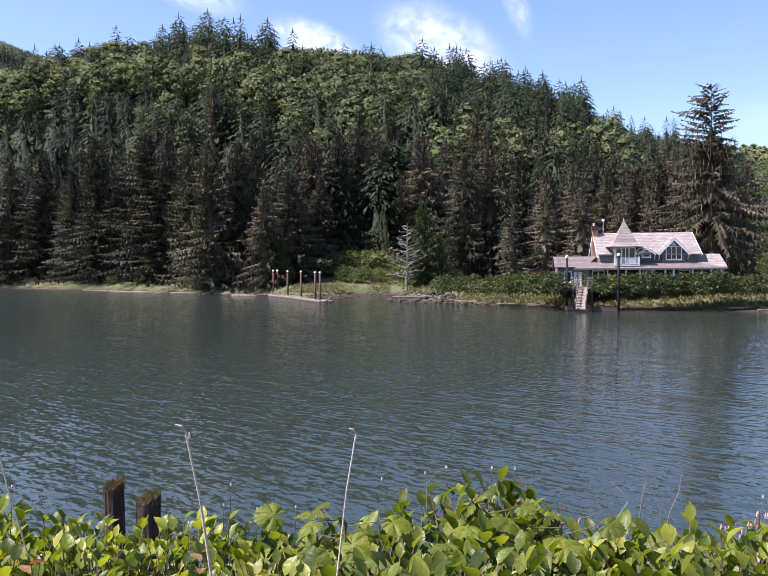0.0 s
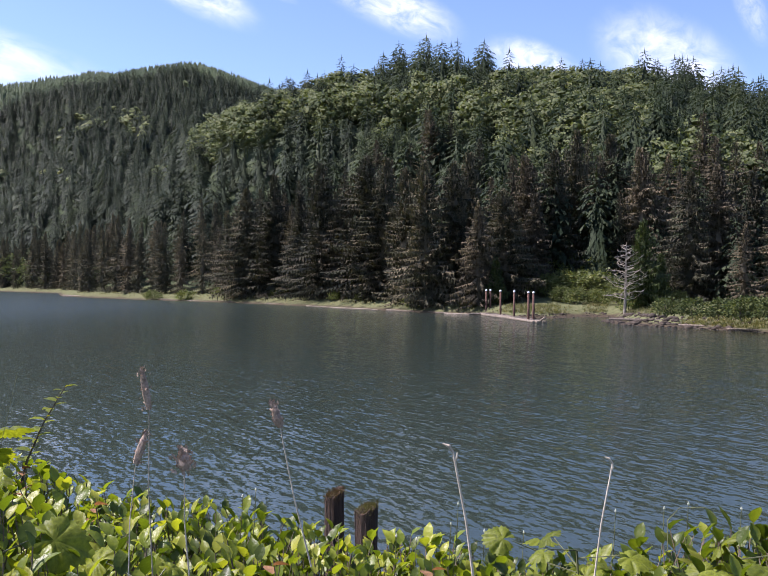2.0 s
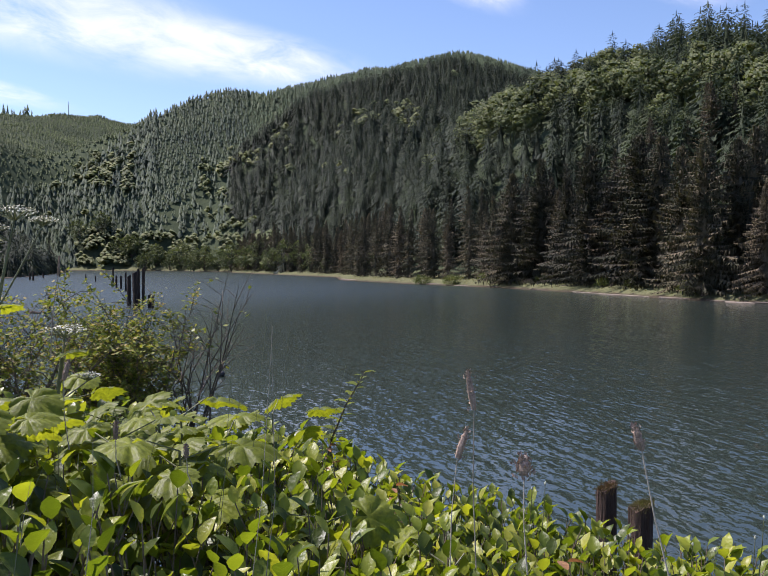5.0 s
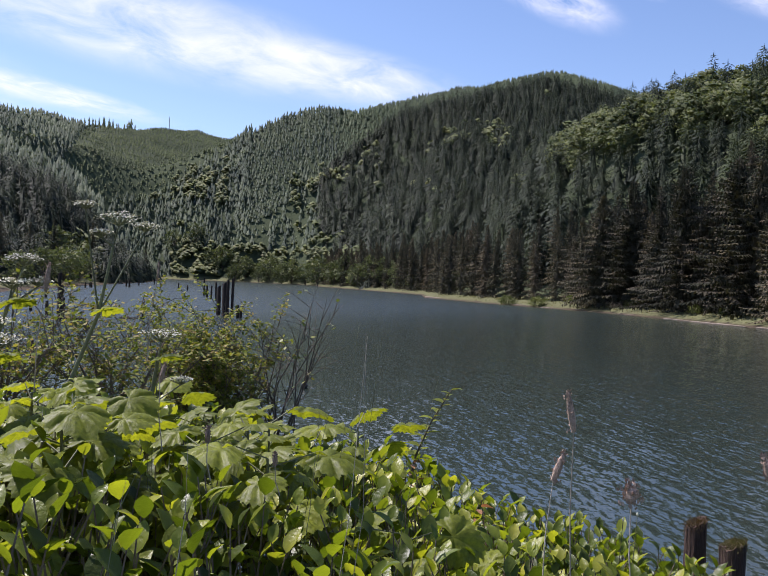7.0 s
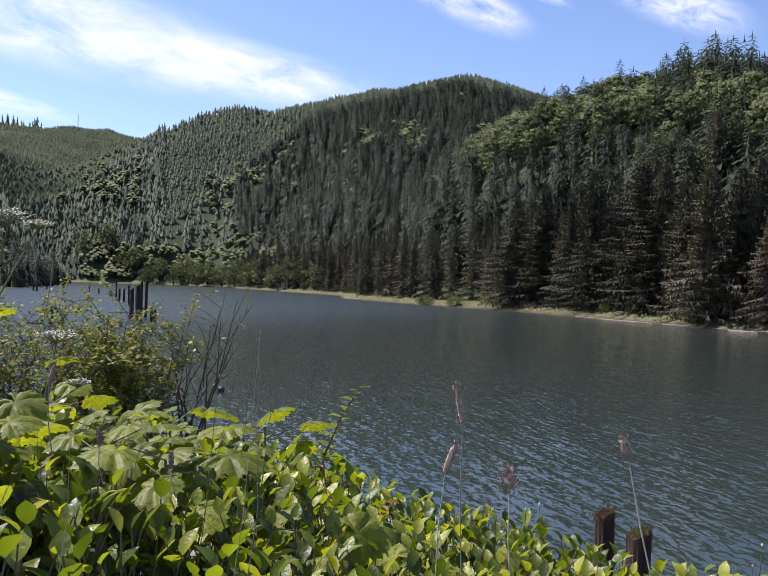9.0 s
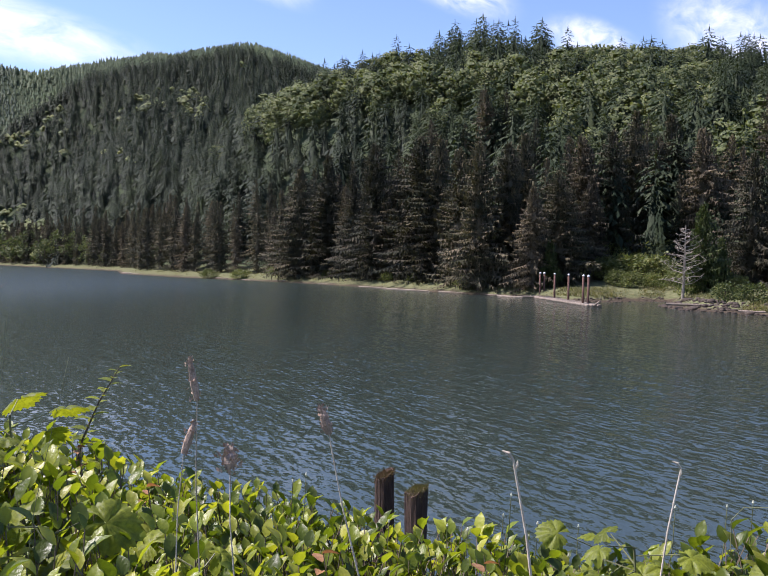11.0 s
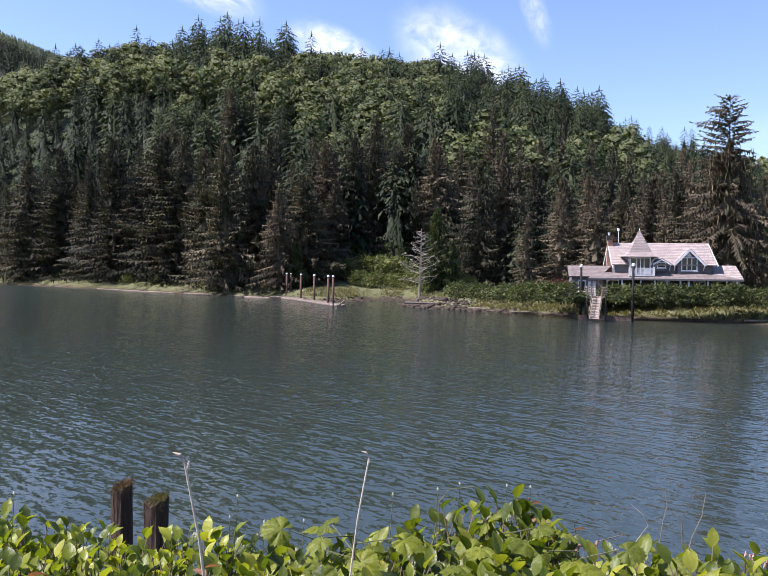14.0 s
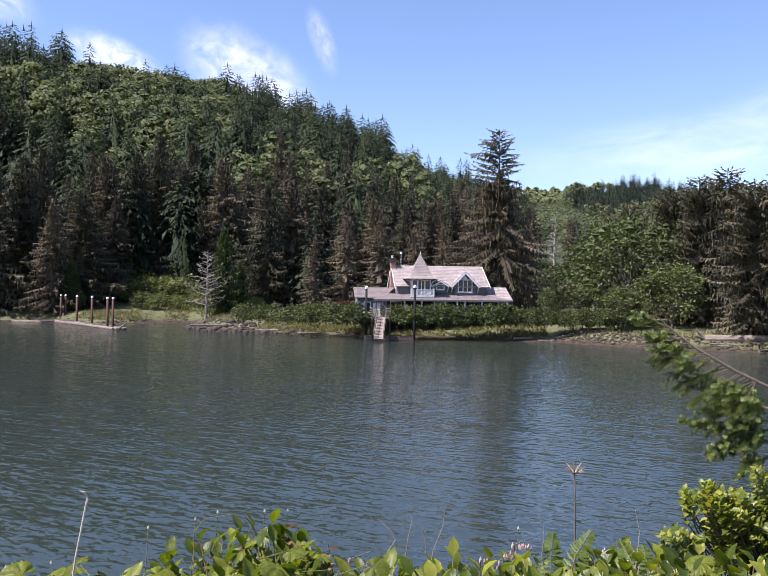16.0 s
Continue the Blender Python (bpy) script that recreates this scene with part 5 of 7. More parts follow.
for x, y in DOCK:
    pile = thing("dock_piling", "rusty steel dock piling with a pale cap", "piling", (x, y, 0), "pilings of the old dock")
    part("shaft", Geo().tube([(0, 0, -2), (0, 0, 4.25)], [0.17, 0.17], 9), M_RUST, pile, smooth=True)
    part("cap", Geo().tube([(0, 0, 4.24), (0, 0, 4.4), (0, 0, 4.5)], [0.2, 0.19, 0.05], 9), M_WHITE, pile)
old_dock = thing("dock_float", "long sun-bleached log float moored to rusty piles", "float", pose(-14.6, 132.5, 0, 0, 0, -65))
for k in range(5):
    part("log", Geo().tube([(-14.5 + rng.uniform(-0.6, 0.6), -0.8 + k * 0.4, 0.1), (0, -0.8 + k * 0.4 + rng.uniform(-0.05, 0.05), 0.14), (14.5 + rng.uniform(-0.6, 0.6), -0.8 + k * 0.4, 0.1)], [0.2, 0.23, 0.18], 7), M_DRIFT, old_dock)
for k in range(9):
    part("cross_plank", Geo().box((-12 + k * 3, -1.0, 0.33), (-11.7 + k * 3, 1.0, 0.4)), M_DECK, old_dock)
part("broken_log", Geo().tube([(14.6, -0.2, 0.1), (15.8, 0.3, 0.9)], [0.16, 0.12], 7), M_DRIFT, old_dock)


# ---- the far bank: hedge, shrubs, single trees, logs, stones, grass ----
hedges = [tree_kind("hedge_shrub", "clipped leafy green hedge shrub along the lawn", "hedge", broadleaf(100 + k, 2.5, 1.7, 0.0, 60, 18, 0.26), (M_BARK, M_HEDGE), "hedge before the house") for k in range(2)]
for k in range(19):
    p = at_house(-3.0 + k * 1.65 + rng.uniform(-0.2, 0.2), -5.4 + rng.uniform(-0.3, 0.3) - (0.25 * max(0, k - 8)))
    plant(hedges[k % 2], used, p.x, p.y, rng.uniform(0.95, 1.08) if k < 9 else rng.uniform(0.8, 1.0), 1.0, rng.uniform(0, 360), 0.1, 1.9)
# round shrubs left of the landing
for u, w, s in ((-8.2, -5.0, 1.05), (-10.8, -4.2, 0.95), (-13.6, -3.0, 1.0), (-16.0, -1.0, 0.85), (-9.6, -1.5, 1.0), (-12.5, 0.0, 1.0), (-15.5, 2.5, 0.9), (-19, 1.5, 0.9), (-22, 3.0, 0.9)):
    p = at_house(u, w)
    plant(hedges[int(u) % 2], used, p.x, p.y, s, 1.15, rng.uniform(0, 360), 0.1, 1.85)
shrubs = [tree_kind("bank_shrub", "light green leafy shrub on the far bank", "shrub", broadleaf(110 + k, 3.4, 2.4, 0.0, 60, 24, 0.3), (M_BARK, M_SHRUB), "shrubs on the far bank") for k in range(2)]
for k, (a, d, s) in enumerate([(2.2, 160, 1.4), (1.2, 158, 1.5), (0.2, 160, 1.4), (-0.8, 157, 1.2), (-1.8, 152, 0.9), (2.9, 165, 1.5), (0.8, 168, 1.8), (-0.3, 170, 1.8), (12.7, 160, 0.9), (18.4, 188, 0.6), (22.6, 216, 0.6), (-4.9, 139, 0.8), (-2.0, 140, 0.7), (16.6, 180, 0.5), (26.4, 235, 0.7), (28.7, 240, 0.9), (30.8, 252, 0.9), (3.4, 158, 1.3), (2.6, 152, 0.9), (1.6, 150, 0.9), (-1.2, 149, 1.1), (4.2, 160, 1.2), (-2.4, 147, 1.0), (0.4, 151, 0.8), (-3.6, 146, 1.1)]):
    p = spot(a, d)
    plant(shrubs[k % 2], used, p.x, p.y, s, rng.uniform(1.0, 1.25), rng.uniform(0, 360))
alders = [tree_kind("alder_tree", "light green alder at the edge of the water", "tree", broadleaf(120 + k, 11, 4.2, 0.05, 50, 14, 0.8), (M_BARK, M_ALDER), "alders up the river") for k in range(2)]
for k, (a, d, s) in enumerate([(34.5, 330, 0.75), (37.5, 420, 0.7), (41.3, 500, 1.3), (43.0, 560, 1.5), (45.0, 640, 1.5), (46.6, 660, 1.6), (48.2, 700, 1.4), (49.8, 720, 1.5), (51.5, 760, 1.3), (61.0, 340, 1.3), (62.2, 310, 1.2), (60.0, 380, 1.1), (63.8, 280, 1.0), (58.3, 430, 0.9), (38.6, 440, 1.2), (40.2, 485, 1.7), (42.2, 540, 1.8), (44.1, 600, 1.9), (45.9, 665, 1.8), (47.4, 700, 2.0), (49.1, 730, 1.8), (50.7, 750, 2.0), (52.6, 790, 1.9), (54.0, 800, 1.8), (39.4, 470, 1.5)]):
    p = spot(a, d)
    plant(alders[k % 2], used, p.x, p.y, s, rng.uniform(1.0, 1.2), rng.uniform(0, 360))
for a, d, h in [(64.8, 300, 24), (66.5, 260, 26), (63.0, 350, 22), (68.5, 240, 25), (61.6, 400, 22), (71, 230, 26), (57.2, 520, 20), (55.8, 600, 22), (59.2, 480, 22), (74, 210, 25)]:
    p = spot(a, d)
    plant(kinds_b[rng.choice((0, 1, 3))], used, p.x, p.y, h / 25, 1.0, rng.uniform(0, 360))

red = tree_kind("red_maple", "small dark red ornamental maple beside the house", "tree", broadleaf(131, 2.6, 1.5, 0.15, 40, 22, 0.26), (M_BARK, M_RED), "")
p = at_house(-9.3, 1.0)
red.matrix_basis = pose(p.x, p.y, 2.0)
# big spruce with a thin crown behind the house
big = tree_kind("old_spruce", "huge old mossy spruce with a thin bare crown", "tree", conifer(51, 30, 8.0, 2.2, 0.42, 0.0, 0.3, 1.0, 0.5, 1.1), (M_BARK, M_SPRUCE_BROWN), "")
r9 = random.Random(90)
moss = Geo()
for _ in range(420):
    t, z = r9.uniform(0, 6.28), r9.uniform(4, 23)
    q = (1.5 + 4.6 * (1 - z / 30) ** 0.5 * r9.random() ** 0.5) * r9.uniform(0.8, 1.1)
    down = Vector((r9.uniform(-0.15, 0.15) + math.cos(t) * 0.15, r9.uniform(-0.15, 0.15) + math.sin(t) * 0.15, -1)).normalized()
    moss.spray(Vector((math.cos(t) * q, math.sin(t) * q, z)), down, Vector((-math.sin(t), math.cos(t), 0)), r9.uniform(0.7, 2.2), r9.uniform(0.07, 0.18))
tagged(part("moss", moss, M_MOSS_HANGING, big, "pale strands of moss hanging from the boughs"), kind="stuff")
p = spot(-22.0, 132)
big.matrix_basis = pose(p.x, p.y, 1.9, 0, 0, 40)
# bare dead trees
def dead_tree(seed, h, reach):
    r2 = random.Random(seed)
    g = Geo().tube([(0, 0, -0.3), (0.05 * h * 0.3, 0, h * 0.5), (0.02 * h, 0, h)], [0.02 * h, 0.015 * h, 0.004 * h], 6)
    limbs = Geo()
    for k in range(44):
        u = 0.22 + 0.75 * k / 44
        t = k * 2.4 + r2.uniform(-0.4, 0.4)
        length = reach * (1.05 - u) ** 0.6 * r2.uniform(0.6, 1.2)
        d = Vector((math.cos(t), math.sin(t), 0))
        p0 = Vector((0.015 * h * u, 0, h * u))
        mid, tip = p0 + d * length * 0.5 + Vector((0, 0, 0.12 * length)), p0 + d * length + Vector((0, 0, r2.uniform(0.0, 0.5) * length))
        limbs.tube([p0, mid, tip], [0.007 * h, 0.0045 * h, 0.0015 * h], 4, False)
        for s in (0.3, 0.45, 0.6, 0.7, 0.8, 0.9):
            q = p0.lerp(tip, s) + Vector((0, 0, 0.05))
            limbs.tube([q, q + Vector((r2.uniform(-1, 1), r2.uniform(-1, 1), r2.uniform(-0.4, 0.8))) * length * 0.28], [0.0032 * h, 0.0012 * h], 3, False)
    return g, limbs


for a, d, h, reach, label in ((-1.55, 134, 11.8, 4.6, "bare grey dead tree leaning on the bank"), (-25.6, 150, 17.5, 2.8, "bleached dead snag among the trees")):
    p = spot(a, d)
    snag = thing("dead_tree", label, "tree", (p.x, p.y, ground_z(p.x, p.y)), "dead trees")
    geos = dead_tree(int(d), h, reach)
    part("trunk", geos[0], M_DEAD, snag)
    tagged(part("branchwork", geos[1], M_DEAD, snag), kind="stuff")

# broad-leaved trees and spruces right of the house
maple = tree_kind("maple_tree", "spreading light green broad-leaved tree beside the boathouse", "tree", broadleaf(141, 15, 7.2, 0.12, 170, 44, 0.4, 0.7), (M_BARK, M_MAPLE), "")
p = spot(-30.6, 112)
maple.matrix_basis = pose(p.x, p.y, 1.6)
side = tree_kind("broadleaf_tree", "leafy green tree behind the hedge", "tree", broadleaf(142, 9, 4.0, 0.1, 90, 34, 0.34, 0.75), (M_BARK, M_MAPLE), "leafy trees by the boathouse")
for a, d, s in ((-27.4, 118, 0.95), (-30.2, 102, 0.6), (-25.6, 118, 0.5), (-33.5, 104, 0.9), (-24.4, 150, 1.1), (-28.0, 150, 1.2)):
    p = spot(a, d)
    plant(side, used, p.x, p.y, s, 1.05, rng.uniform(0, 360))
low = tree_kind("spreading_spruce", "wide spruce with long level mossy boughs", "tree", conifer(55, 19, 6.8, 1.5, 0.2, 0.0, 0.12, 0.5, 0.5, 1.1), (M_BARK, M_SPRUCE), "spruces beyond the boathouse")
for a, d, s in ((-35.0, 110, 1.0), (-38.2, 100, 0.92), (-41.5, 98, 0.95), (-36.6, 124, 1.15), (-33.2, 132, 1.05), (-40.0, 122, 1.1), (-44.5, 96, 1.0), (-30.8, 150, 1.05), (-48, 94, 1.0), (-52, 90, 1.0)):
    p = spot(a, d)
    plant(low, used, p.x, p.y, s, rng.uniform(0.9, 1.1), rng.uniform(0, 360))
for a, d, h in ((-20.3, 165, 21), (-24, 170, 22), (-26.8, 166, 19), (-29.2, 172, 21), (-23.6, 142, 15), (-19.6, 140, 14), (-18.0, 138, 15), (-13.6, 136, 17), (-11.2, 140, 17), (-9.0, 138, 13), (-16.0, 140, 15)):
    p = spot(a, d)
    plant(kinds_b[rng.choice((2, 2, 3))], used, p.x, p.y, h / 25, 1.15, rng.uniform(0, 360))

shed = thing("boathouse", "small open boathouse with a dark weathered roof", "shed", pose(*spot(-27.2, 110).xy, 0.95, 0, 0, -20))
part("roof", Geo().slab([(-1.9, -1.6, 2.0), (1.9, -1.6, 2.0), (1.9, 0, 2.9), (-1.9, 0, 2.9)], 0.12).slab([(-1.9, 0, 2.9), (1.9, 0, 2.9), (1.9, 1.6, 2.0), (-1.9, 1.6, 2.0)], 0.12), M_PORCH, shed)
for x in (-1.6, 0, 1.6):
    for y in (-1.3, 1.3):
        part("post", Geo().box((x - 0.08, y - 0.08, 0), (x + 0.08, y + 0.08, 2.1)), M_DEAD, shed)
part("back_wall", Geo().box((-1.6, 1.32, 0), (1.6, 1.4, 2.0)), M_DARKWOOD, shed)


def log_thing(x, y, length, r, turn, tilt=0.0, label="grey driftwood log on the mud bank", z=None, roots=False):
    r3 = random.Random(int(x * 10) + int(y))
    r *= 1.0 if roots else 0.62
    ob = thing("driftwood_log", label, "log", pose(x, y, (ground_z(x, y) if z is None else z) + r * 0.6, 0, -tilt, turn), "driftwood on the far bank")
    g = Geo().tube([(-length / 2, 0, 0), (-length / 6, r3.uniform(-0.1, 0.1), 0), (length / 5, r3.uniform(-0.15, 0.15), 0.03), (length / 2, 0, 0)], [r * 1.1, r, r * 0.9, r * 0.6], 8)
    part("trunk", g, M_DRIFT, ob)
    if roots:
        h = Geo()
        for k in range(9):
            t = k * 0.7
            h.tube([(-length / 2, 0, 0), (-length / 2 - 0.5, math.cos(t) * 0.7, math.sin(t) * 0.7), (-length / 2 - 0.9, math.cos(t) * 1.4, math.sin(t) * 1.3)], [r * 0.5, r * 0.25, 0.03], 5)
        part("roots", h, M_DRIFT, ob)
    return ob


for row in [(-52.5, 165.5, 13, 0.28, -39), (-47, 161.5, 9, 0.22, -42), (-38, 154.5, 8, 0.25, -35), (-62, 174, 10, 0.2, -40), (-24.5, 144.5, 7, 0.3, -30), (-20, 143, 5, 0.25, 10), (-29, 148, 6, 0.2, -38), (5.5, 117.5, 9, 0.25, -12), (13, 111.5, 7, 0.2, -24), (17.5, 106.8, 6, 0.16, -35), (-98, 201.5, 8, 0.25, -40), (-124, 215, 9, 0.3, -30), (-78, 187, 6, 0.2, -20), (-182, 251, 14, 0.45, -30), (-110, 207, 7, 0.2, -25)]:
    log_thing(*row)
log_thing(44.3, 92.3, 4.6, 0.16, -40, 12, "pale driftwood log leaning down the bank")
log_thing(41.5, 93.2, 4.0, 0.2, 5)
log_thing(43.5, 91.6, 2.6, 0.18, -10)
log_thing(61.2, 76.4, 11, 0.42, -37.7, 2, "huge peeled drift log with roots on the shore", None, True)
log_thing(58.6, 77.0, 5, 0.16, -30)
log_thing(60.5, 74.0, 5, 0.2, 30)

# riprap stones and grass: uncountable
r4 = np.random.RandomState(8)


def stone(seed):
    r5 = random.Random(seed)
    bm = bmesh.new()
    bmesh.ops.create_icosphere(bm, subdivisions=1, radius=1)
    for vtx in bm.verts:
        vtx.co *= r5.uniform(0.7, 1.15)
        vtx.co.z *= 0.65
    bm.verts.index_update()
    v = np.array([p.co[:] for p in bm.verts])
    t = np.array([[q.index for q in f.verts] for f in bm.faces])
    bm.free()
    return v, t


def along(line, n, lo, hi):
    """Places beside a line, lo to hi metres inland."""
    out = []
    for _ in range(n * 3):
        k = r4.randint(len(line) - 1)
        (ax, ay), (bx, by) = line[k], line[k + 1]
        s = r4.rand()
        off = r4.uniform(-hi * 1.4, hi * 1.4)
        length = math.hypot(bx - ax, by - ay)
        out.append((ax + (bx - ax) * s - (by - ay) / length * off, ay + (by - ay) * s + (bx - ax) / length * off))
    out = np.array(out)
    z, inland = ground(out[:, 0], out[:, 1])
    ok = (inland > lo) & (inland < hi)
    return np.concatenate([out, z[:, None]], 1)[ok][:n]


stones = [stone(k) for k in range(5)]
rows = [(r4.randint(5), x, y, z, s, 1.0, r4.uniform(0, 6.28)) for (x, y, z), s in zip(along([(1, 131), (0, 126), (3, 116), (9, 113), (16, 107)], 520, 0.0, 4.5), r4.gamma(3, 0.075, 600) + 0.05)]
rows += [(r4.randint(5), x, y, z, s, 1.0, r4.uniform(0, 6.28)) for (x, y, z), s in zip(along([(43, 91), (46.5, 86), (50, 80.5), (59.5, 73)], 1100, 0.9, 4.2), r4.gamma(3, 0.04, 1400) + 0.04)]
rows += [(r4.randint(5), x, y, z, s, 1.0, r4.uniform(0, 6.28)) for (x, y, z), s in zip(along(FAR_SHORE[8:22], 500, 0.0, 2.5), r4.gamma(3, 0.045, 600) + 0.04)]
v, t = scatter(stones, rows)
tagged(new("riprap", tri_mesh("riprap", v, t, M_STONE)), "tumbled grey-brown stones along the water's edge", "stones", kind="stuff")


def tuft(seed):
    r5 = random.Random(seed)
    g = Geo()
    for k in range(9):
        a = r5.uniform(0, 6.28)
        d = Vector((math.cos(a) * 0.4, math.sin(a) * 0.4, 1)).normalized()
        p = Vector((r5.uniform(-0.3, 0.3), r5.uniform(-0.3, 0.3), 0))
        g.spray(p, d, Vector((-math.sin(a), math.cos(a), 0)), r5.uniform(0.5, 1.0), 0.1, 0.05)
    return arrays(g)


tufts = [tuft(k) for k in range(5)]
rows = [(r4.randint(5), x, y, z - 0.03, r4.uniform(0.35, 0.75), 1.8, r4.uniform(0, 6.28)) for x, y, z in along([(9, 113), (16, 107), (22.6, 100), (28, 97), (43, 91)], 4200, 1.6, 9)]
rows += [(r4.randint(5), x, y, z - 0.03, r4.uniform(0.4, 0.9), 1.2, r4.uniform(0, 6.28)) for x, y, z in along([(43, 91), (50, 80.5), (59.5, 73)], 300, 3.4, 6)]
rows += [(r4.randint(5), x, y, z - 0.03, r4.uniform(0.35, 0.7), 1.3, r4.uniform(0, 6.28)) for x, y, z in along(FAR_SHORE[6:17], 2600, 2.4, 10)]
rows += [(r4.randint(5), x, y, z - 0.03, r4.uniform(0.3, 0.6), 1.3, r4.uniform(0, 6.28)) for x, y, z in along(FAR_SHORE[16:21], 700, 4.2, 10)]
v, t = scatter(tufts, rows)
tagged(new("bank_grass", tri_mesh("bank_grass", v, t, M_GRASS)), "rough yellow-green grass on the far bank", "grass", kind="stuff")


# ---- the near bank ----
M_SALAL = foliage("salal_leaves", [(0.045, 0.07, 0.012), (0.105, 0.15, 0.018), (0.19, 0.235, 0.027), (0.3, 0.32, 0.05)], 9.0, 0.4, 0.42, (1.35, 1.42, 0.32), 0.4, 0.25, relief=0.35)
M_THIMBLE = foliage("thimbleberry_leaves", [(0.085, 0.13, 0.016), (0.15, 0.195, 0.026), (0.24, 0.27, 0.045)], 9.0, 0.5, 0.5, (1.6, 1.5, 0.35), 0.3, 0.3, relief=0.3)
M_DRYLEAF = foliage("dry_leaves", [(0.17, 0.085, 0.04), (0.27, 0.15, 0.08), (0.36, 0.23, 0.13)], 5.0, 0.6, 0.3, (1.3, 1.0, 0.7))
M_HUCKLE = foliage("huckleberry_leaves", [(0.07, 0.105, 0.018), (0.16, 0.2, 0.03), (0.3, 0.31, 0.07)], 5.0, 0.4, 0.38, (1.4, 1.4, 0.4), 0.4, 0.2)
M_OCEAN = foliage("spray_shrub_leaves", [(0.0675, 0.1013, 0.0216), (0.1283, 0.1688, 0.0384), (0.2295, 0.2565, 0.066), (0.27, 0.2093, 0.108)], 5.0, 0.6, 0.34, (1.3, 1.3, 0.4), 0.12, 0.2)
M_NEEDLE = foliage("near_spruce_needles", [(0.0875, 0.13, 0.0405), (0.1688, 0.2275, 0.0743), (0.3125, 0.3575, 0.1418)], 6.0, 0.5, 0.3, (1.3, 1.4, 0.5), 0.3)
M_FERN = foliage("fern_fronds", [(0.08, 0.13, 0.03), (0.13, 0.18, 0.04)], 5.0, 0.5, 0.4, (1.4, 1.5, 0.4), 0.3)
M_STEM = surface("green_stem", (0.1, 0.11, 0.05), (0.17, 0.17, 0.08), 20, 0.6, 0.2, 0.001)
M_TWIG = surface("brown_twig", (0.09, 0.065, 0.045), (0.19, 0.15, 0.11), 20, 0.8, 0.3, 0.001)
M_STRAW = surface("dry_straw", (0.34, 0.28, 0.22), (0.54, 0.46, 0.38), 20, 0.7, 0.2, 0.001)
M_SEED = surface("seed_head", (0.18, 0.125, 0.09), (0.46, 0.34, 0.27), 60, 0.9, 0.6, 0.003)
M_BLOSSOM = surface("white_blossom", (0.36, 0.36, 0.25), (0.64, 0.63, 0.53), 30, 0.7, 0.3, 0.002)
M_PINK = surface("pink_bells", (0.5, 0.28, 0.25), (0.66, 0.48, 0.44), 30, 0.6, 0.2, 0.002)
M_MOSS = foliage("dry_moss", [(0.06, 0.038, 0.022), (0.11, 0.07, 0.042), (0.12, 0.105, 0.05)], 6, 0.85, 0.15)
M_TUFT = foliage("dry_grass_tuft", [(0.07, 0.06, 0.03), (0.13, 0.115, 0.05), (0.15, 0.15, 0.06)], 6, 0.85, 0.2)
M_BLACK = surface("black_rubber", (0.012, 0.012, 0.013), (0.03, 0.03, 0.032), 8, 0.5, 0.2, 0.002)


STAND = Vector((0, 0, 0))


def sight(a, up, d):
    """The place a degrees left, up degrees above the eye's level, at a level distance of d metres from where one stands."""
    return STAND + spot(a, d, EYE_Z + d * math.tan(radians(up)))


def stand(x, y, z):
    STAND[:] = (x, y, z)


UPSTREAM, MIDWAY, DOWNSTREAM = (-0.138, -0.035, 0.02), (-0.085, 0.02, 0.0), (0.075, 0.0, 0.034)


def salal_leaf(seed, fine=True):
    """A pointed oval leaf, folded at the midrib and curled, along +x with its face up."""
    r = random.Random(seed)
    g = Geo()
    curl, fold, twist = r.uniform(0.0, 0.4), r.uniform(0.15, 0.5), r.uniform(-0.35, 0.35)
    rows = []
    outline = ((0.0, 0.02), (0.16, 0.2), (0.42, 0.31), (0.7, 0.25), (0.9, 0.1), (1.0, 0.0)) if fine else ((0.0, 0.03), (0.28, 0.29), (0.65, 0.27), (1.0, 0.0))
    for t, w in outline:
        z = -curl * t * t + 0.05 * math.sin(t * 9 + seed) * w
        rows.append([(t, w, z + fold * w + twist * w * t), (t, 0, z), (t, -w, z + fold * w - twist * w * t)])
    pts = [p for row in rows for p in row]
    faces = []
    for k in range(len(rows) - 1):
        for c in (0, 1):
            i = k * 3 + c
            faces.append((i, i + 3, i + 4, i + 1)[::-1])
    return g.add(pts, faces)


def palmate_leaf(seed):
    """A broad five-lobed toothed leaf with raised veins, about one across, stalk at the origin, along +x."""
    r = random.Random(seed)
    g = Geo()
    lobes = [(-2.25, 0.42), (-1.15, 0.56), (0.0, 0.66), (1.15, 0.56), (2.25, 0.42)]
    rim, mid = [], []
    n = 44
    for k in range(n + 1):
        a = -2.75 + 5.5 * k / n
        best = 0.0
        for c, size in lobes:
            best = max(best, size * max(0.0, math.cos((a - c) * 1.05)) ** 0.55)
        rad = max(0.26, best) * (1 + 0.06 * (1 if k % 2 else -1)) * r.uniform(0.97, 1.03)
        vein = max(math.exp(-((a - c) / 0.16) ** 2) for c, _ in lobes)
        sag = -0.35 * rad * rad + r.uniform(-0.01, 0.01)
        rim.append((0.3 + rad * math.cos(a), rad * math.sin(a), sag - 0.05 * vein))
        mid.append((0.3 + 0.5 * rad * math.cos(a), 0.5 * rad * math.sin(a), 0.06 - 0.09 * vein + sag * 0.25))
    pts = [(0.3, 0, 0)] + mid + rim
    m = n + 1
    faces = [(0, 1 + k, 2 + k) for k in range(n)] + [(1 + k, 1 + m + k, 2 + m + k, 2 + k) for k in range(n)]
    return g.add(pts, faces)


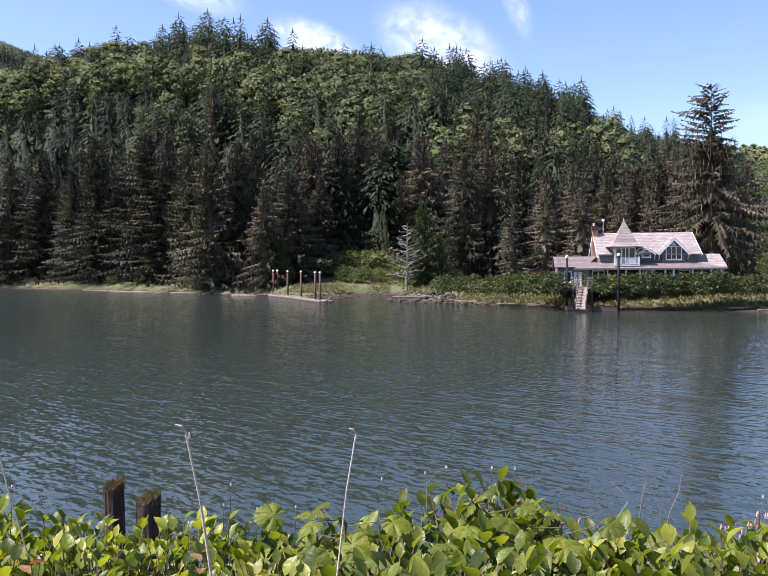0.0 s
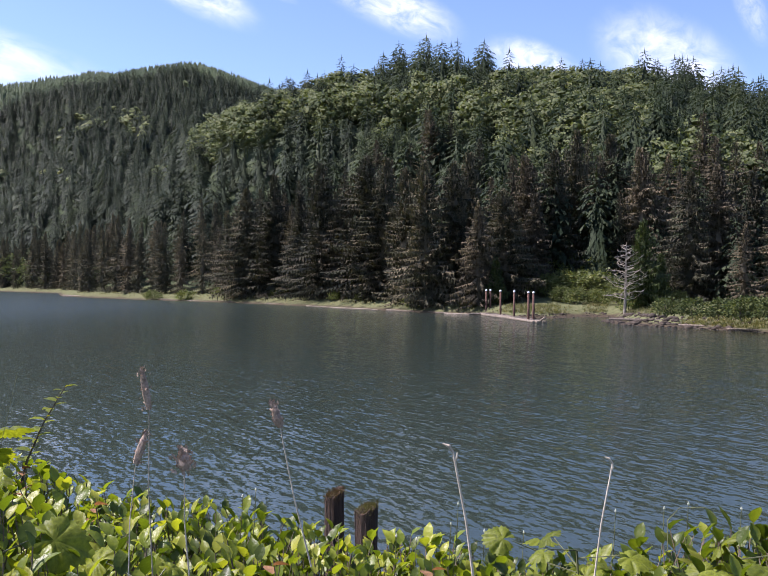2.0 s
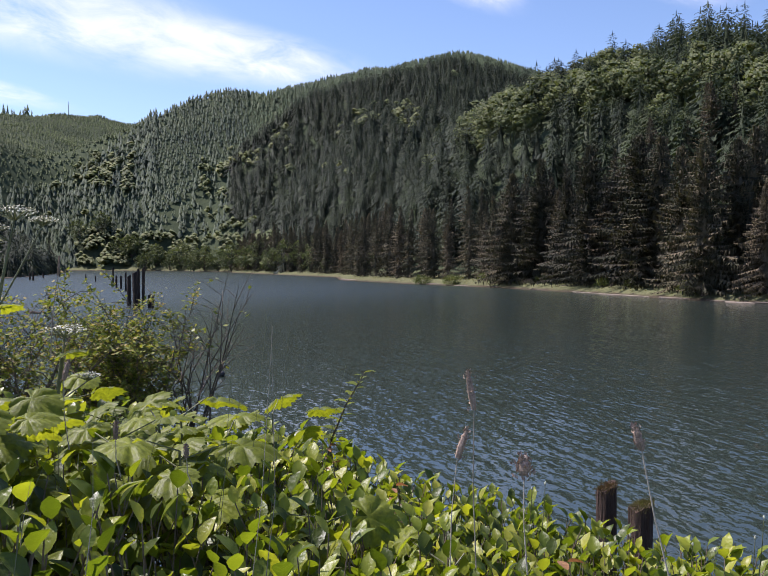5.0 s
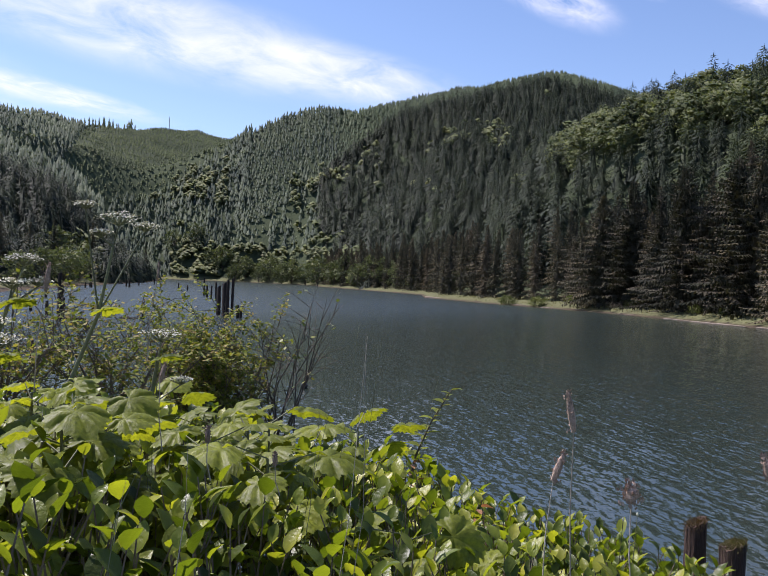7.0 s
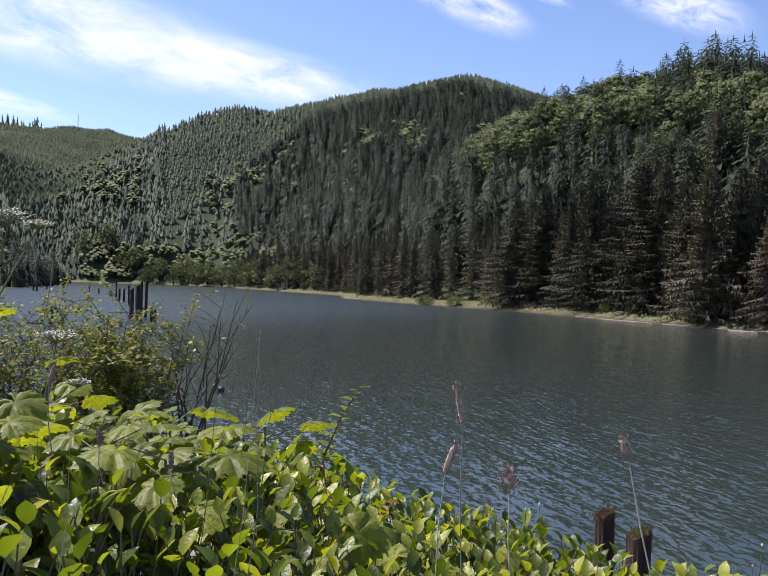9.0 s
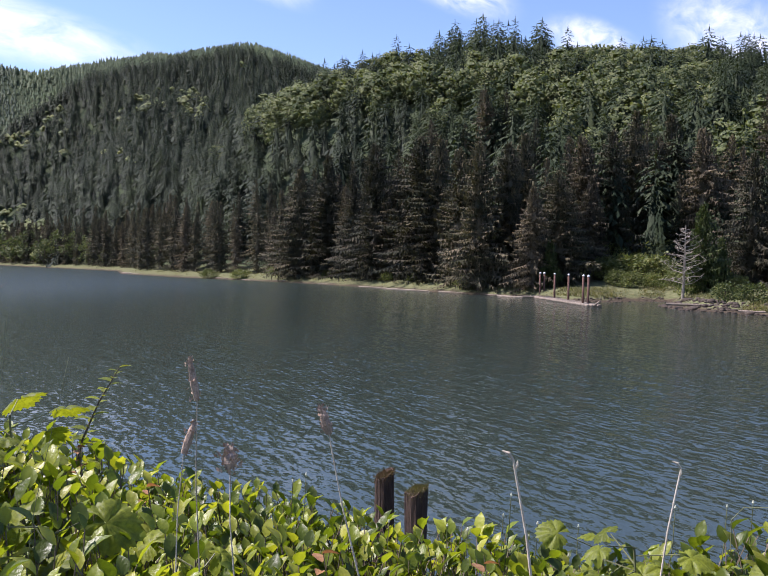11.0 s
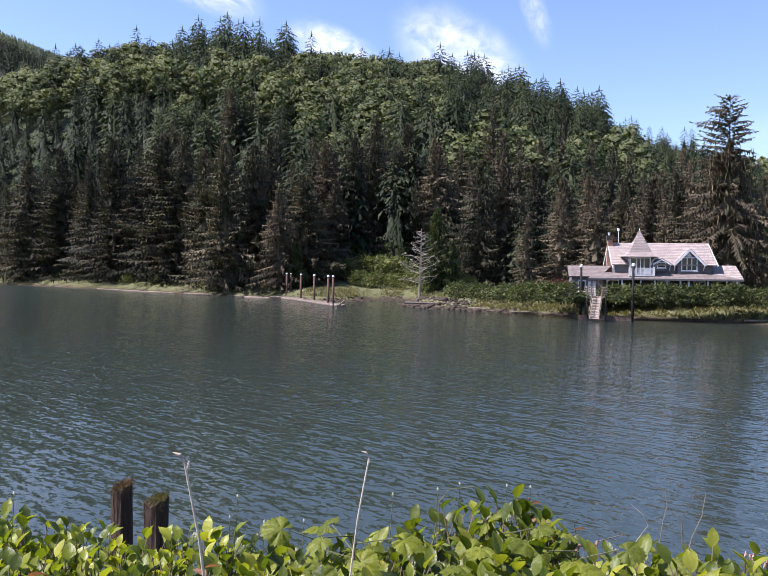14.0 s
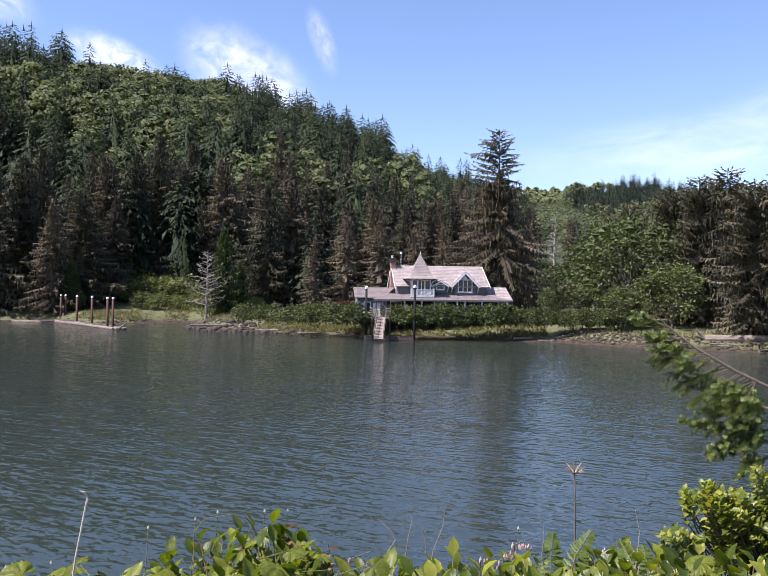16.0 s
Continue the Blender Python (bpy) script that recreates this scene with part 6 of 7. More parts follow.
def leaf_pose(p, d, face, size):
    """A matrix that lays a leaf from p along d, its face turned to face."""
    x = d.normalized()
    y = face.cross(x)
    y = y.normalized() if y.length > 1e-4 else x.orthogonal().normalized()
    z = x.cross(y)
    m = Matrix((x * size, y * size, z * size)).transposed().to_4x4()
    m.translation = p
    return m


def many(templates, rows):
    """Joins posed copies of templates: rows of (which, matrix)."""
    vs, ts, n = [], [], 0
    for k, m in rows:
        v, t = templates[k]
        a = np.array(m)
        vs.append(v @ a[:3, :3].T + a[:3, 3])
        ts.append(t + n)
        n += len(v)
    return np.concatenate(vs), np.concatenate(ts)


# the edge of the shrubs: bearing, distance, height of the leaf tops
EDGE = [(90, 3.4, 5.95), (64, 3.3, 5.84), (52, 3.2, 5.77), (42, 3.1, 5.70), (31, 2.9, 5.54), (25, 2.75, 5.53), (21, 2.7, 5.48), (16, 2.6, 5.44), (8, 2.5, 5.49), (1, 2.4, 5.51), (-4, 2.35, 5.6), (-8, 2.35, 5.64), (-11, 2.35, 5.6), (-14, 2.3, 5.54), (-18, 2.3, 5.55), (-24, 2.4, 5.57), (-34, 2.5, 5.6), (-60, 2.6, 5.65)]


def edge_at(a):
    xs = [e[0] for e in EDGE][::-1]
    return float(np.interp(a, xs, [e[1] for e in EDGE][::-1])), float(np.interp(a, xs, [e[2] for e in EDGE][::-1]))


def canopy(a, d):
    far, z = edge_at(a)
    p = spot(a, d)
    bump = 0.045 * float(wavy(np.array(p.x), np.array(p.y), 0.16, 2)) + 0.02 * float(wavy(np.array(p.x), np.array(p.y), 0.06, 5))
    return z + max(0.0, far - d) * 0.07 - max(0.0, d - far) * 0.9 + bump


salal_templates = [arrays(salal_leaf(k)) for k in range(6)] + [arrays(salal_leaf(k, False)) for k in range(6)]
salal_meshes = [salal_leaf(k).mesh("leaf", M_SALAL, True) for k in range(4)]
r6 = random.Random(21)
SECTORS = [(-60, -38), (-38, -25), (-25, -12), (-12, 0), (0, 10), (10, 20), (20, 30), (30, 40), (40, 52), (52, 66), (66, 88)]
for a0, a1 in SECTORS:
    middle = spot((a0 + a1) / 2, 2.2)
    shrub = thing("salal_shrub", "low salal shrub with glossy upright oval leaves", "shrub", (middle.x, middle.y, ground_z(middle.x, middle.y)), "salal along the near bank")
    origin = Vector(shrub.location)
    stems, rows, tops = Geo(), [], []
    area = radians(a1 - a0) * (3.0 ** 2 - 1.35 ** 2) / 2
    for _ in range(int(area * 600)):
        a = r6.uniform(a0, a1)
        far, _z = edge_at(a)
        d = math.sqrt(r6.uniform(1.3 ** 2, (far + 0.35) ** 2))
        top = spot(a, d, canopy(a, d) + r6.uniform(-0.09, 0.02))
        if EYE_Z - top.z > 0.49 * d:
            continue
        lean = Vector((r6.uniform(-0.12, 0.12), r6.uniform(-0.12, 0.12), 0))
        foot = Vector((top.x, top.y, 0)) - lean * 2
        foot.z = min(ground_z(foot.x, foot.y), top.z - 0.3)
        elbow = top - Vector((0, 0, 0.3)) - lean
        stems.tube([foot - origin, elbow - origin, top - origin], [0.004, 0.003, 0.0015], 3, False)
        turn = r6.uniform(0, 6.28)
        count = r6.randint(5, 8)
        for k in range(count):
            s = k / (count - 1)
            p = elbow.lerp(top, s)
            turn += 2.5 + r6.uniform(-0.5, 0.5)
            out = Vector((math.cos(turn), math.sin(turn), 0))
            up = 0.25 + 1.6 * s + r6.uniform(-0.55, 0.6)
            axis = (out + Vector((0, 0, up))).normalized()
            face = (Vector((0, 0, 1)) - out * (0.4 + 0.5 * s) + Vector((r6.uniform(-0.4, 0.4), r6.uniform(-0.4, 0.4), 0))).normalized()
            m = leaf_pose(p - origin, axis, face, r6.uniform(0.048, 0.082) * (1 - 0.25 * s))
            if k == count - 2 and len(tops) < 26 and d > 1.7:
                tops.append(m)
            else:
                rows.append((r6.randrange(6) + (0 if s > 0.5 and d < 2.35 else 6), m))
    tagged(part("stemwork", stems, M_TWIG, shrub), kind="stuff")
    v, t = many(salal_templates, rows)
    me = tri_mesh("foliage", v, t, M_SALAL)
    me.polygons.foreach_set("use_smooth", [True] * len(me.polygons))
    ob = part("foliage", me, M_SALAL, shrub)
    tagged(ob, kind="stuff")
    for k, m in enumerate(tops):
        ob = part("leaf", salal_meshes[k % 4], M_SALAL, shrub)
        ob.matrix_basis = m

# thimbleberry: large lobed leaves above the salal; bearing, angle, distance, leaves
palm_meshes = [palmate_leaf(k).mesh("leaf", M_THIMBLE, True) for k in range(4)]
THIMBLE = [(5.0, -16.4, 2.35, 5), (3.0, -16.0, 2.3, 3), (6.9, -18.9, 2.1, 3), (-7.3, -15.6, 2.3, 7), (-10.0, -15.5, 2.35, 6), (-5.6, -18.3, 2.1, 5), (-9.4, -19.0, 2.1, 5), (-12.2, -16.3, 2.25, 3), (-0.4, -20.1, 2.0, 3), (-21.9, -17.0, 2.3, 3), (-36.6, -16.2, 2.2, 6),
            (61.4, -13.0, 2.2, 6), (59.0, -12.4, 2.3, 6), (56.0, -11.0, 2.6, 6), (52.1, -11.0, 2.7, 5), (54.8, -8.4, 3.1, 6), (62.7, -9.3, 2.9, 7), (46.7, -11.2, 2.9, 5), (57.1, -14.4, 2.0, 4), (37.5, -18.0, 1.95, 4), (50.8, -10.2, 2.9, 3), (40.9, -11.0, 2.9, 6), (32.7, -17.4, 2.0, 3), (53.9, -14.2, 2.1, 4), (63.4, -15.6, 1.9, 5), (67, -11, 2.6, 6), (66, -14, 2.1, 5), (44.0, -12.4, 2.6, 4)]
for _ in range(10):
    a, d = r6.uniform(42, 67), r6.uniform(1.7, 3.0)
    top = canopy(a, d) + 0.03
    THIMBLE.append((a, math.degrees(math.atan2(top - EYE_Z, d)), d, r6.randint(3, 5)))
for a, up, d, count in THIMBLE:
    stand(*(UPSTREAM if a > 35 else DOWNSTREAM if a < -30 else (0, 0, 0)))
    d = d * 0.93
    top = sight(a, up + (0.7 if a > 35 else -1.9), d)
    count += 4
    root = Vector((top.x, top.y, min(ground_z(top.x, top.y), top.z - 0.4)))
    bush = thing("thimbleberry", "thimbleberry plant with broad toothed lobed leaves", "plant", root, "thimbleberries on the near bank")
    stem = top - root
    part("stem", Geo().tube([(0, 0, 0), stem * 0.6 + Vector((0.03, 0, 0)), stem], [0.007, 0.005, 0.003], 5), M_STEM, bush)
    turn = r6.uniform(0, 6.28)
    for k in range(count):
        turn += 2.4
        out = Vector((math.cos(turn), math.sin(turn), 0))
        p = stem - Vector((0, 0, 0.02 * k))
        tip = p + out * r6.uniform(0.03, 0.12) + Vector((0, 0, r6.uniform(0.0, 0.05)))
        part("leaf_stalk", Geo().tube([p, tip], [0.002, 0.0015], 4, False), M_STEM, bush)
        ob = part("leaf", palm_meshes[r6.randrange(4)], M_THIMBLE, bush)
        face = (Vector((0, 0, 1)) + out * r6.uniform(-0.4, 0.6) + Vector((r6.uniform(-0.9, 0.4), r6.uniform(-1.0, 0.2), 0))).normalized()
        ob.matrix_basis = leaf_pose(tip, (out + Vector((0, 0, r6.uniform(-0.35, 0.2)))).normalized(), face, r6.uniform(0.065, 0.11) * (1.2 if a > 35 else 0.85))
stand(0, 0, 0)

# withered leaves and pink bells among the green
withered = [salal_leaf(40 + k).mesh("leaf", M_DRYLEAF, True) for k in range(2)]
for a, up, d, count in [(44.2, -12.0, 2.6, 5), (39.6, -11.9, 2.7, 7), (35.4, -14.5, 2.3, 6), (-9.0, -15.6, 2.35, 5), (-12.0, -17.0, 2.3, 5), (47.5, -11.4, 2.8, 4), (24.0, -19.0, 1.95, 3), (13.0, -19.5, 1.95, 3)]:
    top = sight(a, up, d)
    spray = thing("withered_sprig", "withered rust-brown leaves on a sprig", "plant", top, "withered sprigs")
    part("stem", Geo().tube([(0, 0, -0.35), (0.02, 0, -0.1), (0, 0, 0.02)], [0.003, 0.002, 0.001], 4), M_TWIG, spray)
    for k in range(count):
        t = k * 2.4
        ob = part("leaf", withered[k % 2], M_DRYLEAF, spray)
        ob.matrix_basis = leaf_pose(Vector((0, 0, -0.02 * k)), Vector((math.cos(t), math.sin(t), 0.3)), Vector((0, 0.3, 1)), r6.uniform(0.03, 0.05))
for a, up, d in [(-24.9, -16.2, 2.3), (-24.2, -16.8, 2.3), (-30.8, -16.1, 2.4), (-22.6, -17.4, 2.3), (-13.4, -17.6, 2.3)]:
    top = sight(a, up, d)
    bells = thing("salal_flowers", "drooping row of pink bell flowers", "flower", top, "salal flowers")
    part("stem", Geo().tube([(0.0, 0, -0.3), (0, 0, 0), (0.07, 0, 0.02)], [0.003, 0.002, 0.001], 4), M_TWIG, bells)
    for k in range(7):
        x, y, z = 0.009 * k + r6.uniform(-0.003, 0.003), r6.uniform(-0.01, 0.01), r6.uniform(-0.012, 0.004) - 0.002 * k
        part("bell", Geo().tube([(x, y, z + 0.009), (x, y, z + 0.002), (x + r6.uniform(-0.003, 0.003), y, z - 0.007)], [0.001, 0.0032, 0.0022], 6), M_PINK, bells)

# ---- dry stalks and seed heads ----
def stalk(name, label, points, r0, r1, material):
    base = Vector(points[0])
    root = Vector((base.x, base.y, base.z))
    ob = thing(name, label, "grass", root, "stalks above the shrubs")
    part("stem", Geo().tube([Vector(p) - root for p in points], [r0 + (r1 - r0) * k / (len(points) - 1) for k in range(len(points))], 5), material, ob)
    return ob, root


for low, mid, top, d in (((11.9, -24), (13.0, -16.2), (13.9, -11.7), 0.76), ((3.9, -24), (2.8, -16), (2.1, -12.2), 1.1)):
    ob, root = stalk("dry_stalk", "bleached dry stalk with a bent broken tip", [sight(*low, d), sight(*mid, d), sight(*top, d)], 0.0015, 0.0011, M_STRAW)
    tip = sight(*top, d) - root
    part("husk", Geo().tube([tip, tip + Vector((-0.004, 0, 0.006)), tip + Vector((-0.01, 0, 0.008))], [0.0013, 0.0019, 0.0006], 6), M_STRAW, ob)
    low_husk = tip.lerp(sight(*mid, d) - root, 0.12)
    part("husk", Geo().tube([low_husk, low_husk + Vector((0.0015, 0, 0.004)), low_husk + Vector((0.002, 0, 0.008))], [0.0009, 0.0017, 0.0006], 6), M_STRAW, ob)


def seed_head(points, thick, seed):
    r = random.Random(seed)
    g = Geo()
    pts = [Vector(p) for p in points]
    for k in range(130):
        s = r.random()
        p = pts[0].lerp(pts[1], s) + Vector((r.gauss(0, 1), r.gauss(0, 1), r.gauss(0, 1))) * thick * (0.2 + 0.12 * math.sin(s * 17))
        d = (Vector((r.uniform(-1, 1), r.uniform(-1, 1), r.uniform(-0.3, 0.6))) + (pts[1] - pts[0]).normalized()).normalized()
        g.spray(p, d, d.orthogonal().normalized(), 0.4 * thick, 0.2 * thick)
    g.tube([pts[0], pts[0].lerp(pts[1], 0.35), pts[0].lerp(pts[1], 0.75), pts[1]], [thick * 0.3, thick * 0.45, thick * 0.36, thick * 0.1], 7)
    return g


HEADS = [((29.5, -19.9), (29.7, -9.0), (30.2, -6.2), 1.08, 0.0114), ((31.2, -19.9), (30.7, -12.5), (30.0, -10.5), 1.17, 0.0131), ((26.6, -20.0), (26.9, -13.2), (27.0, -12.1), 0.81, 0.0149), ((17.4, -19.9), (19.6, -10.6), (20.1, -9.0), 0.6, 0.0078), ((54.3, -12), (54.6, -7.4), (54.3, -6.2), 1.7, 0.013), ((62.5, -8), (62.0, -1.4), (61.8, 0.3), 2.0, 0.015), ((51.0, -14), (51.3, -11.5), (51.3, -10.4), 1.6, 0.012), ((46.2, -15), (46.6, -13), (46.6, -12.2), 1.6, 0.011), ((55.5, -6), (55.0, -0.6), (54.9, 0.7), 2.4, 0.008)]
for k, (low, mid, top, d, thick) in enumerate(HEADS):
    stand(*(UPSTREAM if k > 3 else MIDWAY))
    ob, root = stalk("grass_seed_head", "brown fluffy seed head on a thin grass stem", [sight(*low, d), sight((low[0] + mid[0]) / 2 + 0.15, (low[1] + mid[1]) / 2, d), sight(*mid, d)], 0.0004 + 0.0005 * d, 0.0003 + 0.0003 * d, M_STRAW)
    part("head", seed_head((sight(*mid, d) - root, sight(*top, d) - root), thick, k), M_SEED, ob)

stand(0, 0, 0)
BUDS = [(10.9, -15.3), (11.4, -16.6), (9.1, -17.0), (0.3, -15.3), (-2.8, -14.9), (-4.3, -14.5), (-7.5, -14.5), (-9.1, -14.5), (13.8, -17.6), (15.2, -17.4), (6.4, -17.0), (24.9, -14.2), (25.8, -14.6), (19.2, -17.2), (-25.1, -15.2)]
for a, up in BUDS:
    d = 2.4
    ob, root = stalk("budding_stem", "thin green stem with a small white bud", [sight(a + 0.4, up - 5, d), sight(a + 0.1, up - 2, d), sight(a, up, d)], 0.0016, 0.001, M_STEM)
    p = sight(a, up, d) - root
    part("bud", Geo().tube([p + Vector((0, 0, -0.005)), p, p + Vector((0, 0, 0.006))], [0.0012, 0.0036, 0.0015], 7), M_BLOSSOM, ob)
# curled tendril and bare twigs
ob, root = stalk("tendril", "pale curved tendril arching over the leaves", [sight(-2.9, -17.5, 2.2), sight(-2.9, -15.6, 2.2), sight(-3.6, -14.8, 2.2), sight(-5.2, -14.6, 2.2), sight(-6.2, -15.4, 2.2)], 0.0014, 0.0008, M_STEM)
stand(*DOWNSTREAM)
for low, mid, top in (((-15.9, -20), (-15.8, -17.0), (-15.9, -14.8)), ((-13.4, -20), (-14.9, -17.2), (-13.8, -16.0)), ((-17.6, -20), (-17.6, -17.7), (-18.4, -14.9)), ((-17.6, -19), (-17.0, -17.0), (-16.2, -16.1)), ((-31.5, -20), (-31.4, -17), (-31.2, -14.4)), ((-25.4, -19), (-25.2, -16.7), (-24.8, -15.2))):
    stalk("bare_twig", "crooked bare grey twig", [sight(*low, 2.25), sight((low[0] + mid[0]) / 2 + 0.25, (low[1] + mid[1]) / 2, 2.25), sight(*mid, 2.25), sight((mid[0] + top[0]) / 2 - 0.2, (mid[1] + top[1]) / 2, 2.25), sight(*top, 2.25)], 0.0022, 0.0007, M_DEAD)
# tall stem with a dry star-shaped head
ob, root = stalk("umbel_stalk", "tall stalk with a dry star-shaped flower head", [sight(-27.3, -20, 2.4), sight(-27.25, -15, 2.4), sight(-27.2, -12.4, 2.4)], 0.0035, 0.0025, M_TWIG)
tip = sight(-27.2, -12.4, 2.4) - root
for k in range(22):
    t = k * 2.4
    part("ray", Geo().tube([tip, tip + Vector((math.cos(t) * 0.028, math.sin(t) * 0.028, 0.012 + 0.02 * (k % 3) / 2))], [0.0016, 0.0006], 4), M_DRYLEAF if k % 2 else M_STRAW, ob)

stand(*UPSTREAM)
# thin grass blades before the water
for k in range(15):
    a = r6.choice((r6.uniform(36, 44), r6.uniform(45, 62)))
    d = r6.uniform(1.1, 1.8)
    lean = r6.uniform(-5, 2)
    up = r6.uniform(-9, -3) if a < 44 else r6.uniform(-14, -7)
    stalk("tall_grass", "single tall thin grass stem", [sight(a + 1.2, -22, d), sight(a + 0.4, -16, d), sight(a + lean * 0.4, up, d)], 0.0009, 0.0003, M_STEM if k % 3 else M_STRAW)

# ---- cow parsnip ----
def umbel(parent, foot, centre, reach, seed):
    """A flat flower head: rays, each with a small cluster of white florets."""
    r = random.Random(seed)
    reach *= 0.82
    part("stem", Geo().tube([foot, centre], [0.0028, 0.002], 6), M_STEM, parent)
    head = part("umbel", Geo().tube([centre, centre + Vector((0, 0, 0.01))], [0.006, 0.006], 6), M_STEM, parent, "flat white flower head")
    rays, florets = Geo(), Geo()
    for k in range(15):
        t, q = k * 2.4, math.sqrt((k + 0.5) / 15)
        tip = centre + Vector((math.cos(t) * reach * q, math.sin(t) * reach * q, reach * (0.55 - 0.28 * q * q)))
        rays.tube([centre, tip], [0.0018, 0.0012], 4, False)
        for _ in range(15):
            p = tip + Vector((r.gauss(0, 0.13 * reach), r.gauss(0, 0.13 * reach), r.uniform(-0.002, 0.006)))
            d = Vector((r.uniform(-1, 1), r.uniform(-1, 1), 0.3)).normalized()
            florets.spray(p, d, d.cross(Vector((0, 0, 1))).normalized(), 0.007, 0.005)
    part("rays", rays, M_STEM, head)
    part("florets", florets, M_BLOSSOM, head)


def parsnip(low, joints, heads, d, seed):
    pts = [sight(*low, d)] + [sight(*j, d) for j in joints]
    root = pts[0]
    ob = thing("cow_parsnip", "tall cow parsnip with flat white flower heads", "plant", root, "cow parsnips")
    part("stem", Geo().tube([p - root for p in pts], [0.0085, 0.007, 0.005, 0.0035][:len(pts)], 8), M_STEM, ob)
    for k, (a, up, fork, reach) in enumerate(heads):
        umbel(ob, pts[fork] - root, sight(a, up, d) - root, reach, seed + k)
    for j in (1, 2):
        if j < len(pts):
            leaf = part("leaf", palm_meshes[j], M_THIMBLE, ob)
            leaf.matrix_basis = leaf_pose(pts[j] - root, Vector((0.8, 0.1, 0.35)), Vector((-0.3, 0, 1)), 0.09)


parsnip((61.6, -14), [(60.8, -8.7), (58.7, -2.9), (57.9, 1.6)], [(57.6, 3.0, 3, 0.075), (59.7, 4.0, 2, 0.04), (58.7, 2.2, 3, 0.04), (55.9, 2.7, 2, 0.045)], 2.4, 3)
parsnip((66.0, -12), [(65.2, -6), (64.2, -2.5)], [(63.3, 0.1, 2, 0.055), (64.0, -1.4, 2, 0.05), (62.4, -1.2, 2, 0.035), (65.0, -4.0, 1, 0.06)], 2.2, 9)
parsnip((55.4, -14), [(55.2, -9.0), (54.8, -6.0)], [(54.6, -4.7, 2, 0.07), (53.2, -7.6, 1, 0.04)], 2.4, 15)
parsnip((66.5, -12), [(66.0, -9), (65.2, -6)], [(64.6, -5.2, 2, 0.06)], 2.0, 19)

# sprig of bright young leaves
ob, root = stalk("leafy_sprig", "upright sprig with bright young leaves", [sight(37.2, -14, 2.9), sight(36.7, -12, 2.9), sight(35.7, -9.7, 2.9), sight(34.4, -7.5, 2.9)], 0.005, 0.002, M_TWIG)
pts = [sight(37.2, -14, 2.9) - root, sight(36.7, -12, 2.9) - root, sight(35.7, -9.7, 2.9) - root, sight(34.4, -7.5, 2.9) - root]
sprig_mesh = salal_leaf(77).mesh("leaf", M_THIMBLE, True)
for k in range(22):
    s = 0.8 + 2.2 * k / 21
    p = pts[int(s)].lerp(pts[min(3, int(s) + 1)], s - int(s)) if s < 3 else pts[3]
    t = k * 2.4
    leaf = part("leaf", sprig_mesh, M_THIMBLE, ob)
    leaf.matrix_basis = leaf_pose(p, Vector((math.cos(t), math.sin(t), 0.45)), Vector((-0.4 * math.cos(t), -0.4 * math.sin(t), 1)), r6.uniform(0.045, 0.075) * (1.1 - 0.15 * s))

# ---- twiggy shrub by the water ----
def twig_shrub(name, label, base, spread, height, stems_n, leaf_n, leaf_size, leaf_mat, seed, lean=(0, 0), bare=0.2, mat=None):
    r = random.Random(seed)
    ob = thing(name, label, "shrub", base)
    wood, leaves = Geo(), Geo()
    for k in range(stems_n):
        t = r.uniform(0, 6.28)
        top = Vector((lean[0] + math.cos(t) * spread * r.uniform(0.2, 1), lean[1] + math.sin(t) * spread * r.uniform(0.2, 1), height * r.uniform(0.55, 1.0)))
        mid = top * 0.5 + Vector((r.uniform(-0.1, 0.1), r.uniform(-0.1, 0.1), 0.08)) * height
        foot = Vector((r.uniform(-0.1, 0.1), r.uniform(-0.1, 0.1), 0))
        wood.tube([foot, mid, top], [0.007, 0.0042, 0.0012], 5, False)
        for j in range(9):
            s = 0.3 + 0.7 * j / 9
            p = mid.lerp(top, (s - 0.5) * 2) if s > 0.5 else foot.lerp(mid, s * 2)
            d = Vector((r.uniform(-1, 1), r.uniform(-1, 1), r.uniform(-0.2, 0.9))).normalized()
            tip = p + d * height * r.uniform(0.12, 0.28)
            wood.tube([p, p.lerp(tip, 0.5) + Vector((0, 0, 0.02)), tip], [0.0024, 0.0017, 0.0007], 4, False)
            if r.random() > bare:
                for _ in range(leaf_n):
                    q = p.lerp(tip, r.uniform(0.25, 1.05)) + Vector((r.gauss(0, 1), r.gauss(0, 1), r.gauss(0, 1))) * leaf_size * 0.6
                    ld = Vector((r.uniform(-1, 1), r.uniform(-1, 1), r.uniform(-0.3, 0.8))).normalized()
                    leaves.spray(q, ld, ld.cross(Vector((r.uniform(-0.7, 0.7), r.uniform(-0.7, 0.7), 1))).normalized(), leaf_size * r.uniform(0.8, 1.4), leaf_size * 0.7, 0.1)
    tagged(part("branchwork", wood, M_TWIG, ob), kind="stuff")
    tagged(part("foliage", leaves, leaf_mat, ob), kind="stuff")
    return ob


base = sight(51.4, -14.5, 5.2)
twig_shrub("twiggy_shrub", "twiggy shrub with small leaves above the water", base, 0.5, 1.2, 44, 42, 0.026, M_OCEAN, 4, (0.0, 0.0), 0.05)
base = sight(46.8, -14.0, 5.0)
twig_shrub("bare_shrub", "nearly bare shrub of thin dark twigs", base, 0.35, 1.25, 13, 3, 0.035, M_HUCKLE, 6, (0.05, 0.1), 0.85)
base = sight(57.5, -12.5, 4.6)
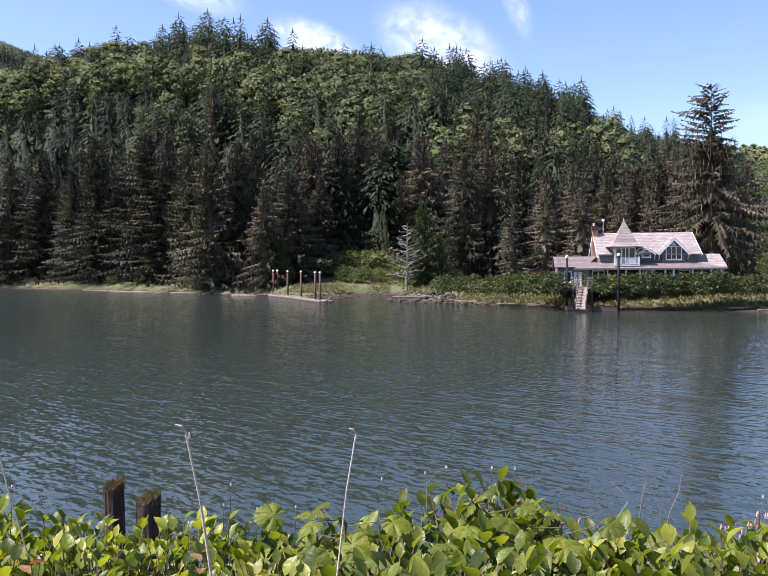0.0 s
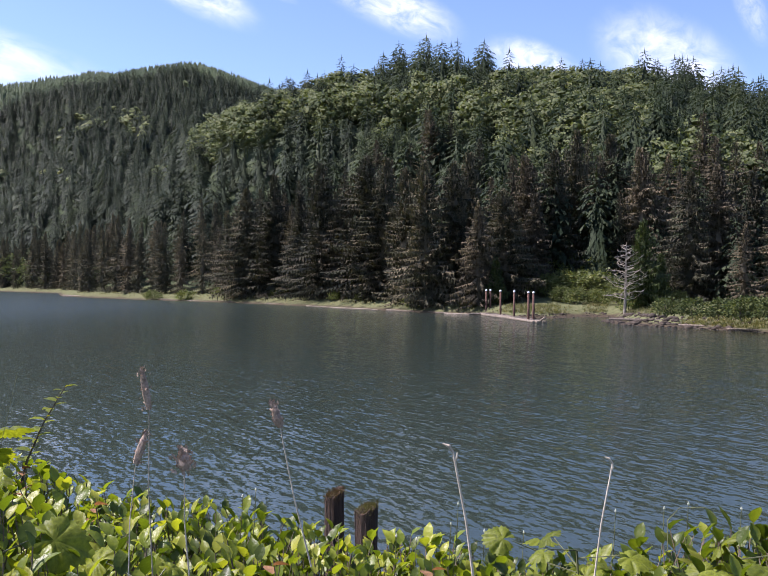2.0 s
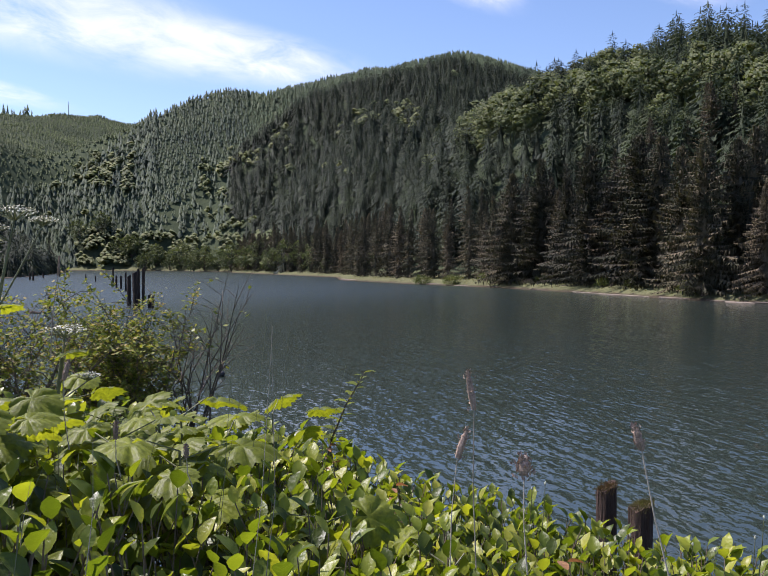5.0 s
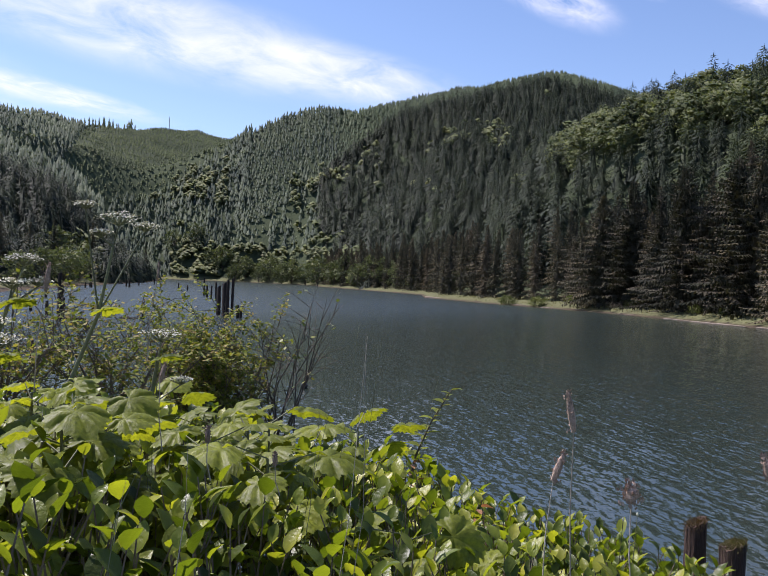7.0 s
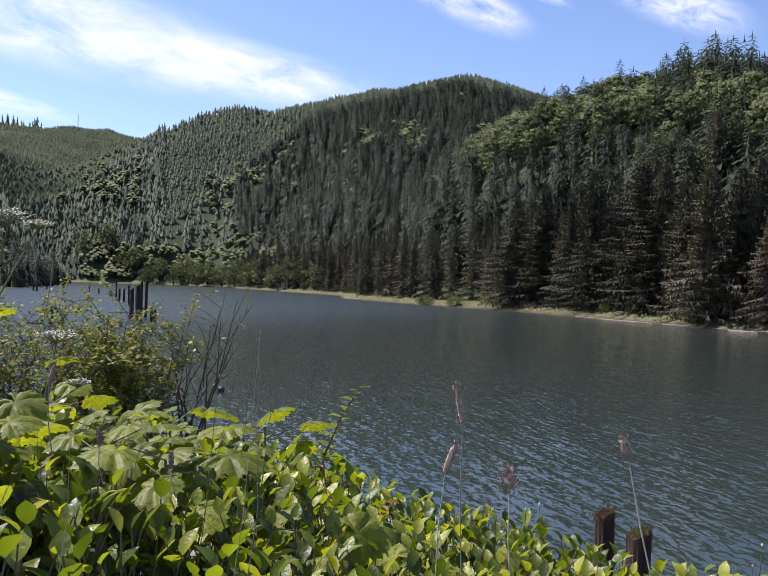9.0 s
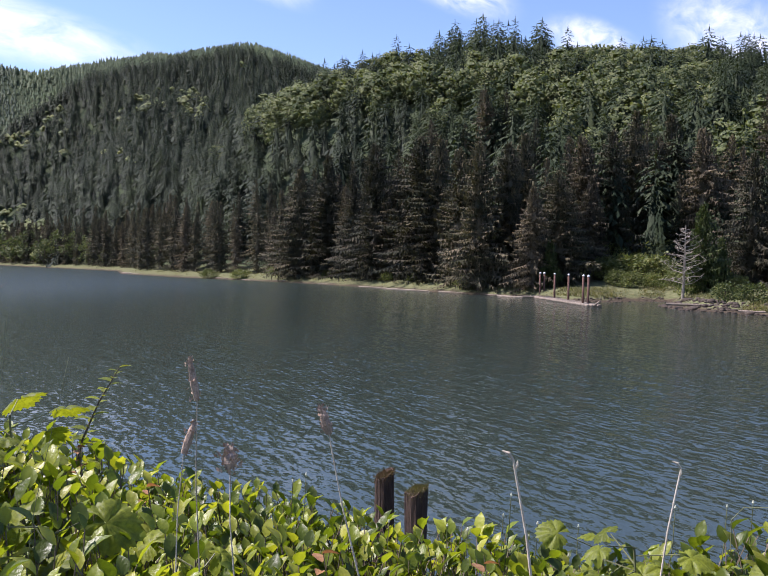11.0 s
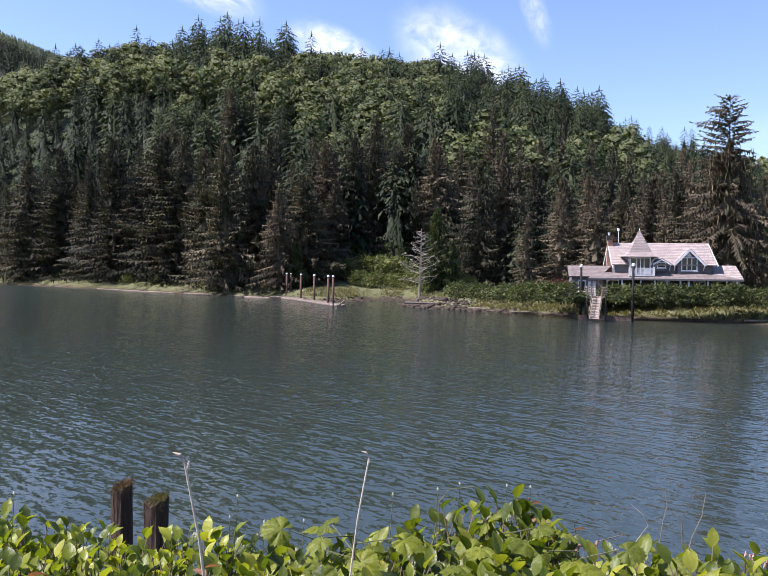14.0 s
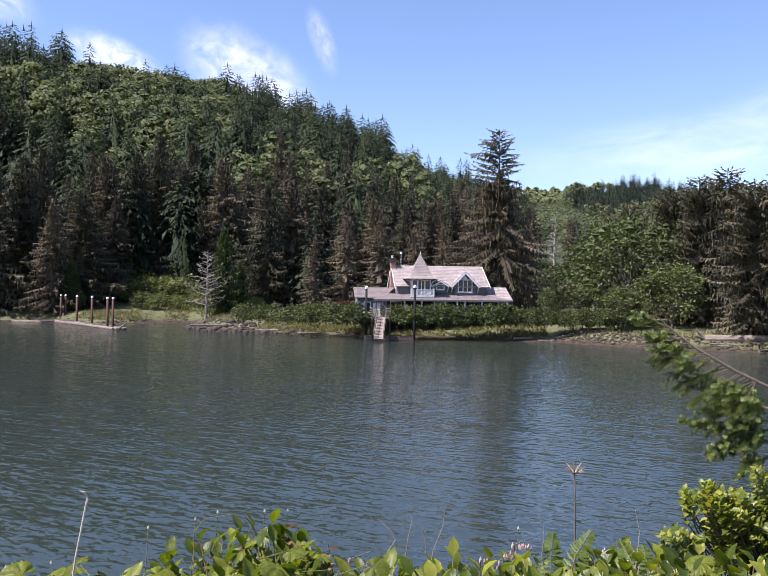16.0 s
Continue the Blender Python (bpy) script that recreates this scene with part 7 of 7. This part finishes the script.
twig_shrub("twiggy_shrub", "thin shrub with scattered leaves behind the parsnip", base, 0.8, 0.95, 24, 18, 0.028, M_OCEAN, 8, (0, 0), 0.3)
base = sight(65.0, -11.5, 4.4)
twig_shrub("twiggy_shrub", "thin shrub with scattered leaves behind the parsnip", base, 0.7, 0.85, 22, 18, 0.028, M_OCEAN, 12, (0, 0), 0.3)

stand(*DOWNSTREAM)
# ---- huckleberry, ferns and a spruce bough beside the path ----
def huckleberry(a, up, wide, tall, d, sprigs, seed):
    """Upright sprigs set all round with small blunt leaves; the middle of the clump and its half width and height in degrees."""
    r = random.Random(seed)
    root = sight(a - 1.5, -20.5, d + 0.05)
    ob = thing("huckleberry_shrub", "huckleberry shrub dense with small glossy leaves", "shrub", root, "huckleberries beside the path")
    wood, rows = Geo(), []
    for _ in range(sprigs):
        t, s = r.uniform(0, 6.28), math.sqrt(r.random())
        tip = sight(a + wide * s * math.cos(t), up + tall * s * math.sin(t), d + r.uniform(-0.16, 0.16)) - root
        grow = (Vector((-0.5, 0.1, 0.8)) + Vector((r.uniform(-0.6, 0.6), r.uniform(-0.6, 0.6), r.uniform(-0.3, 0.3)))).normalized()
        low = tip - grow * r.uniform(0.06, 0.1)
        wood.tube([Vector((r.uniform(-0.03, 0.03), r.uniform(-0.03, 0.03), 0)), low * 0.55 + Vector((0.03, 0, 0)), low, tip], [0.004, 0.003, 0.002, 0.001], 4, False)
        turn = r.uniform(0, 6.28)
        side, other = grow.orthogonal().normalized(), grow.cross(grow.orthogonal()).normalized()
        for k in range(15):
            turn += 2.4
            out = side * math.cos(turn) + other * math.sin(turn)
            lift = 0.3 + 0.7 * k / 14 + r.uniform(-0.2, 0.2)
            rows.append((6 + r.randrange(6), leaf_pose(low.lerp(tip, k / 14), out + grow * lift, grow - out * 0.5 + Vector((0, 0, 0.5)), r.uniform(0.02, 0.03))))
    tagged(part("branchwork", wood, M_TWIG, ob), kind="stuff")
    v, t = many(salal_templates, rows)
    tagged(part("foliage", tri_mesh("foliage", v, t, M_HUCKLE), M_HUCKLE, ob), kind="stuff")


for k, (a, up, wide, tall, d, sprigs) in enumerate(((-36.2, -13.1, 2.0, 0.8, 2.6, 44), (-37.4, -14.7, 2.1, 1.0, 2.6, 56), (-39.2, -11.9, 0.9, 1.5, 2.7, 34), (-33.9, -15.6, 1.1, 0.4, 2.5, 14), (-40.5, -14.0, 1.6, 2.0, 2.7, 50))):
    huckleberry(a, up, wide, tall, d, sprigs, 31 + k)


def fern(base, tip, seed):
    r = random.Random(seed)
    ob = thing("fern", "green fern frond with narrow leaflets", "fern", base, "ferns on the near bank")
    top = tip - base
    mid = top * 0.55 + Vector((0, 0, 0.05))
    part("stem", Geo().tube([(0, 0, 0), mid, top], [0.003, 0.002, 0.001], 4), M_STEM, ob)
    g = Geo()
    for k in range(19):
        s = 0.2 + 0.8 * k / 19
        p = (mid * (s / 0.55)) if s < 0.55 else mid.lerp(top, (s - 0.55) / 0.45)
        along_stem = (top - mid).normalized()
        across = along_stem.cross(Vector((r.uniform(-0.2, 0.2), -0.6, 0.8))).normalized()
        for w in (-1, 1):
            d = (across * w + along_stem * 0.55 + Vector((0, 0, r.uniform(-0.25, 0.1)))).normalized()
            g.spray(p, d, along_stem, (0.06 * (1.08 - s) + 0.008) * r.uniform(0.85, 1.1), 0.012, 0.15)
    part("frond", g, M_FERN, ob)


for k, (a, up, a2, up2) in enumerate(((-23.6, -20.5, -22.3, -17.6), (-25.6, -20, -25.8, -16.2), (-27.6, -20, -28.4, -15.9), (-30.6, -20, -30.2, -16.3), (-32.4, -19.5, -31.7, -16.5), (-24.2, -21.5, -23.2, -18.6), (-29.2, -20.5, -27.4, -17.3))):
    fern(sight(a + 1.5 * (k % 3 - 1), up - 2, 2.2), sight(a2, up2, 2.3), k)

pine = thing("roadside_spruce", "spruce beside the path with a sunlit bough over the water", "tree", (3.1, 1.7, 4.4))
pine_at = Vector((3.1, 1.7, 4.4))
part("trunk", Geo().tube([(0, 0, -0.4), (0.02, 0, 2.2), (0, 0.05, 4.5), (0, 0, 7.5)], [0.13, 0.1, 0.07, 0.01], 9), M_BARK, pine, smooth=True)


def furred(needles, p, q, r, long, count):
    """A shoot from p to q like a bottle brush."""
    run = (q - p).normalized()
    side, other = run.orthogonal().normalized(), run.cross(run.orthogonal()).normalized()
    for k in range(count):
        s, t = (k + 0.5) / count, 2.4 * k + r.uniform(-0.4, 0.4)
        e = (run * 0.4 + side * math.cos(t) + other * math.sin(t)).normalized()
        needles.spray(p.lerp(q, s), e, run.cross(e).normalized(), long * r.uniform(0.8, 1.15), 0.0026)


def bough(points, radii, fringe, seed, bare=0.0):
    """A limb of the spruce beside the path: twigs reach from it to the fringe, set with furred shoots; bare: the part of each twig that has none."""
    r = random.Random(seed)
    pts = [Vector(p) - pine_at for p in points]
    limb = part("bough", Geo().tube(pts, radii, 6), M_TWIG, pine)
    wood, needles = Geo(), Geo()
    for start_at, end_at in fringe:
        p, tip = start_at - pine_at, end_at - pine_at
        mid = p.lerp(tip, 0.5) + Vector((r.uniform(-0.01, 0.01), r.uniform(-0.02, 0.02), r.uniform(0.0, 0.018)))
        wood.tube([p, mid, tip], [0.0018, 0.0014, 0.0008], 4, False)
        length = (tip - p).length
        shoots = max(3, int(length / 0.012))
        clear = bare * r.uniform(0.3, 1.2)
        for k in range(shoots):
            s = clear + (1 - clear) * (k + r.random()) / shoots
            q = p.lerp(mid, s * 2) if s < 0.5 else mid.lerp(tip, s * 2 - 1)
            d = ((tip - p).normalized() * 0.9 + Vector((r.uniform(-0.8, 0.5), r.uniform(-0.8, 0.8), r.uniform(-0.7, 0.6)))).normalized()
            end = q + d * r.uniform(0.022, 0.036)
            wood.tube([q, end], [0.0011, 0.0007], 3, False)
            furred(needles, q, end, r, 0.0105, 60)
        furred(needles, mid.lerp(tip, 0.4), tip + (tip - mid).normalized() * 0.015, r, 0.0115, 60)
    tagged(part("twigwork", wood, M_TWIG, limb), kind="stuff")
    tagged(part("needles", needles, M_NEEDLE, limb), kind="stuff")


def between(line, s):
    """The pair of angles at the share s of a line."""
    s *= len(line) - 1
    k = min(int(s), len(line) - 2)
    return [line[k][j] + (line[k + 1][j] - line[k][j]) * (s - k) for j in (0, 1)]


r7 = random.Random(77)
d = 2.9
LIMB = [(-39.1, -5.9), (-37.3, -5.05), (-35.6, -4.1), (-34.6, -3.5), (-33.5, -2.6), (-32.6, -1.8), (-31.2, -1.35)]
FROM = [(-31.6, -1.45), (-32.6, -1.8), (-33.5, -2.65), (-34.0, -3.05), (-34.6, -3.5), (-35.3, -3.9), (-36.0, -4.4), (-37.0, -4.9), (-37.8, -5.3), (-38.5, -5.65)]
HANG = [(-30.5, -1.25), (-31.5, -2.4), (-32.2, -3.4), (-32.25, -4.25), (-32.5, -5.05), (-33.5, -6.0), (-34.3, -7.1), (-35.5, -7.8), (-36.5, -7.4), (-37.5, -8.2)]
fringe = []
for k in range(34):
    s = (k + r7.uniform(0.1, 0.9)) / 34
    deep = r7.uniform(-0.1, 0.1)
    (a0, up0), (a1, up1) = between(FROM, min(1.0, s + 0.15)), between(HANG, s)
    share = 1.0 if k % 2 else r7.uniform(0.5, 0.85)
    fringe.append((sight(a0, up0, d), sight(a0 + (a1 - a0) * share, up0 + (up1 - up0) * share, d + deep)))
bough([pine_at + Vector((-0.05, 0, 1.25))] + [sight(a, up, d) for a, up in LIMB], [0.01, 0.0058, 0.0048, 0.004, 0.0034, 0.0026, 0.0018, 0.001], fringe, 2, 0.42)
for height, line, twigs, drop, seed in ((1.1, [(-41, -7.4), (-39.1, -7.3), (-38.2, -7.0), (-36.6, -7.4)], 16, 1.0, 3), (1.0, [(-41, -7.9), (-39.1, -8.1), (-37.3, -8.25), (-34.8, -8.6)], 20, 0.8, 4), (0.8, [(-41, -9.0), (-39.2, -9.35), (-37.6, -9.9), (-36.0, -10.2)], 16, 0.7, 5), (0.9, [(-41, -8.3), (-39.2, -8.65), (-37.1, -9.1)], 14, 0.8, 6), (0.7, [(-41, -10.0), (-39.2, -10.35), (-38.1, -10.9)], 10, 0.7, 7)):
    fringe = []
    for k in range(twigs):
        a0, up0 = between(line[1:], (k + r7.random()) / twigs)
        deep = r7.uniform(-0.08, 0.08)
        fringe.append((sight(a0, up0, d), sight(a0 + r7.uniform(0.3, 1.0), up0 - r7.uniform(-0.35, 1.0) * drop, d + deep)))
    fringe.append((sight(*between(line[1:], 0.8), d), sight(*line[-1], d)))
    bough([pine_at + Vector((-0.05, 0, height))] + [sight(a, up, d) for a, up in line], [0.01, 0.006] + [0.004 - 0.001 * k for k in range(len(line) - 1)], fringe, seed)


# ---- old pilings ----
def old_piling(x, y, top, r, lean, seed, moss=False, tuft_mat=None, label="old rotten black piling standing in the river"):
    q = random.Random(seed)
    ob = thing("old_piling", label, "piling", (x, y, 0), "old pilings")
    g = Geo()
    n, rings_n = 14, 9
    for k in range(rings_n):
        z = -1.5 + (top + 1.5) * k / (rings_n - 1)
        for j in range(n):
            t = 6.283 * j / n
            groove = 1 + 0.09 * math.sin(5 * t + seed + 0.3 * z) + 0.06 * math.sin(11 * t + 2 * seed) + 0.05 * math.sin(3.1 * z + seed) + q.uniform(-0.06, 0.06)
            wane = 1 if k < rings_n - 2 else (0.96 if k == rings_n - 2 else 0.86 + 0.08 * math.sin(2 * t))
            g.v.append((math.cos(t) * r * groove * wane + lean[0] * z, math.sin(t) * r * groove * wane + lean[1] * z, z + ((q.uniform(-0.5, 0.1) + 0.38 * math.cos(t - 0.6)) * r if k == rings_n - 1 else 0)))
    for k in range(rings_n - 1):
        for j in range(n):
            a0, a1 = k * n + j, k * n + (j + 1) % n
            g.f.append((a0, a1, a1 + n, a0 + n))
    g.f.append(tuple((rings_n - 1) * n + j for j in range(n)))
    part("shaft", g, M_PILE_NEAR if moss else M_PILE, ob)
    if moss:
        h = Geo()
        for _ in range(800):
            t, s = q.uniform(0, 6.28), math.sqrt(q.random()) * r * 1.02
            clump = 0.5 + 0.5 * math.sin(3 * t + seed) * math.sin(9 * s / r + seed)
            p = Vector((math.cos(t) * s + lean[0] * top, math.sin(t) * s + lean[1] * top, top + 0.38 * r * math.cos(t - 0.6) * (s / r) - 0.2 * r - q.random() ** 2 * 0.9 * r * (s / r) ** 4))
            d = Vector((q.uniform(-0.8, 0.8), q.uniform(-0.8, 0.8), q.uniform(0.3, 1.4))).normalized()
            h.spray(p, d, d.orthogonal().normalized(), q.uniform(0.02, 0.05) * (0.5 + 1.2 * clump), 0.005)
        tagged(part("moss", h, tuft_mat, ob, "tuft of dry brown moss and grass"), kind="stuff")


old_piling(-3.14, 9.18, 3.78, 0.125, (0.01, 0.0), 1, True, M_MOSS, "rotten black piling with a mossy tuft on top")
old_piling(-2.60, 8.77, 3.76, 0.135, (0.004, 0.0), 2, True, M_TUFT, "rotten black piling with a mossy tuft on top")
PILES = [(50.0, 133, 5.7, 0.22, 0.03), (50.3, 122, 5.6, 0.2, 0.0), (50.5, 125, 5.0, 0.36, -0.02), (50.9, 128, 4.5, 0.3, 0.0), (51.9, 237, 5.2, 0.22, 0), (51.7, 222, 3.1, 0.25, 0), (51.4, 214, 3.2, 0.24, 0), (51.1, 196, 4.3, 0.2, 0), (49.6, 121, 1.9, 0.22, 0), (49.4, 120, 1.8, 0.2, 0.05), (55.9, 113, 2.2, 0.19, 0.02), (62.9, 129, 1.6, 0.23, 0), (61.2, 109, 5.8, 0.22, 0), (61.0, 109, 2.6, 0.26, 0.06), (61.1, 108, 4.2, 0.34, 0), (61.9, 118, 1.9, 0.24, -0.1), (59.1, 126, 1.1, 0.16, 0),
         (62.0, 188, 2.1, 0.22, 0), (59.6, 296, 1.8, 0.24, 0), (59.3, 309, 1.7, 0.25, 0), (59.2, 310, 1.7, 0.25, 0), (57.0, 344, 2.7, 0.33, 0), (56.8, 332, 3.1, 0.33, 0), (62.8, 57, 1.6, 0.12, 0.02), (56.2, 380, 2.4, 0.3, 0), (55.2, 420, 2.6, 0.3, 0), (53.6, 330, 2.2, 0.22, 0), (53.0, 300, 2.0, 0.22, 0)]
for k, (a, d, top, r, lean) in enumerate(PILES):
    p = spot(a, d)
    old_piling(p.x, p.y, top, r, (lean, 0), 10 + k)
for a, d, turn, length in ((60.4, 110, 20, 3.2), (56.9, 112, 10, 2.6), (60.0, 108, 60, 2.0)):
    p = spot(a, d)
    g = Geo().tube([(-length / 2, 0, 0), (0, 0.05, 0.06), (length / 2, 0, 0)], [0.16, 0.2, 0.12], 8)
    thing("floating_log", "dark waterlogged log adrift by the pilings", "log", pose(p.x, p.y, 0.05, 0, 0, turn), "floating logs", geo=g, material=M_PILE)
p = spot(44.9, 46.5)
buoy = thing("mooring_buoy", "small black buoy floating on the river", "buoy", (p.x, p.y, 0))
g = Geo().tube([(-0.22, 0, 0.12), (-0.12, 0, 0.12), (0.1, 0, 0.13), (0.2, 0, 0.12)], [0.05, 0.17, 0.17, 0.06], 10)
part("body", g, M_BLACK, buoy, smooth=True)
part("ring", Geo().tube([(0.2, 0, 0.12), (0.26, 0, 0.2), (0.32, 0, 0.12)], [0.02, 0.02, 0.02], 6), M_BLACK, buoy)
